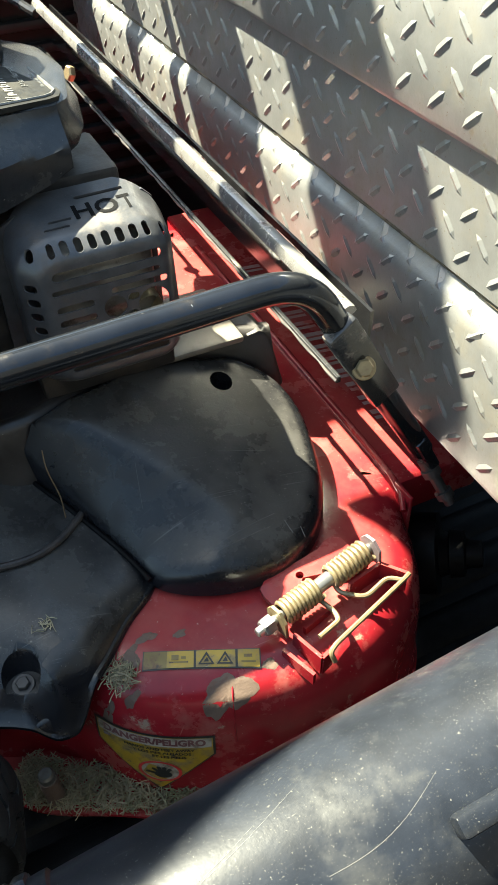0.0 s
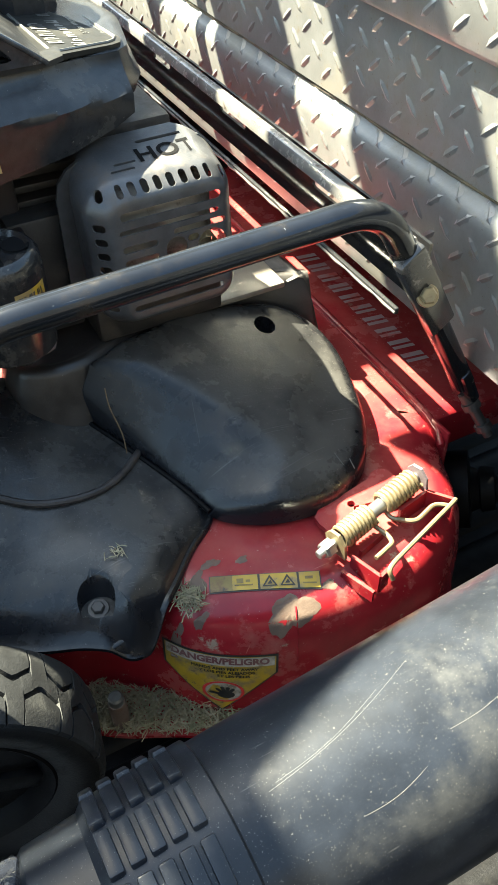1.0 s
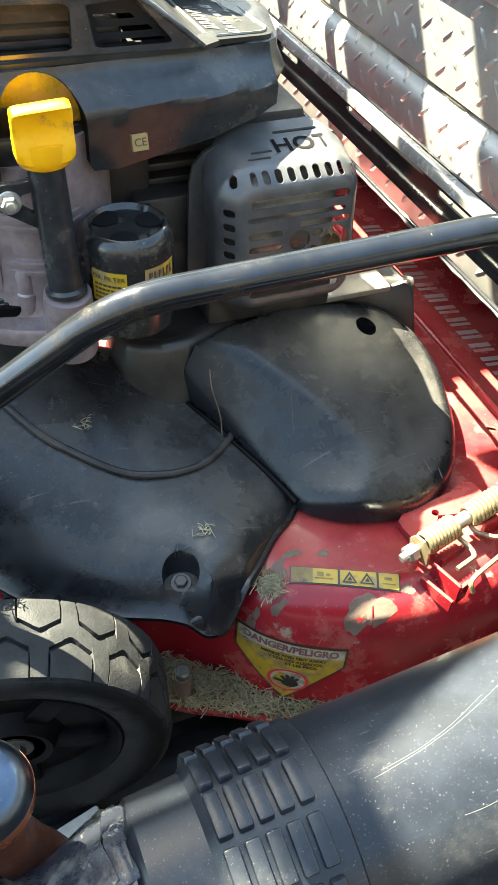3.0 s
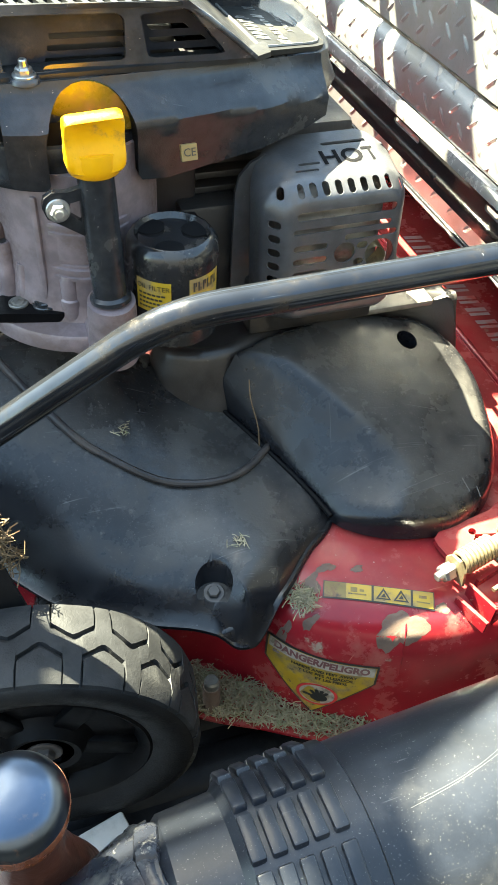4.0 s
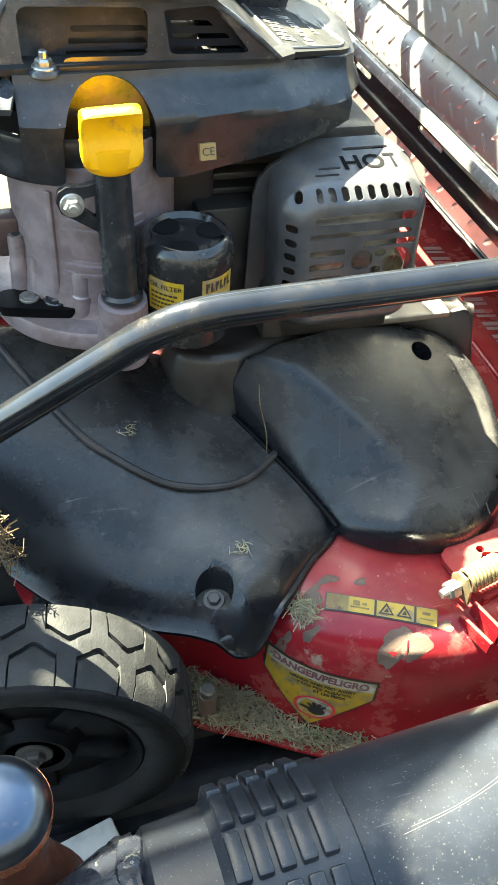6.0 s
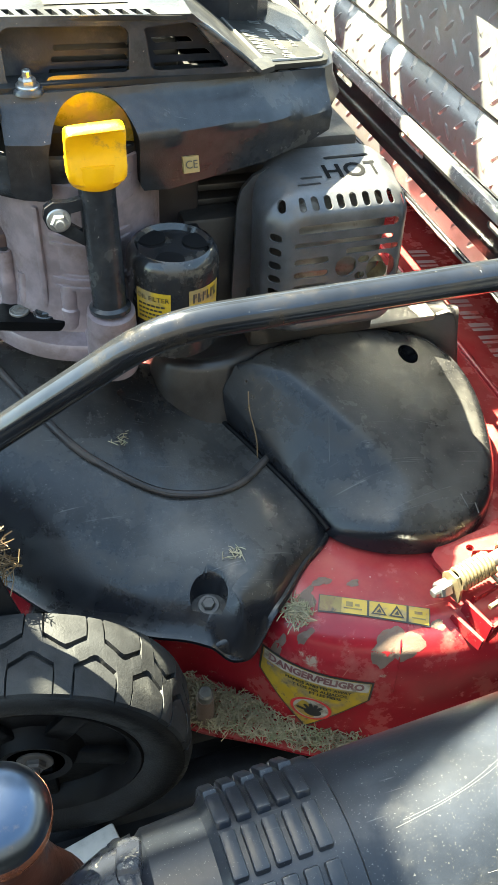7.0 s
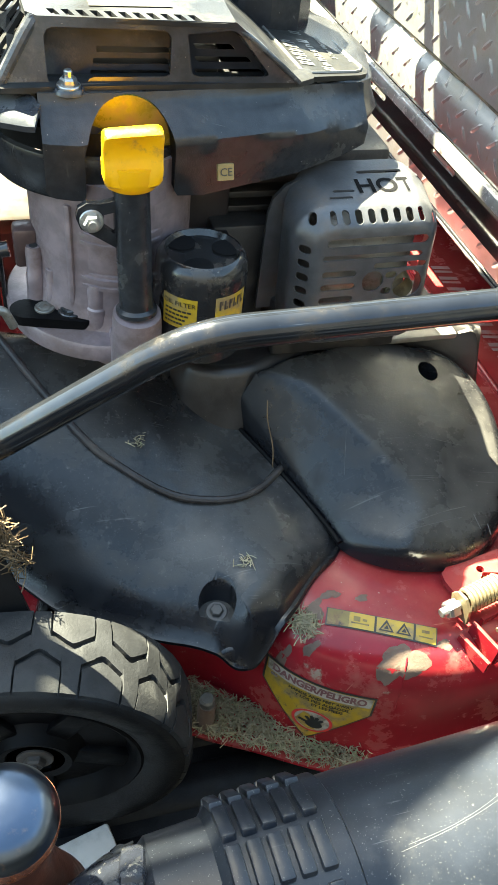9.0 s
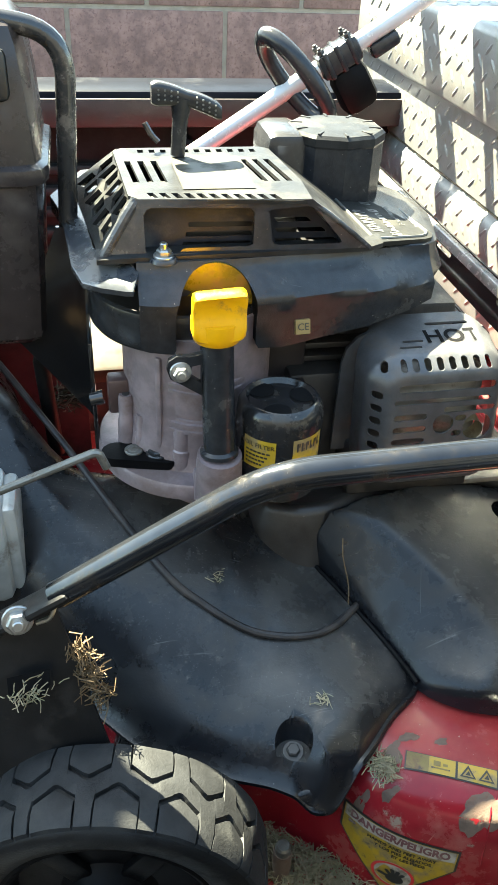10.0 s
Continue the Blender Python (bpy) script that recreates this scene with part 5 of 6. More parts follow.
for cx, cy, a0, a1, r0, r1 in ((W / 2 - 0.015, -H / 2 + 0.015, -90, 0, 0.024, 0.060), (W / 2 - 0.015, H / 2 - 0.015, 0, 90, 0.060, 0.094), (-W / 2 + 0.015, H / 2 - 0.015, 90, 180, 0.094, 0.066), (-W / 2 + 0.015, -H / 2 + 0.015, 180, 270, 0.066, 0.024)):
    for k in range(13):
        f = k / 12
        r, a = r0 + (r1 - r0) * f, radians(a0 + (a1 - a0) * f)
        edge.append((cx + r * math.cos(a), cy + r * math.sin(a)))
guard = part("muffler_guard", formed(edge, hs, guard_at, 0.0016, 0.0035), MUFFLER, mower, "grey perforated steel muffler guard stamped HOT", 50)
me = writing("HOT", 0.0250, (0, 0, 0), (1, 0, 0), (0, 1, 0), 0.0, spacing=1.05, weight=0.0006)
for v in me.vertices:
    v.co = guard_at(v.co.x + 0.0175, v.co.y + H / 2 + 0.0425, -0.0006)
me.materials.clear()
me.materials.append(HOLE_SHADE)
part("stencil", me, HOLE_SHADE, guard, "stamped letters")
flange = [(0.156, 0.34), (0.300, 0.34), (0.300, 0.462), (0.292, 0.470), (0.20, 0.4725), (0.183, 0.4705), (0.170, 0.464), (0.1605, 0.453), (0.157, 0.438)]
bm = plate(flange, [], lambda x, y, d: Vector((x, 0.846 + d, y)), 0.004)
part("guard_flange", bm, MUFFLER, guard, "rounded rear flange of the guard")
bm = bmesh.new()
add_box(bm, (0.17, 0.825, 0.296), (0.30, 0.90, 0.352), 0.004)
add_box(bm, (0.112, 0.86, 0.30), (0.168, 0.90, 0.42), 0.004)
part("guard_base", bm, STEEL_DIRTY, mower)
bm = bmesh.new()
add_box(bm, (0.22, 0.828, 0.294), (0.375, 0.93, 0.3015), 0.003, None)
part("heat_plate", bm, HEAT_PLATE, mower, "pale dusty plate behind the drive cover")
bm = bmesh.new()
add_box(bm, (0.125, 0.90, 0.34), (0.29, 0.99, 0.47), 0.006)
part("cylinder_head", bm, STEEL_DIRTY, mower, "dark cylinder head")

# air cleaner and starter handle
ang = [math.pi / 10 + math.pi / 5 * k for k in range(10)]
AC = Vector((0.180, 1.015, 0))
bm = loft([[AC + Vector((r * math.cos(a), r * math.sin(a) * 0.95, z)) for a in ang] for r, z in ((0.049, 0.52), (0.049, 0.598), (0.050, 0.600), (0.050, 0.607), (0.047, 0.610), (0.040, 0.611))], False, True)
air = part("air_cleaner", bm, SHROUD, mower, "black octagonal air cleaner with a dusty lid", 20)
air.data.materials.append(DUSTY_SUNLIT)
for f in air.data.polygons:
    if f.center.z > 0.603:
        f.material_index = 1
bm = bmesh.new()
add_box(bm, (0.105, 0.985, 0.50), (0.150, 1.06, 0.610), 0.012)
part("intake", bm, SHROUD, air)
for k in range(10):
    a = math.pi / 5 * k
    bm = bmesh.new()
    add_box(bm, (0.033, -0.0013, 0.608), (0.0445, 0.0013, 0.6118), 0.0004, Matrix.Translation((AC.x, AC.y, 0)) @ Matrix.Rotation(a + math.pi / 10, 4, "Z"))
    part("lid_rib", bm, DUSTY_SUNLIT, air)
HC = Vector((0.025, 0.955, 0.645))
rows = []
for i in range(17):
    f = i / 16 * 2 - 1
    q = 1.0 if abs(f) < 0.9 else 0.82
    x, z = 0.0305 * f, 0.0035 - 0.0078 * f - 0.004 * f * f
    hh, hy = (0.0088 - 0.0016 * f - 0.0022 * (1 - abs(f)) ** 2) * q, 0.0085 * q
    rows.append([HC + Vector((x, hy * math.copysign(abs(math.cos(a)) ** 0.5, math.cos(a)), z + hh * math.copysign(abs(math.sin(a)) ** 0.5, math.sin(a)))) for a in [2 * math.pi * (k + 0.5) / 16 for k in range(16)]])
bm = loft(rows, True, True)
add_turned(bm, HC + Vector((-0.004, 0, 0.004)), HC + Vector((-0.008, 0.0, -0.045)), [(0, 0.010), (0.4, 0.007), (1, 0.0065)], 14)
pull = part("starter_handle", bm, SHROUD, recoil, "black rubber starter handle with dimpled grip")
bm = bmesh.new()
for i in range(10):
    for j in range(3):
        f = (i + 0.5) / 10 * 1.8 - 0.9
        if 4 <= i <= 5:
            continue
        p = HC + Vector((0.0305 * f, -0.0082, 0.0035 - 0.0078 * f - 0.004 * f * f - 0.0036 + 0.0038 * j))
        add_turned(bm, p + Vector((0, 0.002, 0)), p - Vector((0, 0.0012, 0)), [(0, 0.0013), (1, 0.0008)], 6)
part("grip_knurl", bm, SILVER_PRINT, pull)["kind"] = "stuff"
bm = sweep(curve_points([(0.002, 0.975, 0.606), (-0.004, 0.977, 0.612), (-0.010, 0.979, 0.622)], 5), 0.0028, 8)
part("throttle_tip", bm, STEEL_BLACK, recoil)

# plastic box and tube at the rear corner of the mower
bm = loft([[Vector((sx * w - 0.20, 0.985 + sy * d, z)) for sx, sy in ((-1, -0.75), (-0.8, -1), (0.8, -1), (0.95, -0.93), (1, -0.75), (1, 0.75), (0.8, 1), (-0.8, 1), (-1, 0.75))]
           for w, d, z in ((0.084, 0.070, 0.440), (0.088, 0.075, 0.446), (0.098, 0.080, 0.588), (0.104, 0.086, 0.591), (0.105, 0.087, 0.597), (0.104, 0.086, 0.603), (0.099, 0.08, 0.606), (0.096, 0.076, 0.66), (0.092, 0.068, 0.692), (0.088, 0.062, 0.706), (0.080, 0.05, 0.714), (0.06, 0.04, 0.717))], True, True)
tank = part("side_tank", bm, TANK, mower, "brown-black plastic tank with a ledge round its middle", 30)
bm = bmesh.new()
add_box(bm, (-0.160, 0.903, 0.655), (-0.119, 0.913, 0.694), 0.006)
part("window", bm, LABEL_BLACK, tank)
bm = sweep(rounded_path([(-0.098, 0.94, 0.44), (-0.084, 0.94, 0.54), (-0.074, 0.94, 0.70), (-0.16, 0.94, 0.715), (-0.30, 0.94, 0.715)], 0.035), 0.0085, 14)
part("handle_tube", bm, STEEL_BLACK, mower, "bent black steel tube behind the engine")
bm = bmesh.new()
pts = [(-0.140, 0.93, 0.435), (-0.095, 0.93, 0.545), (-0.072, 0.93, 0.545), (-0.0705, 0.93, 0.44), (-0.0705, 0.93, 0.335), (-0.078, 0.93, 0.350)]
v0 = [bm.verts.new(p) for p in pts]
v1 = [bm.verts.new((x, y + 0.004, z)) for x, y, z in pts]
bm.faces.new(v0)
bm.faces.new(v1[::-1])
for k in range(6):
    bm.faces.new((v0[k], v0[(k + 1) % 6], v1[(k + 1) % 6], v1[k]))
part("side_bracket", bm, RAIL_BLACK, mower, "black folded steel bracket beside the engine")
bm = loft([[Vector((x, y, z)) for y, z in ((1.075, 0.17), (1.079, 0.17), (1.104, 0.44), (1.100, 0.445))] for x in (-0.20, -0.082)], True, True)
part("rear_apron", bm, surface("dusty_shaded_red", (0.085, 0.026, 0.032), 0.6, 0.0, 0.2, 120, (0.05, 0.02, 0.02), 0.4, 20, 0.06, specular=0.2), deck, "dusty red apron behind the engine, shade put into its colour")
bm = bmesh.new()
add_box(bm, (-0.0745, 0.868, 0.335), (-0.0705, 0.929, 0.46), 0.001)
part("side_flange", bm, RAIL_BLACK, mower, "folded flange of the black bracket")
bm = bmesh.new()
add_box(bm, (-0.13, -0.05, -0.012), (0.10, 0.06, 0.012), 0.006, Matrix.Translation((0.0, 1.15, 0.302)) @ Matrix.Rotation(radians(14), 4, "X"))
rear_cover = part("rear_cover", bm, BACK_CREAM, mower, "pale sunlit cover at the back of the deck")
bm = bmesh.new()
add_box(bm, (-0.11, -0.02, -0.115), (0.08, 0.04, -0.012), 0.006, Matrix.Translation((0.0, 1.15, 0.302)))
part("cover_base", bm, DULL_BROWN, rear_cover, "dark base of the cover")
part("peg", turned((-0.117, 0.955, 0.285), (-0.1235, 0.955, 0.403), [(0, 0.0085), (0.96, 0.0080), (1, 0.0065)], 16), RUBBER_AND_SHADE, mower, "black rubber peg")
bm = sweep(rounded_path([(-0.155, 0.755, 0.389), (-0.072, 0.750, 0.426), (-0.066, 0.752, 0.408)], 0.006), 0.0036, 10)
part("brake_rod", bm, BOLT_DULL, mower, "thin pale bent rod")
bm = bmesh.new()
add_box(bm, (-0.24, 0.775, 0.24), (-0.156, 0.85, 0.352), 0.012)
add_box(bm, (-0.160, 0.782, 0.25), (-0.146, 0.84, 0.348), 0.006)
part("gearbox", bm, PALE_CAST, mower, "pale cast gearbox housing with a raised rib")

# front guard tube with bolts and feet
tube_path = rounded_path([(-0.108, 0.642, 0.379), (0.036, 0.604, 0.500), (0.318, 0.604, 0.508), (0.372, 0.611, 0.415), (0.455, 0.630, 0.280)], 0.034, 10)
bm = sweep(tube_path, 0.0105, 20)
guard_tube = part("front_guard", bm, TUBE_STEEL, mower, "bent black steel guard tube, worn along its top", 60)
a_, b_ = Vector((0.341, 0.606, 0.466)), Vector((0.392, 0.615, 0.382))
d_ = (b_ - a_).normalized()
f_ = (Vector((-0.25, -0.8, 0.55)) - d_ * d_.dot(Vector((-0.25, -0.8, 0.55)))).normalized()
m = Matrix.Translation(a_) @ Matrix((d_.cross(f_), f_, d_)).transposed().to_4x4()
bm = bmesh.new()
add_box(bm, (-0.0130, 0.0, 0.0), (0.0130, 0.0118, (b_ - a_).length), 0.003, m)
part("sleeve", bm, STEEL_BLACK, guard_tube, "flattened stretch of the guard tube")
hexbolt(guard_tube, (0.3625, 0.5965, 0.4265), (-0.25, -0.8, 0.55), 0.0070, 0.006, YZINC, 0.0090, 0.0, "sleeve_bolt", "yellow zinc flange bolt")
m, ln = frame_to((0.440, 0.627, 0.304), (0.468, 0.634, 0.255))
bm = bmesh.new()
add_box(bm, (-0.0125, -0.006, 0.0), (0.0125, 0.006, ln), 0.003, m)
part("flattened_foot", bm, TUBE_STEEL, guard_tube)
bm = turned((0.462, 0.632, 0.262), (0.478, 0.604, 0.222), [(0, 0.007), (0.2, 0.007), (0.21, 0.009), (0.35, 0.009), (0.36, 0.0055), (0.7, 0.0055), (0.71, 0.0085), (0.85, 0.0085), (0.86, 0.005), (1, 0.005)], 12)
part("foot_bolt", bm, STEEL_DIRTY, guard_tube, "dark soiled bolt and nuts")
m, ln = frame_to((-0.096, 0.639, 0.389), (-0.160, 0.655, 0.338))
bm = bmesh.new()
add_box(bm, (-0.0135, -0.0040, 0.0), (0.0135, 0.0040, ln), 0.004, m)
part("flattened_end", bm, PLATE_DARK, guard_tube)
hexbolt(guard_tube, (-0.137, 0.640, 0.3600), (0.1, -0.95, 0.35), 0.0085, 0.009, ZINC, 0.0115, 0.004, "end_nut", "bright zinc flange nut")
# folded plate under the tube's end
bm = bmesh.new()
A, B, C, D = Vector((-0.111, 0.655, 0.352)), Vector((-0.082, 0.614, 0.25)), Vector((-0.070, 0.60, 0.205)), Vector((-0.27, 0.60, 0.205))
E_, F_ = Vector((-0.27, 0.66, 0.365)), Vector((-0.125, 0.656, 0.345))
v0 = [bm.verts.new(p) for p in (A, B, C, D, E_, F_)]
v1 = [bm.verts.new(p + Vector((0, 0.004, 0.001))) for p in (A, B, C, D, E_, F_)]
bm.faces.new(v0)
bm.faces.new(v1[::-1])
for k in range(6):
    bm.faces.new((v0[k], v0[(k + 1) % 6], v1[(k + 1) % 6], v1[k]))
side_plate = part("mounting_plate", bm, PLATE_DARK, mower, "soiled dark steel mounting plate caught with straw")
bm = sweep(curve_points([(-0.126, 0.652, 0.342), (-0.116, 0.652, 0.346), (-0.111, 0.654, 0.356)], 5), 0.002, 8)
part("hooked_edge", bm, ZINC, side_plate)
bm = bmesh.new()
for p in ((-0.150, 0.6320, 0.312), (-0.118, 0.6330, 0.316), (-0.119, 0.6280, 0.304), (-0.128, 0.6240, 0.292), (-0.136, 0.6230, 0.290), (-0.150, 0.6270, 0.300)):
    bm.verts.new(Vector(p) - Vector((0, 0.0035, 0)))
bm.faces.new(bm.verts[:])
part("cut_opening", bm, HOLE_SHADE, side_plate)

# slotted rail beside the deck
sec = [(0.362, 0.392), (0.364, 0.390), (0.366, 0.392), (0.368, 0.446), (0.374, 0.4525), (0.396, 0.4540), (0.400, 0.4500), (0.400, 0.447), (0.375, 0.4455), (0.3715, 0.442), (0.3695, 0.392)]
y0, y1 = 0.632, 1.52
pr, _ = plane_place((0.362, 0.0, 0.0), (0, -1, 0), (0.06, 0, 1))
slots = []
for yc, zc, ln in ((0.76, 0.436, 0.06), (0.77, 0.420, 0.07), (0.96, 0.437, 0.05), (0.97, 0.421, 0.06), (1.15, 0.436, 0.05), (1.16, 0.42, 0.05)):
    slots.append(slot_outline(-yc, zc, ln, 0.0062, 4))
bm = plate([(-y1, 0.392), (-y0, 0.392), (-y0, 0.445), (-y1, 0.445)], slots, pr, 0.003)
rail = part("slotted_rail", bm, RAIL_BLACK, mower, "black slotted steel rail with a worn top painted sunlit")
bm = loft([[Vector((x, y, z)) for x, z in ((0.3640, 0.444), (0.3645, 0.450), (0.3665, 0.4538), (0.370, 0.4550), (0.3745, 0.4538), (0.3765, 0.450), (0.3745, 0.4478), (0.371, 0.4470), (0.3675, 0.444))] for y in (y0, y1)], True, True)
part("rolled_top", bm, WORN_SUNLIT_EDGE, rail, "worn rolled top edge, sunlight put into its bright colour")
bm = bmesh.new()
add_box(bm, (0.3635, y0, 0.386), (0.3675, y1, 0.392), 0.001)
part("bottom_lip", bm, STEEL_BLACK, rail)
part("crusted_edge", sweep([(0.3635 - 0.0008 * math.sin(k * 2.3), y0 + (y1 - y0) * k / 60, 0.3885) for k in range(61)], lambda f: 0.0014 + 0.0005 * math.sin(f * 190), 6), STEEL_DIRTY, rail, "pale dirt crusted on the lower edge")
bm = sweep(curve_points([(0.364, 1.50, 0.44), (0.33, 1.56, 0.455), (0.26, 1.585, 0.46)], 6), 0.007, 10)
part("rail_end", bm, STEEL_BLACK, rail)
hexbolt(rail, (0.356, 1.30, 0.418), (-1, -0.2, 0.3), 0.010, 0.009, YZINC)

# discharge flap hinge: springs, sleeve, rods, bracket
P0, P1 = Vector((0.270, 0.564, 0.214)), Vector((0.386, 0.594, 0.220))
ax = (P1 - P0).normalized()
hinge_plate = bmesh.new()
pls, _ = plane_place((0.325, 0.600, 0.203), ax, (-0.2, 1, 0.04))
hinge_plate = plate([(-0.040, -0.026), (0.052, -0.026), (0.054, 0.012), (0.048, 0.018), (0.040, 0.019), (0.030, 0.016), (-0.030, 0.022), (-0.038, 0.018), (-0.040, 0.010)], [slot_outline(-0.002, 0.006, 0.0075, 0.0075, 6)], pls, 0.006)
hinge = part("flap_hinge", hinge_plate, RED, deck, "red hinge bracket with yellow zinc springs")
part("hinge_pin", rod(P0 - ax * 0.004, P1 + ax * 0.002, 0.0042, 12), ZINC, hinge, "bright hinge pin")
part("sleeve", rod(P0 + ax * 0.050, P0 + ax * 0.074, 0.0068, 18), ZINC, hinge, "bright spacer sleeve")
for s0, s1 in ((0.016, 0.054), (0.070, 0.114)):
    turns = 9
    path = []
    side = ax.cross(Vector((0, 0, 1))).normalized()
    upv = side.cross(ax)
    for k in range(turns * 12 + 1):
        a = 2 * math.pi * k / 12
        path.append(P0 + ax * (s0 + (s1 - s0) * k / (turns * 12)) + (side * math.cos(a) + upv * math.sin(a)) * 0.0098)
    part("spring", sweep(path, 0.0022, 7), YZINC, hinge, "yellow zinc coil spring")
for s in (0.008, 0.118):
    c = P0 + ax * s
    pe, _ = plane_place(c, side, (0, 0, 1))
    bm = plate([(0.014, -0.012), (0.012, 0.004), (0.004, 0.012), (-0.006, 0.011), (-0.011, 0.004), (-0.008, -0.012)], [], pe, 0.003)
    part("end_ear", bm, YZINC if s < 0.05 else ALU_CAST, hinge, "plated end ear")
hexbolt(hinge, P0 + ax * 0.005, -ax, 0.0085, 0.011, ZINC, 0.0, 0.006, "hinge_nut", "bright lock nut")
for pth in ([P0 + ax * 0.052 + Vector((0, 0, -0.008)), (0.329, 0.556, 0.206), (0.328, 0.547, 0.206), (0.306, 0.541, 0.204)],
            [P0 + ax * 0.074 + Vector((0, 0, -0.008)), (0.342, 0.572, 0.206), (0.360, 0.557, 0.206), (0.387, 0.566, 0.208), (0.398, 0.556, 0.209)],
            [(0.402, 0.556, 0.216), (0.396, 0.553, 0.217), (0.312, 0.524, 0.214), (0.304, 0.520, 0.212), (0.306, 0.515, 0.204)]):
    part("spring_wire", sweep(rounded_path(pth, 0.008, 5), 0.0023, 8), YZINC, hinge, "yellow zinc wire")
for pts, z0, z1 in (([(0.288, 0.552), (0.298, 0.522), (0.309, 0.526)], 0.183, 0.206), ([(0.352, 0.572), (0.388, 0.580), (0.404, 0.560)], 0.186, 0.212), ([(0.276, 0.548), (0.288, 0.516)], 0.183, 0.197), ([(0.300, 0.556), (0.330, 0.565)], 0.186, 0.201)):
    bm = bmesh.new()
    pts = [Vector((*p, 0)) for p in pts]
    for a, b in zip(pts, pts[1:]):
        m, ln = frame_to(a, b)
        d = (b - a).normalized()
        nn = Vector((-d.y, d.x, 0)) * 0.0016
        vs = [bm.verts.new(Vector((p.x, p.y, z)) + s * nn) for p, z, s in ((a, z0, -1), (b, z0, -1), (b, z1, -1), (a, z1, -1), (a, z0, 1), (b, z0, 1), (b, z1, 1), (a, z1, 1))]
        for f in ((0, 1, 2, 3), (7, 6, 5, 4), (3, 2, 6, 7), (0, 3, 7, 4), (1, 5, 6, 2)):
            bm.faces.new([vs[k] for k in f])
    part("hinge_web", bm, RED, hinge)

# stud on the flange
bm = turned((0.066, 0.585, 0.046), (0.065, 0.584, 0.094), [(0, 0.010), (0.1, 0.0085), (0.85, 0.0085), (0.9, 0.008)], 18)
stud = part("stud", bm, MUD, deck, "short muddy brown stud with a bare threaded tip")
part("threaded_tip", turned((0.065, 0.584, 0.088), (0.065, 0.584, 0.099), [(0, 0.0072), (0.8, 0.0072), (1, 0.0055)], 14), BOLT_DULL, stud)

# stickers on the deck
ring = [Vector((p.x, p.y, 0)) for p in curve_points([(*p, 0) for p in deck_line], 7, True)]
if sum(a.x * b.y - b.x * a.y for a, b in zip(ring, ring[1:] + ring[:1])) < 0:
    ring.reverse()
INS = [(0.035, -0.004), (0.04, -0.001), (0.06, 0.001), (0.13, 0.004), (0.158, 0.008), (0.176, 0.016)]
S0, S1 = Vector((0.110, 0.576, 0)), Vector((0.203, 0.524, 0))
sd = (S1 - S0).normalized()
sn = Vector((sd.y, -sd.x, 0))


def on_skirt(s, z, off=0.0):
    """A place on the deck's skirt: s along the sticker, z the height, off the distance in front of the sheet."""
    p = S0 + sd * s
    best = 0.0
    for a, b in zip(ring, ring[1:] + ring[:1]):
        d = b - a
        den = d.x * sn.y - d.y * sn.x
        if abs(den) > 1e-9:
            w = p - a
            t = (w.x * sn.y - w.y * sn.x) / den
            if 0 <= t <= 1:
                h = (a + d * t - p).dot(sn)
                if abs(h) < 0.05 and (best == 0.0 or h > best):
                    best = h
    ins = INS[-1][1]
    for (za, ia), (zb, ib) in zip(INS, INS[1:]):
        if za <= z <= zb:
            ins = ia + (ib - ia) * (z - za) / (zb - za)
    q = p + sn * (best - ins + off)
    return Vector((q.x, q.y, z))


def skirt_sheet(xs, bands, off, material, name, parent, label=""):
    """A thin sheet on the skirt; bands(s) gives its lower and upper edge."""
    bm = bmesh.new()
    cols = []
    for s in xs:
        z0, z1 = bands(s)
        cols.append([bm.verts.new(on_skirt(s, z0 + (z1 - z0) * k / 6, off)) for k in range(7)])
    for p, q in zip(cols, cols[1:]):
        for k in range(6):
            bm.faces.new((p[k], q[k], q[k + 1], p[k + 1]))
    return part(name, bm, material, parent, label)


LW = 0.104
tops = lambda s: 0.1475 - 0.004 * s / LW


def pent(margin):
    def f(s):
        low_l, low_r, tip = 0.114, 0.117, 0.056
        z0 = low_l + (tip - low_l) * s / 0.052 if s < 0.052 else tip + (low_r - tip) * (s - 0.052) / (LW - 0.052)
        return z0 + margin * 1.3, tops(s) - margin
    return f


xs = [LW * k / 30 for k in range(31)]
danger = skirt_sheet(xs, pent(0.0), 0.0006, LABEL_BLACK, "danger_label", deck, "worn yellow danger sticker with a white heading")
skirt_sheet([0.002 + (LW - 0.004) * k / 30 for k in range(31)], pent(0.0022), 0.0009, LABEL_YELLOW, "yellow_field", danger)
skirt_sheet([0.003 + (LW - 0.006) * k / 24 for k in range(25)], lambda s: (tops(s) - 0.0145, tops(s) - 0.0025), 0.0012, LABEL_WHITE, "heading_field", danger)


def skirt_text(text, size, s, z, material, name, squeeze=1.0, spacing=1.0, weight=0.0):
    me = writing(text, size, (0, 0, 0), (1, 0, 0), (0, 1, 0), 0.0, squeeze=squeeze, spacing=spacing, weight=weight)
    for v in me.vertices:
        u, w = v.co.x + s, v.co.y + z - 0.004 * (v.co.x + s) / LW
        v.co = on_skirt(min(max(u, 0.0), LW), w, 0.0015)
    me.materials.clear()
    me.materials.append(material)
    return part(name, me, material, danger)


skirt_text("DANGER/PELIGRO", 0.0112, 0.052, 0.1393, HEADING, "heading", 0.96, 1.0, 0.0005)
skirt_text("HANDS AND FEET AWAY", 0.0053, 0.056, 0.1285, LABEL_BLACK, "lettering", 1.0, 1.0, 0.00018)
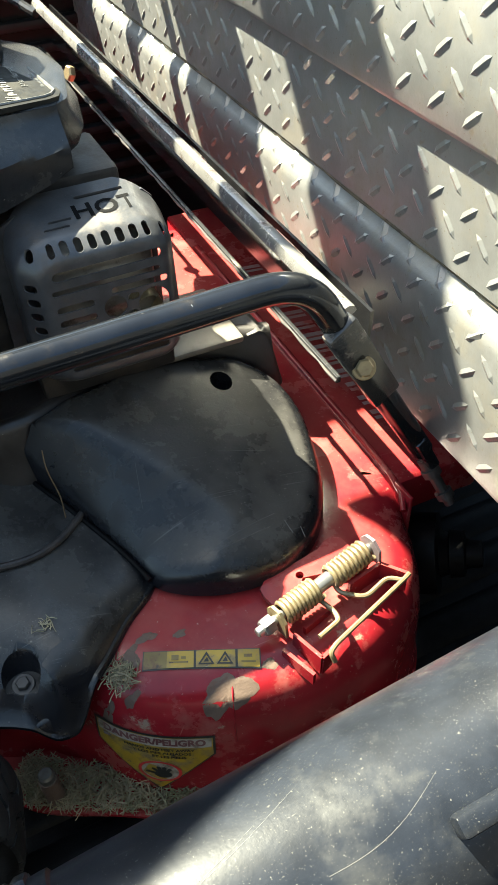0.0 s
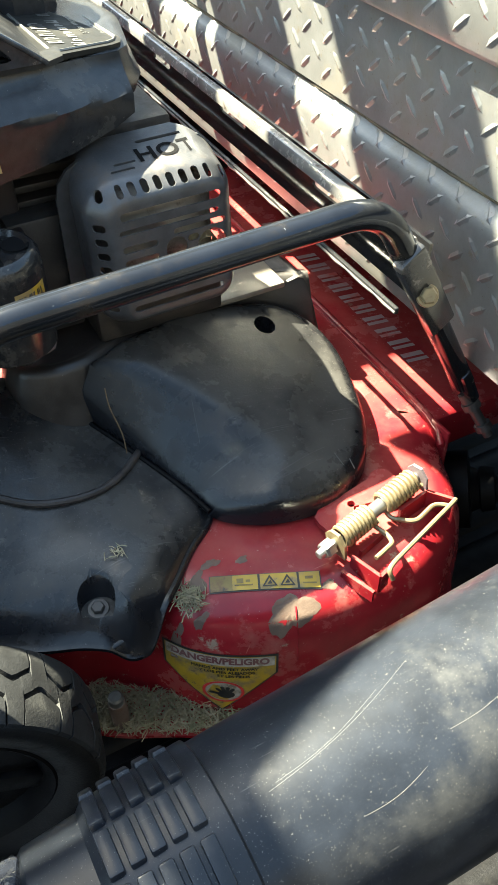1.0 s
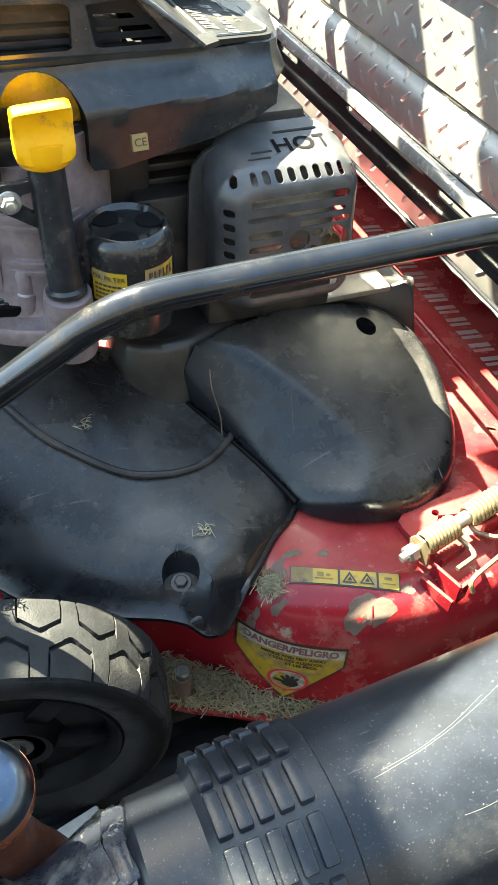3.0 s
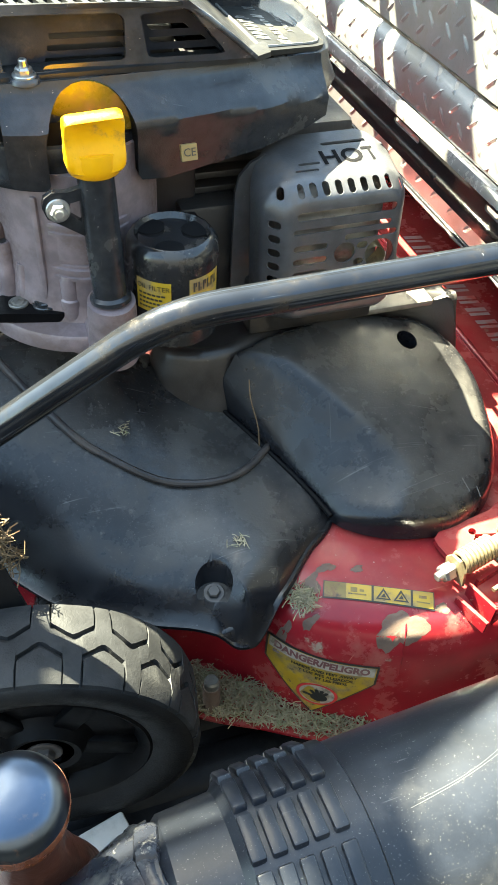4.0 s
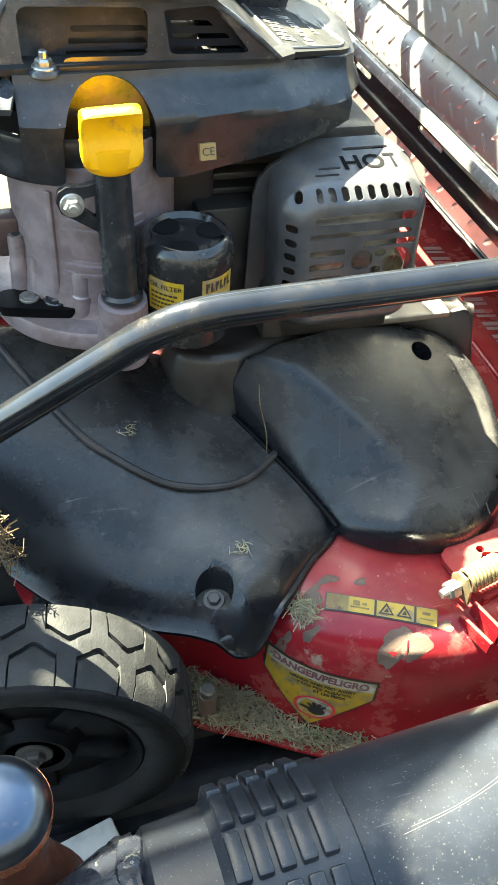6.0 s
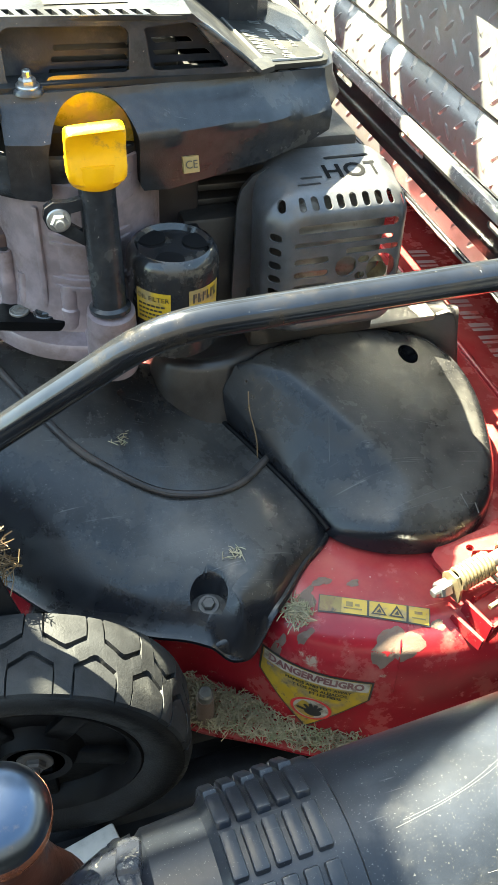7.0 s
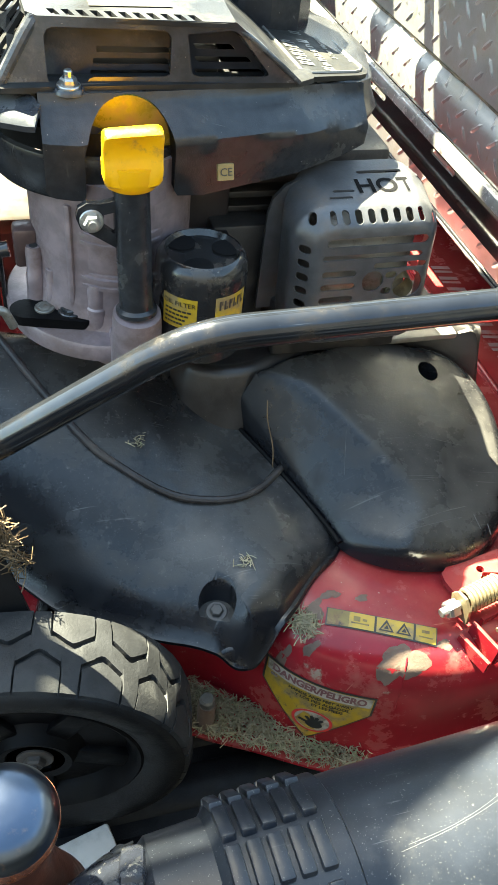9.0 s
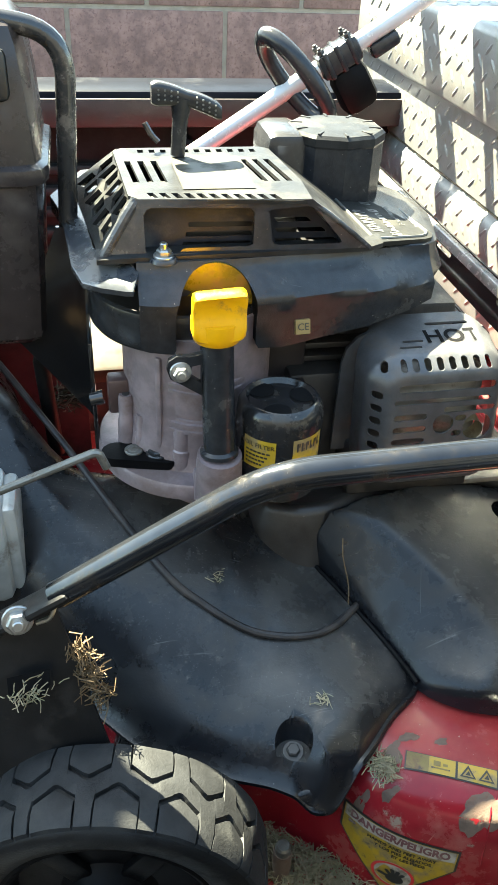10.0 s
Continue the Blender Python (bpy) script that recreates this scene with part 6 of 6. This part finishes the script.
skirt_text("Y LOS PIES ALEJADOS", 0.0053, 0.058, 0.1228, LABEL_BLACK, "lettering", 1.0, 1.0, 0.00018)
skirt_text("ET LES PIEDS", 0.0053, 0.064, 0.1171, LABEL_BLACK, "lettering", 1.0, 1.0, 0.00018)


def skirt_disc(r0, r1, s, z, off, material, name, sx=1.0):
    bm = bmesh.new()
    n = 28
    a = [bm.verts.new(on_skirt(s + sx * r0 * math.cos(2 * math.pi * k / n), z + r0 * math.sin(2 * math.pi * k / n), off)) for k in range(n)]
    if r1:
        b = [bm.verts.new(on_skirt(s + sx * r1 * math.cos(2 * math.pi * k / n), z + r1 * math.sin(2 * math.pi * k / n), off)) for k in range(n)]
        for k in range(n):
            bm.faces.new((a[k], a[(k + 1) % n], b[(k + 1) % n], b[k]))
    else:
        bm.faces.new(a)
    return part(name, bm, material, danger)


skirt_disc(0.0170, 0.0, 0.054, 0.0895, 0.0012, LABEL_WHITE, "pictogram_field", 1.15)
skirt_disc(0.0170, 0.0146, 0.054, 0.0895, 0.0016, LABEL_RED, "pictogram_ring", 1.15)
# black splayed shape in the ring: a palm and five rounded rays
skirt_disc(0.0060, 0.0, 0.0565, 0.0850, 0.0016, LABEL_BLACK, "pictogram_shape", 1.35)
for turn, far, wide in ((168, 0.0135, 0.0017), (128, 0.0125, 0.0015), (104, 0.0135, 0.0015), (82, 0.0130, 0.0015), (58, 0.0120, 0.0015)):
    bm = bmesh.new()
    ca, sa = math.cos(radians(turn)), math.sin(radians(turn))
    ring_ = []
    for u, w in ((0.003, -1), (far - 0.001, -1), (far, 0), (far - 0.001, 1), (0.003, 1)):
        ring_.append(bm.verts.new(on_skirt(0.0565 + (u * ca - w * wide * sa) * 1.2, 0.0850 + u * sa + w * wide * ca, 0.0017)))
    bm.faces.new(ring_)
    part("pictogram_shape", bm, LABEL_BLACK, danger)

# warning strip on the deck's shoulder
wp, _ = plane_place((0.2115, 0.5725, 0.1925), (0.096, -0.0425, 0.0), (0.40, 0.9, 0.10))


def on_deck(x, y, off):
    """A place on the deck's top, following its rounded shoulder."""
    p = wp(x, y, 0)
    d = min((Vector((p.x, p.y, 0)) - q).length for q in ring)
    prof = [(0.008, 0.158), (0.016, 0.176), (0.028, 0.186), (0.042, 0.191), (0.06, 0.192), (0.2, 0.192)]
    z = prof[0][1]
    for (da, za), (db, zb) in zip(prof, prof[1:]):
        if da <= d <= db:
            z = za + (zb - za) * (d - da) / (db - da)
    if d > 0.2:
        z = 0.192
    return Vector((p.x, p.y, z + off))


def deck_patch(pts_x, y0, y1, off, material, name, parent, label=""):
    bm = bmesh.new()
    cols = [[bm.verts.new(on_deck(x, y0 + (y1 - y0) * k / 4, off)) for k in range(5)] for x in pts_x]
    for p, q in zip(cols, cols[1:]):
        for k in range(4):
            bm.faces.new((p[k], q[k], q[k + 1], p[k + 1]))
    return part(name, bm, material, parent, label)


span = lambda a, b, n=10: [a + (b - a) * k / n for k in range(n + 1)]
strip = deck_patch(span(-0.048, 0.050, 20), -0.0085, 0.0085, 0.0010, LABEL_BLACK, "warning_strip", deck, "narrow yellow warning strip with black triangles, partly worn away")
for a, b, mt in ((-0.047, -0.028, LABEL_WORN), (-0.0279, -0.0055, LABEL_YELLOW), (-0.0035, 0.029, LABEL_YELLOW), (0.031, 0.049, LABEL_YELLOW)):
    deck_patch(span(a, b), -0.0075, 0.0075, 0.0016, mt, "yellow_field", strip)
for a, b, y0_, y1_ in ((-0.026, -0.010, -0.0035, -0.0020), (-0.024, -0.018, -0.001, 0.004), (-0.016, -0.012, 0.0, 0.0025), (0.034, 0.046, -0.004, -0.0028), (0.036, 0.043, 0.0, 0.003)):
    deck_patch(span(a, b, 4), y0_, y1_, 0.0019, LABEL_WORN, "mark", strip)
for cx in (0.005, 0.0205):
    bm = bmesh.new()
    tri = [(-0.0068, -0.0055), (0.0068, -0.0055), (0.0, 0.0062)]
    a = [bm.verts.new(on_deck(cx + x, y, 0.0021)) for x, y in tri]
    b = [bm.verts.new(on_deck(cx + x * 0.66, y * 0.62 - 0.0008, 0.0021)) for x, y in tri]
    for k in range(3):
        bm.faces.new((a[k], a[(k + 1) % 3], b[(k + 1) % 3], b[k]))
    part("triangle", bm, LABEL_BLACK, strip)
    bm = bmesh.new()
    bm.faces.new([bm.verts.new(on_deck(cx + x, y, 0.0021)) for x, y in ((-0.0022, -0.0032), (0.0022, -0.0032), (0.0006, 0.0012))])
    part("mark", bm, LABEL_BLACK, strip)

def mud_patch(cx, cy, rx, ry, seed, turn=0.0):
    """A thin irregular crust of dried mud on the deck's top."""
    rng = random.Random(seed)
    bm = bmesh.new()
    n = 40
    ph = [rng.uniform(0, 6.28) for _ in range(4)]
    rows = []
    for f in (0.0, 0.35, 0.7, 0.9, 1.0):
        row = []
        for k in range(n):
            a = 2 * math.pi * k / n
            r = f * (1 + 0.22 * math.sin(2 * a + ph[0]) + 0.16 * math.sin(3 * a + ph[1]) + 0.07 * math.sin(7 * a + ph[2]) + 0.04 * math.sin(13 * a + ph[3]))
            u, v = rx * r * math.cos(a), ry * r * math.sin(a)
            x, y = cx + u * math.cos(turn) - v * math.sin(turn), cy + u * math.sin(turn) + v * math.cos(turn)
            d = min((Vector((x, y, 0)) - q).length for q in ring)
            prof = [(0.004, 0.13), (0.008, 0.158), (0.016, 0.176), (0.028, 0.186), (0.042, 0.191), (0.06, 0.192), (0.4, 0.192)]
            z = prof[0][1]
            for (da, za), (db, zb) in zip(prof, prof[1:]):
                if da <= d <= db:
                    z = za + (zb - za) * (d - da) / (db - da)
            row.append(bm.verts.new((x, y, z + 0.0006 * (1.0 - f ** 4) + 0.00005)))
        rows.append(row)
    for p, q in zip(rows, rows[1:]):
        for k in range(n):
            bm.faces.new((p[k], p[(k + 1) % n], q[(k + 1) % n], q[k]))
    bmesh.ops.remove_doubles(bm, verts=bm.verts[:], dist=1e-6)
    part("mud_crust", bm, MUD, deck, "thin crust of dried mud")


for args in ((0.222, 0.541, 0.020, 0.012, 11, 0.1), (0.160, 0.600, 0.012, 0.008, 2, 0.6), (0.178, 0.612, 0.008, 0.005, 3), (0.150, 0.572, 0.006, 0.004, 4), (0.262, 0.545, 0.007, 0.004, 5), (0.205, 0.603, 0.007, 0.003, 6), (0.128, 0.580, 0.006, 0.005, 7)):
    mud_patch(*args)

# ---- front wheel ----
wheel_at = Vector((-0.085, 0.570, 0.128))
wheel_m = Matrix.Translation(wheel_at) @ Matrix.Rotation(radians(-10), 4, "Z")


def wheel_ring(profile, seg=72):
    """A ring round the wheel's axle (local y); profile rows of (y, radius)."""
    rings = []
    for y, r in profile:
        rings.append([wheel_m @ Vector((r * math.cos(2 * math.pi * k / seg), y, r * math.sin(2 * math.pi * k / seg))) for k in range(seg)])
    return rings


front_wheel = part("rim", loft(wheel_ring([(-0.026, 0.024), (-0.028, 0.030), (-0.020, 0.034), (-0.014, 0.040), (-0.012, 0.074), (-0.026, 0.080), (-0.030, 0.086), (-0.026, 0.092), (0.026, 0.092), (0.030, 0.086), (0.02, 0.07), (0.02, 0.02)], 60), False, False), RUBBER_AND_SHADE, mower, "black plastic wheel rim with a rubber tyre", 40)
tyre = part("tyre", loft(wheel_ring([(-0.027, 0.086), (-0.033, 0.094), (-0.037, 0.106), (-0.0375, 0.114), (-0.036, 0.120), (-0.033, 0.1225), (-0.015, 0.1240), (0.0, 0.1245), (0.015, 0.1240), (0.033, 0.1225), (0.037, 0.114), (0.033, 0.094), (0.027, 0.086)]), False, False), RUBBER_SIDE, front_wheel, "dusty black rubber tyre with blocky tread", 40)
for k in range(5):
    a = 2 * math.pi * k / 5 + 0.3
    bm = bmesh.new()
    add_box(bm, (0.03, -0.020, -0.011), (0.078, -0.008, 0.011), 0.003, wheel_m @ Matrix.Rotation(a, 4, "Y"))
    part("spoke", bm, RUBBER_AND_SHADE, front_wheel)
hexbolt(front_wheel, wheel_m @ Vector((0, -0.024, 0)), wheel_m.to_3x3() @ Vector((0, -1, 0)), 0.009, 0.008, STEEL_DIRTY, 0.015, 0.004, "axle_bolt", "soiled axle bolt")
# tread: pentagon blocks in two staggered rows and a middle band whose tongues run out between them
NB = 17
PITCH = 360 / NB
HALF = 0.36 * PITCH


def block_edge(a):
    """How far a block reaches in from the tyre's edge at the angle a from the block's middle: its inner border, or None beside it."""
    f = abs(a) / HALF
    if f > 1:
        return None
    return 0.0045 if f < 0.08 else 0.0045 + (f - 0.08) * 0.0105


def tread_at(a, y, r):
    edge = max(0.0, abs(y) - 0.024) * 0.32
    return wheel_m @ Vector(((r - edge) * math.cos(radians(a)), y, (r - edge) * math.sin(radians(a))))


for side in (-1, 1):
    for k in range(NB):
        mid = PITCH * (k + (0.5 if side > 0 else 0.0))
        bm = bmesh.new()
        cols = []
        for q in range(9):
            a = HALF * (q / 4 - 1)
            inner_y = block_edge(a * 0.999)
            col = []
            for f, r in ((0.0, 0.1235), (0.04, 0.1280), (0.3, 0.1284), (0.65, 0.1284), (0.96, 0.1281), (1.0, 0.1235)):
                col.append(bm.verts.new(tread_at(mid + a * (0.93 if f in (0.0, 1.0) else 0.93), side * (inner_y + (0.0345 - inner_y) * f), r)))
            cols.append(col)
        for p, q in zip(cols, cols[1:]):
            for z in range(5):
                bm.faces.new((p[z], q[z], q[z + 1], p[z + 1]))
        for end in (cols[0], cols[-1]):
            bm.faces.new(end)
        part("tread_block", bm, RUBBER, tyre)
bm = bmesh.new()
cols = []
for q in range(720):
    a = q * 0.5
    lims = []
    for side in (-1, 1):
        off = (a - (PITCH * 0.5 if side > 0 else 0.0) + PITCH / 2) % PITCH - PITCH / 2
        e = block_edge(off)
        lims.append(side * ((e - 0.0026) if e is not None else 0.0345))
    lo_, hi_ = lims
    cols.append([bm.verts.new(tread_at(a, lo_ + (hi_ - lo_) * f, r)) for f, r in ((0.0, 0.1235), (0.03, 0.1281), (0.3, 0.1285), (0.7, 0.1285), (0.97, 0.1281), (1.0, 0.1235))])
for p, q in zip(cols, cols[1:] + cols[:1]):
    for z in range(5):
        bm.faces.new((p[z], q[z], q[z + 1], p[z + 1]))
part("tread_band", bm, RUBBER, tyre)
part("axle_arm", rod((-0.09, 0.60, 0.128), (-0.05, 0.74, 0.14), 0.012), STEEL_BLACK, mower)

# small caster at the deck's far corner
bm = turned((0.475, 0.665, 0.085), (0.545, 0.610, 0.105), [(0, 0.040), (0.12, 0.044), (0.5, 0.044), (0.52, 0.026), (0.62, 0.022), (0.64, 0.026), (0.8, 0.024), (0.82, 0.016), (1, 0.014)], 32)
part("anti_scalp_roller", bm, RUBBER_AND_SHADE, mower, "black plastic roller at the deck corner")

# ---- blower tube in front ----
blower = thing("blower_tube", (0.15, 0.335, 0), "black plastic leaf blower tube, scuffed, with a ribbed collar", "leaf blower")
BA, BB = Vector((-0.035, 0.340, 0.318)), Vector((0.75, 0.362, 0.338))
bd = (BB - BA).normalized()
CX = (0.068 + 0.035) / (BB - BA).length
bm = turned(BA, BB, [(0, 0.048), (0.012, 0.056), (0.05, 0.058), (0.056, 0.0625), (CX - 0.004, 0.0655), (CX, 0.0655), (CX + 0.002, 0.063), (CX + 0.02, 0.0635), (0.6, 0.071), (1.0, 0.078)], 72)
btube = part("pipe", bm, TUBE_BLACK, blower, "scuffed black plastic pipe", 35)
bm = turned(BA + bd * -0.10, BA + bd * 0.004, [(0, 0.034), (0.25, 0.040), (0.3, 0.046), (0.42, 0.047), (0.46, 0.040), (0.60, 0.041), (0.85, 0.052), (1, 0.055)], 48)
part("neck", bm, NECK_DUSTY, btube, "narrowed dusty pipe neck")
bn = Vector((0, 1, 0)).cross(bd).normalized()
bn = -bn if bn.z < 0 else bn
bs = bd.cross(bn).normalized()
for i in range(5):
    for j in range(7):
        a = radians(-86 + 25.5 * j)
        c = BA + bd * (0.0475 + 0.0105 * i) + (bn * math.cos(a) + bs * math.sin(a)) * (0.0627 + 0.0005 * i)
        m = Matrix.Translation(c) @ Matrix((bd, bs * math.cos(a) - bn * math.sin(a), bn * math.cos(a) + bs * math.sin(a))).transposed().to_4x4()
        bm = bmesh.new()
        add_box(bm, (-0.0039, -0.0122, -0.006), (0.0039, 0.0122, 0.0030), 0.0014, m)
        part("grip_rib", bm, TUBE_BLACK, btube)
# worn latch lumps on the collar's rim
for s_, a0, ln_, wd, hi in ((-0.002, -58, 0.012, 0.015, 0.002), (0.001, -36, 0.014, 0.013, 0.006), (0.0, -14, 0.012, 0.015, 0.003), (-0.001, 12, 0.012, 0.016, 0.002), (0.001, 38, 0.012, 0.015, 0.003), (0.0, 64, 0.012, 0.015, 0.002)):
    a = radians(a0)
    c = BA + bd * s_ + (bn * math.cos(a) + bs * math.sin(a)) * 0.052
    m = Matrix.Translation(c) @ Matrix((bd, bs * math.cos(a) - bn * math.sin(a), bn * math.cos(a) + bs * math.sin(a))).transposed().to_4x4() @ Matrix.Rotation(radians(9 * math.sin(a0)), 4, "Z")
    bm = bmesh.new()
    add_box(bm, (-ln_ / 2, -wd, -0.010), (ln_ / 2, wd, hi), 0.005, m)
    part("latch", bm, NECK_DUSTY, btube, "dusty worn latch on the collar")
for s, a0, r in ((0.345, 55, 0.066), (0.333, 26, 0.066)):
    a = radians(a0)
    c = BA + bd * s + (bn * math.cos(a) + bs * math.sin(a)) * r
    m = Matrix.Translation(c) @ Matrix((bd, bs * math.cos(a) - bn * math.sin(a), bn * math.cos(a) + bs * math.sin(a))).transposed().to_4x4()
    bm = bmesh.new()
    add_box(bm, (-0.05, -0.006, -0.006), (0.05, 0.006, 0.009), 0.003, m)
    part("locking_rib", bm, TUBE_BLACK, btube)

def tube_scratch(s0, a0, s1, a1, bow, r):
    """A fine scratch along the pipe, from share s0 at angle a0 to s1 at a1."""
    pts = []
    for k in range(15):
        f = k / 14
        s, a = s0 + (s1 - s0) * f, radians(a0 + (a1 - a0) * f + bow * math.sin(math.pi * f))
        total = (BB - BA).length
        rad = 0.0635 + (0.071 - 0.0635) * max(0.0, min(1.0, (s / total - CX - 0.02) / (0.6 - CX - 0.02)))
        pts.append(BA + bd * s + (bn * math.cos(a) + bs * math.sin(a)) * rad)
    part("scratch", sweep(pts, r, 4), SCRATCH, btube)


for args in ((0.125, 2, 0.225, -20, 4, 0.00011), (0.130, 0, 0.20, -14, 3, 0.0001), (0.22, 18, 0.29, 4, 5, 0.00013), (0.16, 30, 0.20, 26, 2, 0.0001)):
    tube_scratch(*args)

# ---- bright ball on a post ----
knob = thing("tow_ball", (-0.10, 0.375, 0.0), "worn chrome ball, orange reflection painted below, on a dark post", "tow ball")
bm = turned((-0.091, 0.390, 0.4035), (-0.091, 0.390, 0.4195), [(0, 0.0250), (0.30, 0.0240), (0.62, 0.0212), (0.84, 0.0160), (0.96, 0.0085), (1.0, 0.001)], 48)
part("ball", bm, BALL, knob, "worn chrome ball", 80)
bm = turned((-0.091, 0.390, 0.372), (-0.091, 0.390, 0.4036), [(0, 0.0165), (0.12, 0.0172), (0.30, 0.0192), (0.48, 0.0222), (0.66, 0.0240), (0.85, 0.0250), (1.0, 0.0251)], 48)
part("reflection_band", bm, ORANGE_REFLECTION, knob, "lower half of the ball, orange reflection put into its colour", 80)
bm = turned((-0.091, 0.390, 0.0), (-0.091, 0.390, 0.384), [(0, 0.04), (0.7, 0.036), (0.80, 0.026), (0.92, 0.0165), (1, 0.014)], 32)
part("post", bm, RUST, knob, "rusty dark post")

# ---- pale slab added on the bed floor for a bright wedge ----
bm = bmesh.new()
add_box(bm, (-0.30, -0.05, 0.0), (0.05, 0.06, 0.019), 0.003, Matrix.Translation((-0.07, 0.455, 0.0)) @ Matrix.Rotation(radians(14), 4, "Z"))
solo("board", bm, surface("pale_slab", (0.42, 0.40, 0.37), 0.7, 0.0, 0.15, 60, (0.30, 0.28, 0.25), 0.4, 12, 0.1), "pale slab added on the bed floor for a bright wedge", "board")

# ---- string trimmer lying behind the mower ----
trim = thing("string_trimmer", (0.25, 1.35, 0.5), "string trimmer with a pale shaft, clamp and black loop handle", "string trimmer")
T0, T1_ = Vector((0.02, 1.35, 0.452)), Vector((0.60, 1.35, 0.825))
td = (T1_ - T0).normalized()
tn = Vector((0, -1, 0))
part("shaft", rod(T0, T1_, 0.0118, 20), WHITE_PAINT, trim, "pale aluminium shaft")
c = T0 + td * 0.305
bm = bmesh.new()
m = Matrix.Translation(c) @ Matrix((td, td.cross(tn), tn)).transposed().to_4x4()
add_box(bm, (-0.030, -0.0165, -0.018), (0.030, 0.018, 0.018), 0.007, m)
for sx in (-0.018, 0.0, 0.018):
    add_box(bm, (sx - 0.004, -0.018, -0.020), (sx + 0.004, 0.019, 0.020), 0.003, m)
clamp = part("clamp", bm, SHROUD, trim, "black bolted clamp")
for sx in (-0.020, 0.020):
    for sz in (-0.012, 0.012):
        hexbolt(clamp, m @ Vector((sx, -0.017, sz)), m.to_3x3() @ Vector((0, -1, 0)), 0.005, 0.006, STEEL_DIRTY, 0.0, 0.003)
bm = bmesh.new()
add_box(bm, (-0.024, 0.014, -0.024), (0.028, 0.080, 0.018), 0.015, m)
part("grip_housing", bm, RUBBER_AND_SHADE, trim, "black moulded handle housing")
bm = bmesh.new()
add_box(bm, (0.040, 0.010, -0.014), (0.082, 0.030, 0.012), 0.006, m)
part("shaft_sleeve", bm, SHROUD, trim)
lc = c + td * -0.065 + Vector((-0.005, -0.02, 0.010))
e1, e2 = Vector((-0.62, 0.2, 0.72)).normalized(), Vector((0.30, -0.85, 0.35)).normalized()
path = [lc + e1 * 0.066 * math.cos(a) + e2 * 0.030 * math.sin(a) for a in [2 * math.pi * k / 40 for k in range(41)]]
part("loop_handle", sweep(path, 0.0115, 14), SHROUD, trim, "black rubber loop handle")

# ---- dry grass: loose straws gathered in heaps ----
def heap(name, count, where, length, thick, material, label, flatness=0.5, seed=1):
    rng = random.Random(seed)
    verts, faces = [], []
    for _ in range(count):
        p = Vector(where(rng))
        a, t = rng.uniform(0, math.tau), rng.gauss(0, flatness)
        d = Vector((math.cos(a) * math.cos(t), math.sin(a) * math.cos(t), math.sin(t)))
        l = length * rng.uniform(0.4, 1.3)
        s = d.cross(Vector((rng.uniform(-1, 1), rng.uniform(-1, 1), 1))).normalized() * thick
        up = d.cross(s).normalized() * thick
        bend = Vector((rng.uniform(-1, 1), rng.uniform(-1, 1), rng.uniform(-0.3, 0.6))) * l * 0.15
        b = len(verts)
        for q in (p - d * l / 2, p + bend, p + d * l / 2):
            verts += [q + s, q - s * 0.5 + up, q - s * 0.5 - up]
        for o in (0, 3):
            for k in range(3):
                faces.append([b + o + k, b + o + (k + 1) % 3, b + o + 3 + (k + 1) % 3, b + o + 3 + k])
    me = bpy.data.meshes.new(name)
    me.from_pydata(verts, [], faces)
    me.materials.append(material)
    return tagged(new(name, me), label, "dry grass", "", "stuff")


lip_n = len(lip)


def on_flange(r):
    k = min(lip_n - 1, int(r.uniform(0.10, 0.62) * lip_n))
    f = r.uniform(0.05, 0.75) ** 1.0
    p = lip[k].lerp(inner[k], f)
    return (p.x + r.uniform(-0.004, 0.004), p.y, 0.046 + abs(r.gauss(0, 0.006)) + 0.010 * f)


heap("grass_litter", 2600, on_flange, 0.013, 0.00045, CLIPPINGS, "matted dry grass clippings on the flange", 0.35, 3)
heap("grass_litter", 190, lambda r: (0.147 + r.gauss(0, 0.006), 0.590 + r.gauss(0, 0.007), 0.190 + abs(r.gauss(0, 0.001))), 0.012, 0.0005, CLIPPINGS, "small tuft of clippings on the deck", 0.08, 5)
heap("grass_litter", 22, lambda r: (0.105 + r.gauss(0, 0.005), 0.640 + r.gauss(0, 0.005), belt_top(0.105, 0.640) + 0.001), 0.009, 0.00035, CLIPPINGS, "a few stuck clippings", 0.04, 7)
heap("grass_litter", 18, lambda r: (0.03 + r.gauss(0, 0.006), 0.76 + r.gauss(0, 0.005), belt_top(0.03, 0.76) + 0.002), 0.009, 0.00035, CLIPPINGS, "a few stuck clippings", 0.04, 8)
heap("straw", 170, lambda r: (lambda f: (-0.103 + 0.022 * f + r.gauss(0, 0.0045), 0.652 - 0.03 * f + r.gauss(0, 0.004), 0.338 - 0.062 * f + r.gauss(0, 0.004)))(r.uniform(0.25, 0.95)), 0.016, 0.0005, STRAW, "tangle of dry straw", 0.8, 9)
heap("straw", 44, lambda r: (-0.134 + r.gauss(0, 0.008), 0.620 + r.gauss(0, 0.002), 0.303 + r.gauss(0, 0.006)), 0.013, 0.00045, CLIPPINGS, "dry straw caught in the opening", 0.4, 10)
solo("straw", sweep(curve_points([(0.150, 0.725, 0.245), (0.151, 0.735, 0.262), (0.147, 0.748, 0.285), (0.148, 0.758, 0.30)], 5), 0.0006, 5), STRAW, "single dry straw standing at the cover seam", "straw")
heap("grass_litter", 90, lambda r: (-0.100 + r.gauss(0, 0.010), 1.0 + r.gauss(0, 0.010), 0.322 + abs(r.gauss(0, 0.006))), 0.030, 0.0007, GREEN_STRAW, "dry grass caught behind the engine", 0.3, 12)
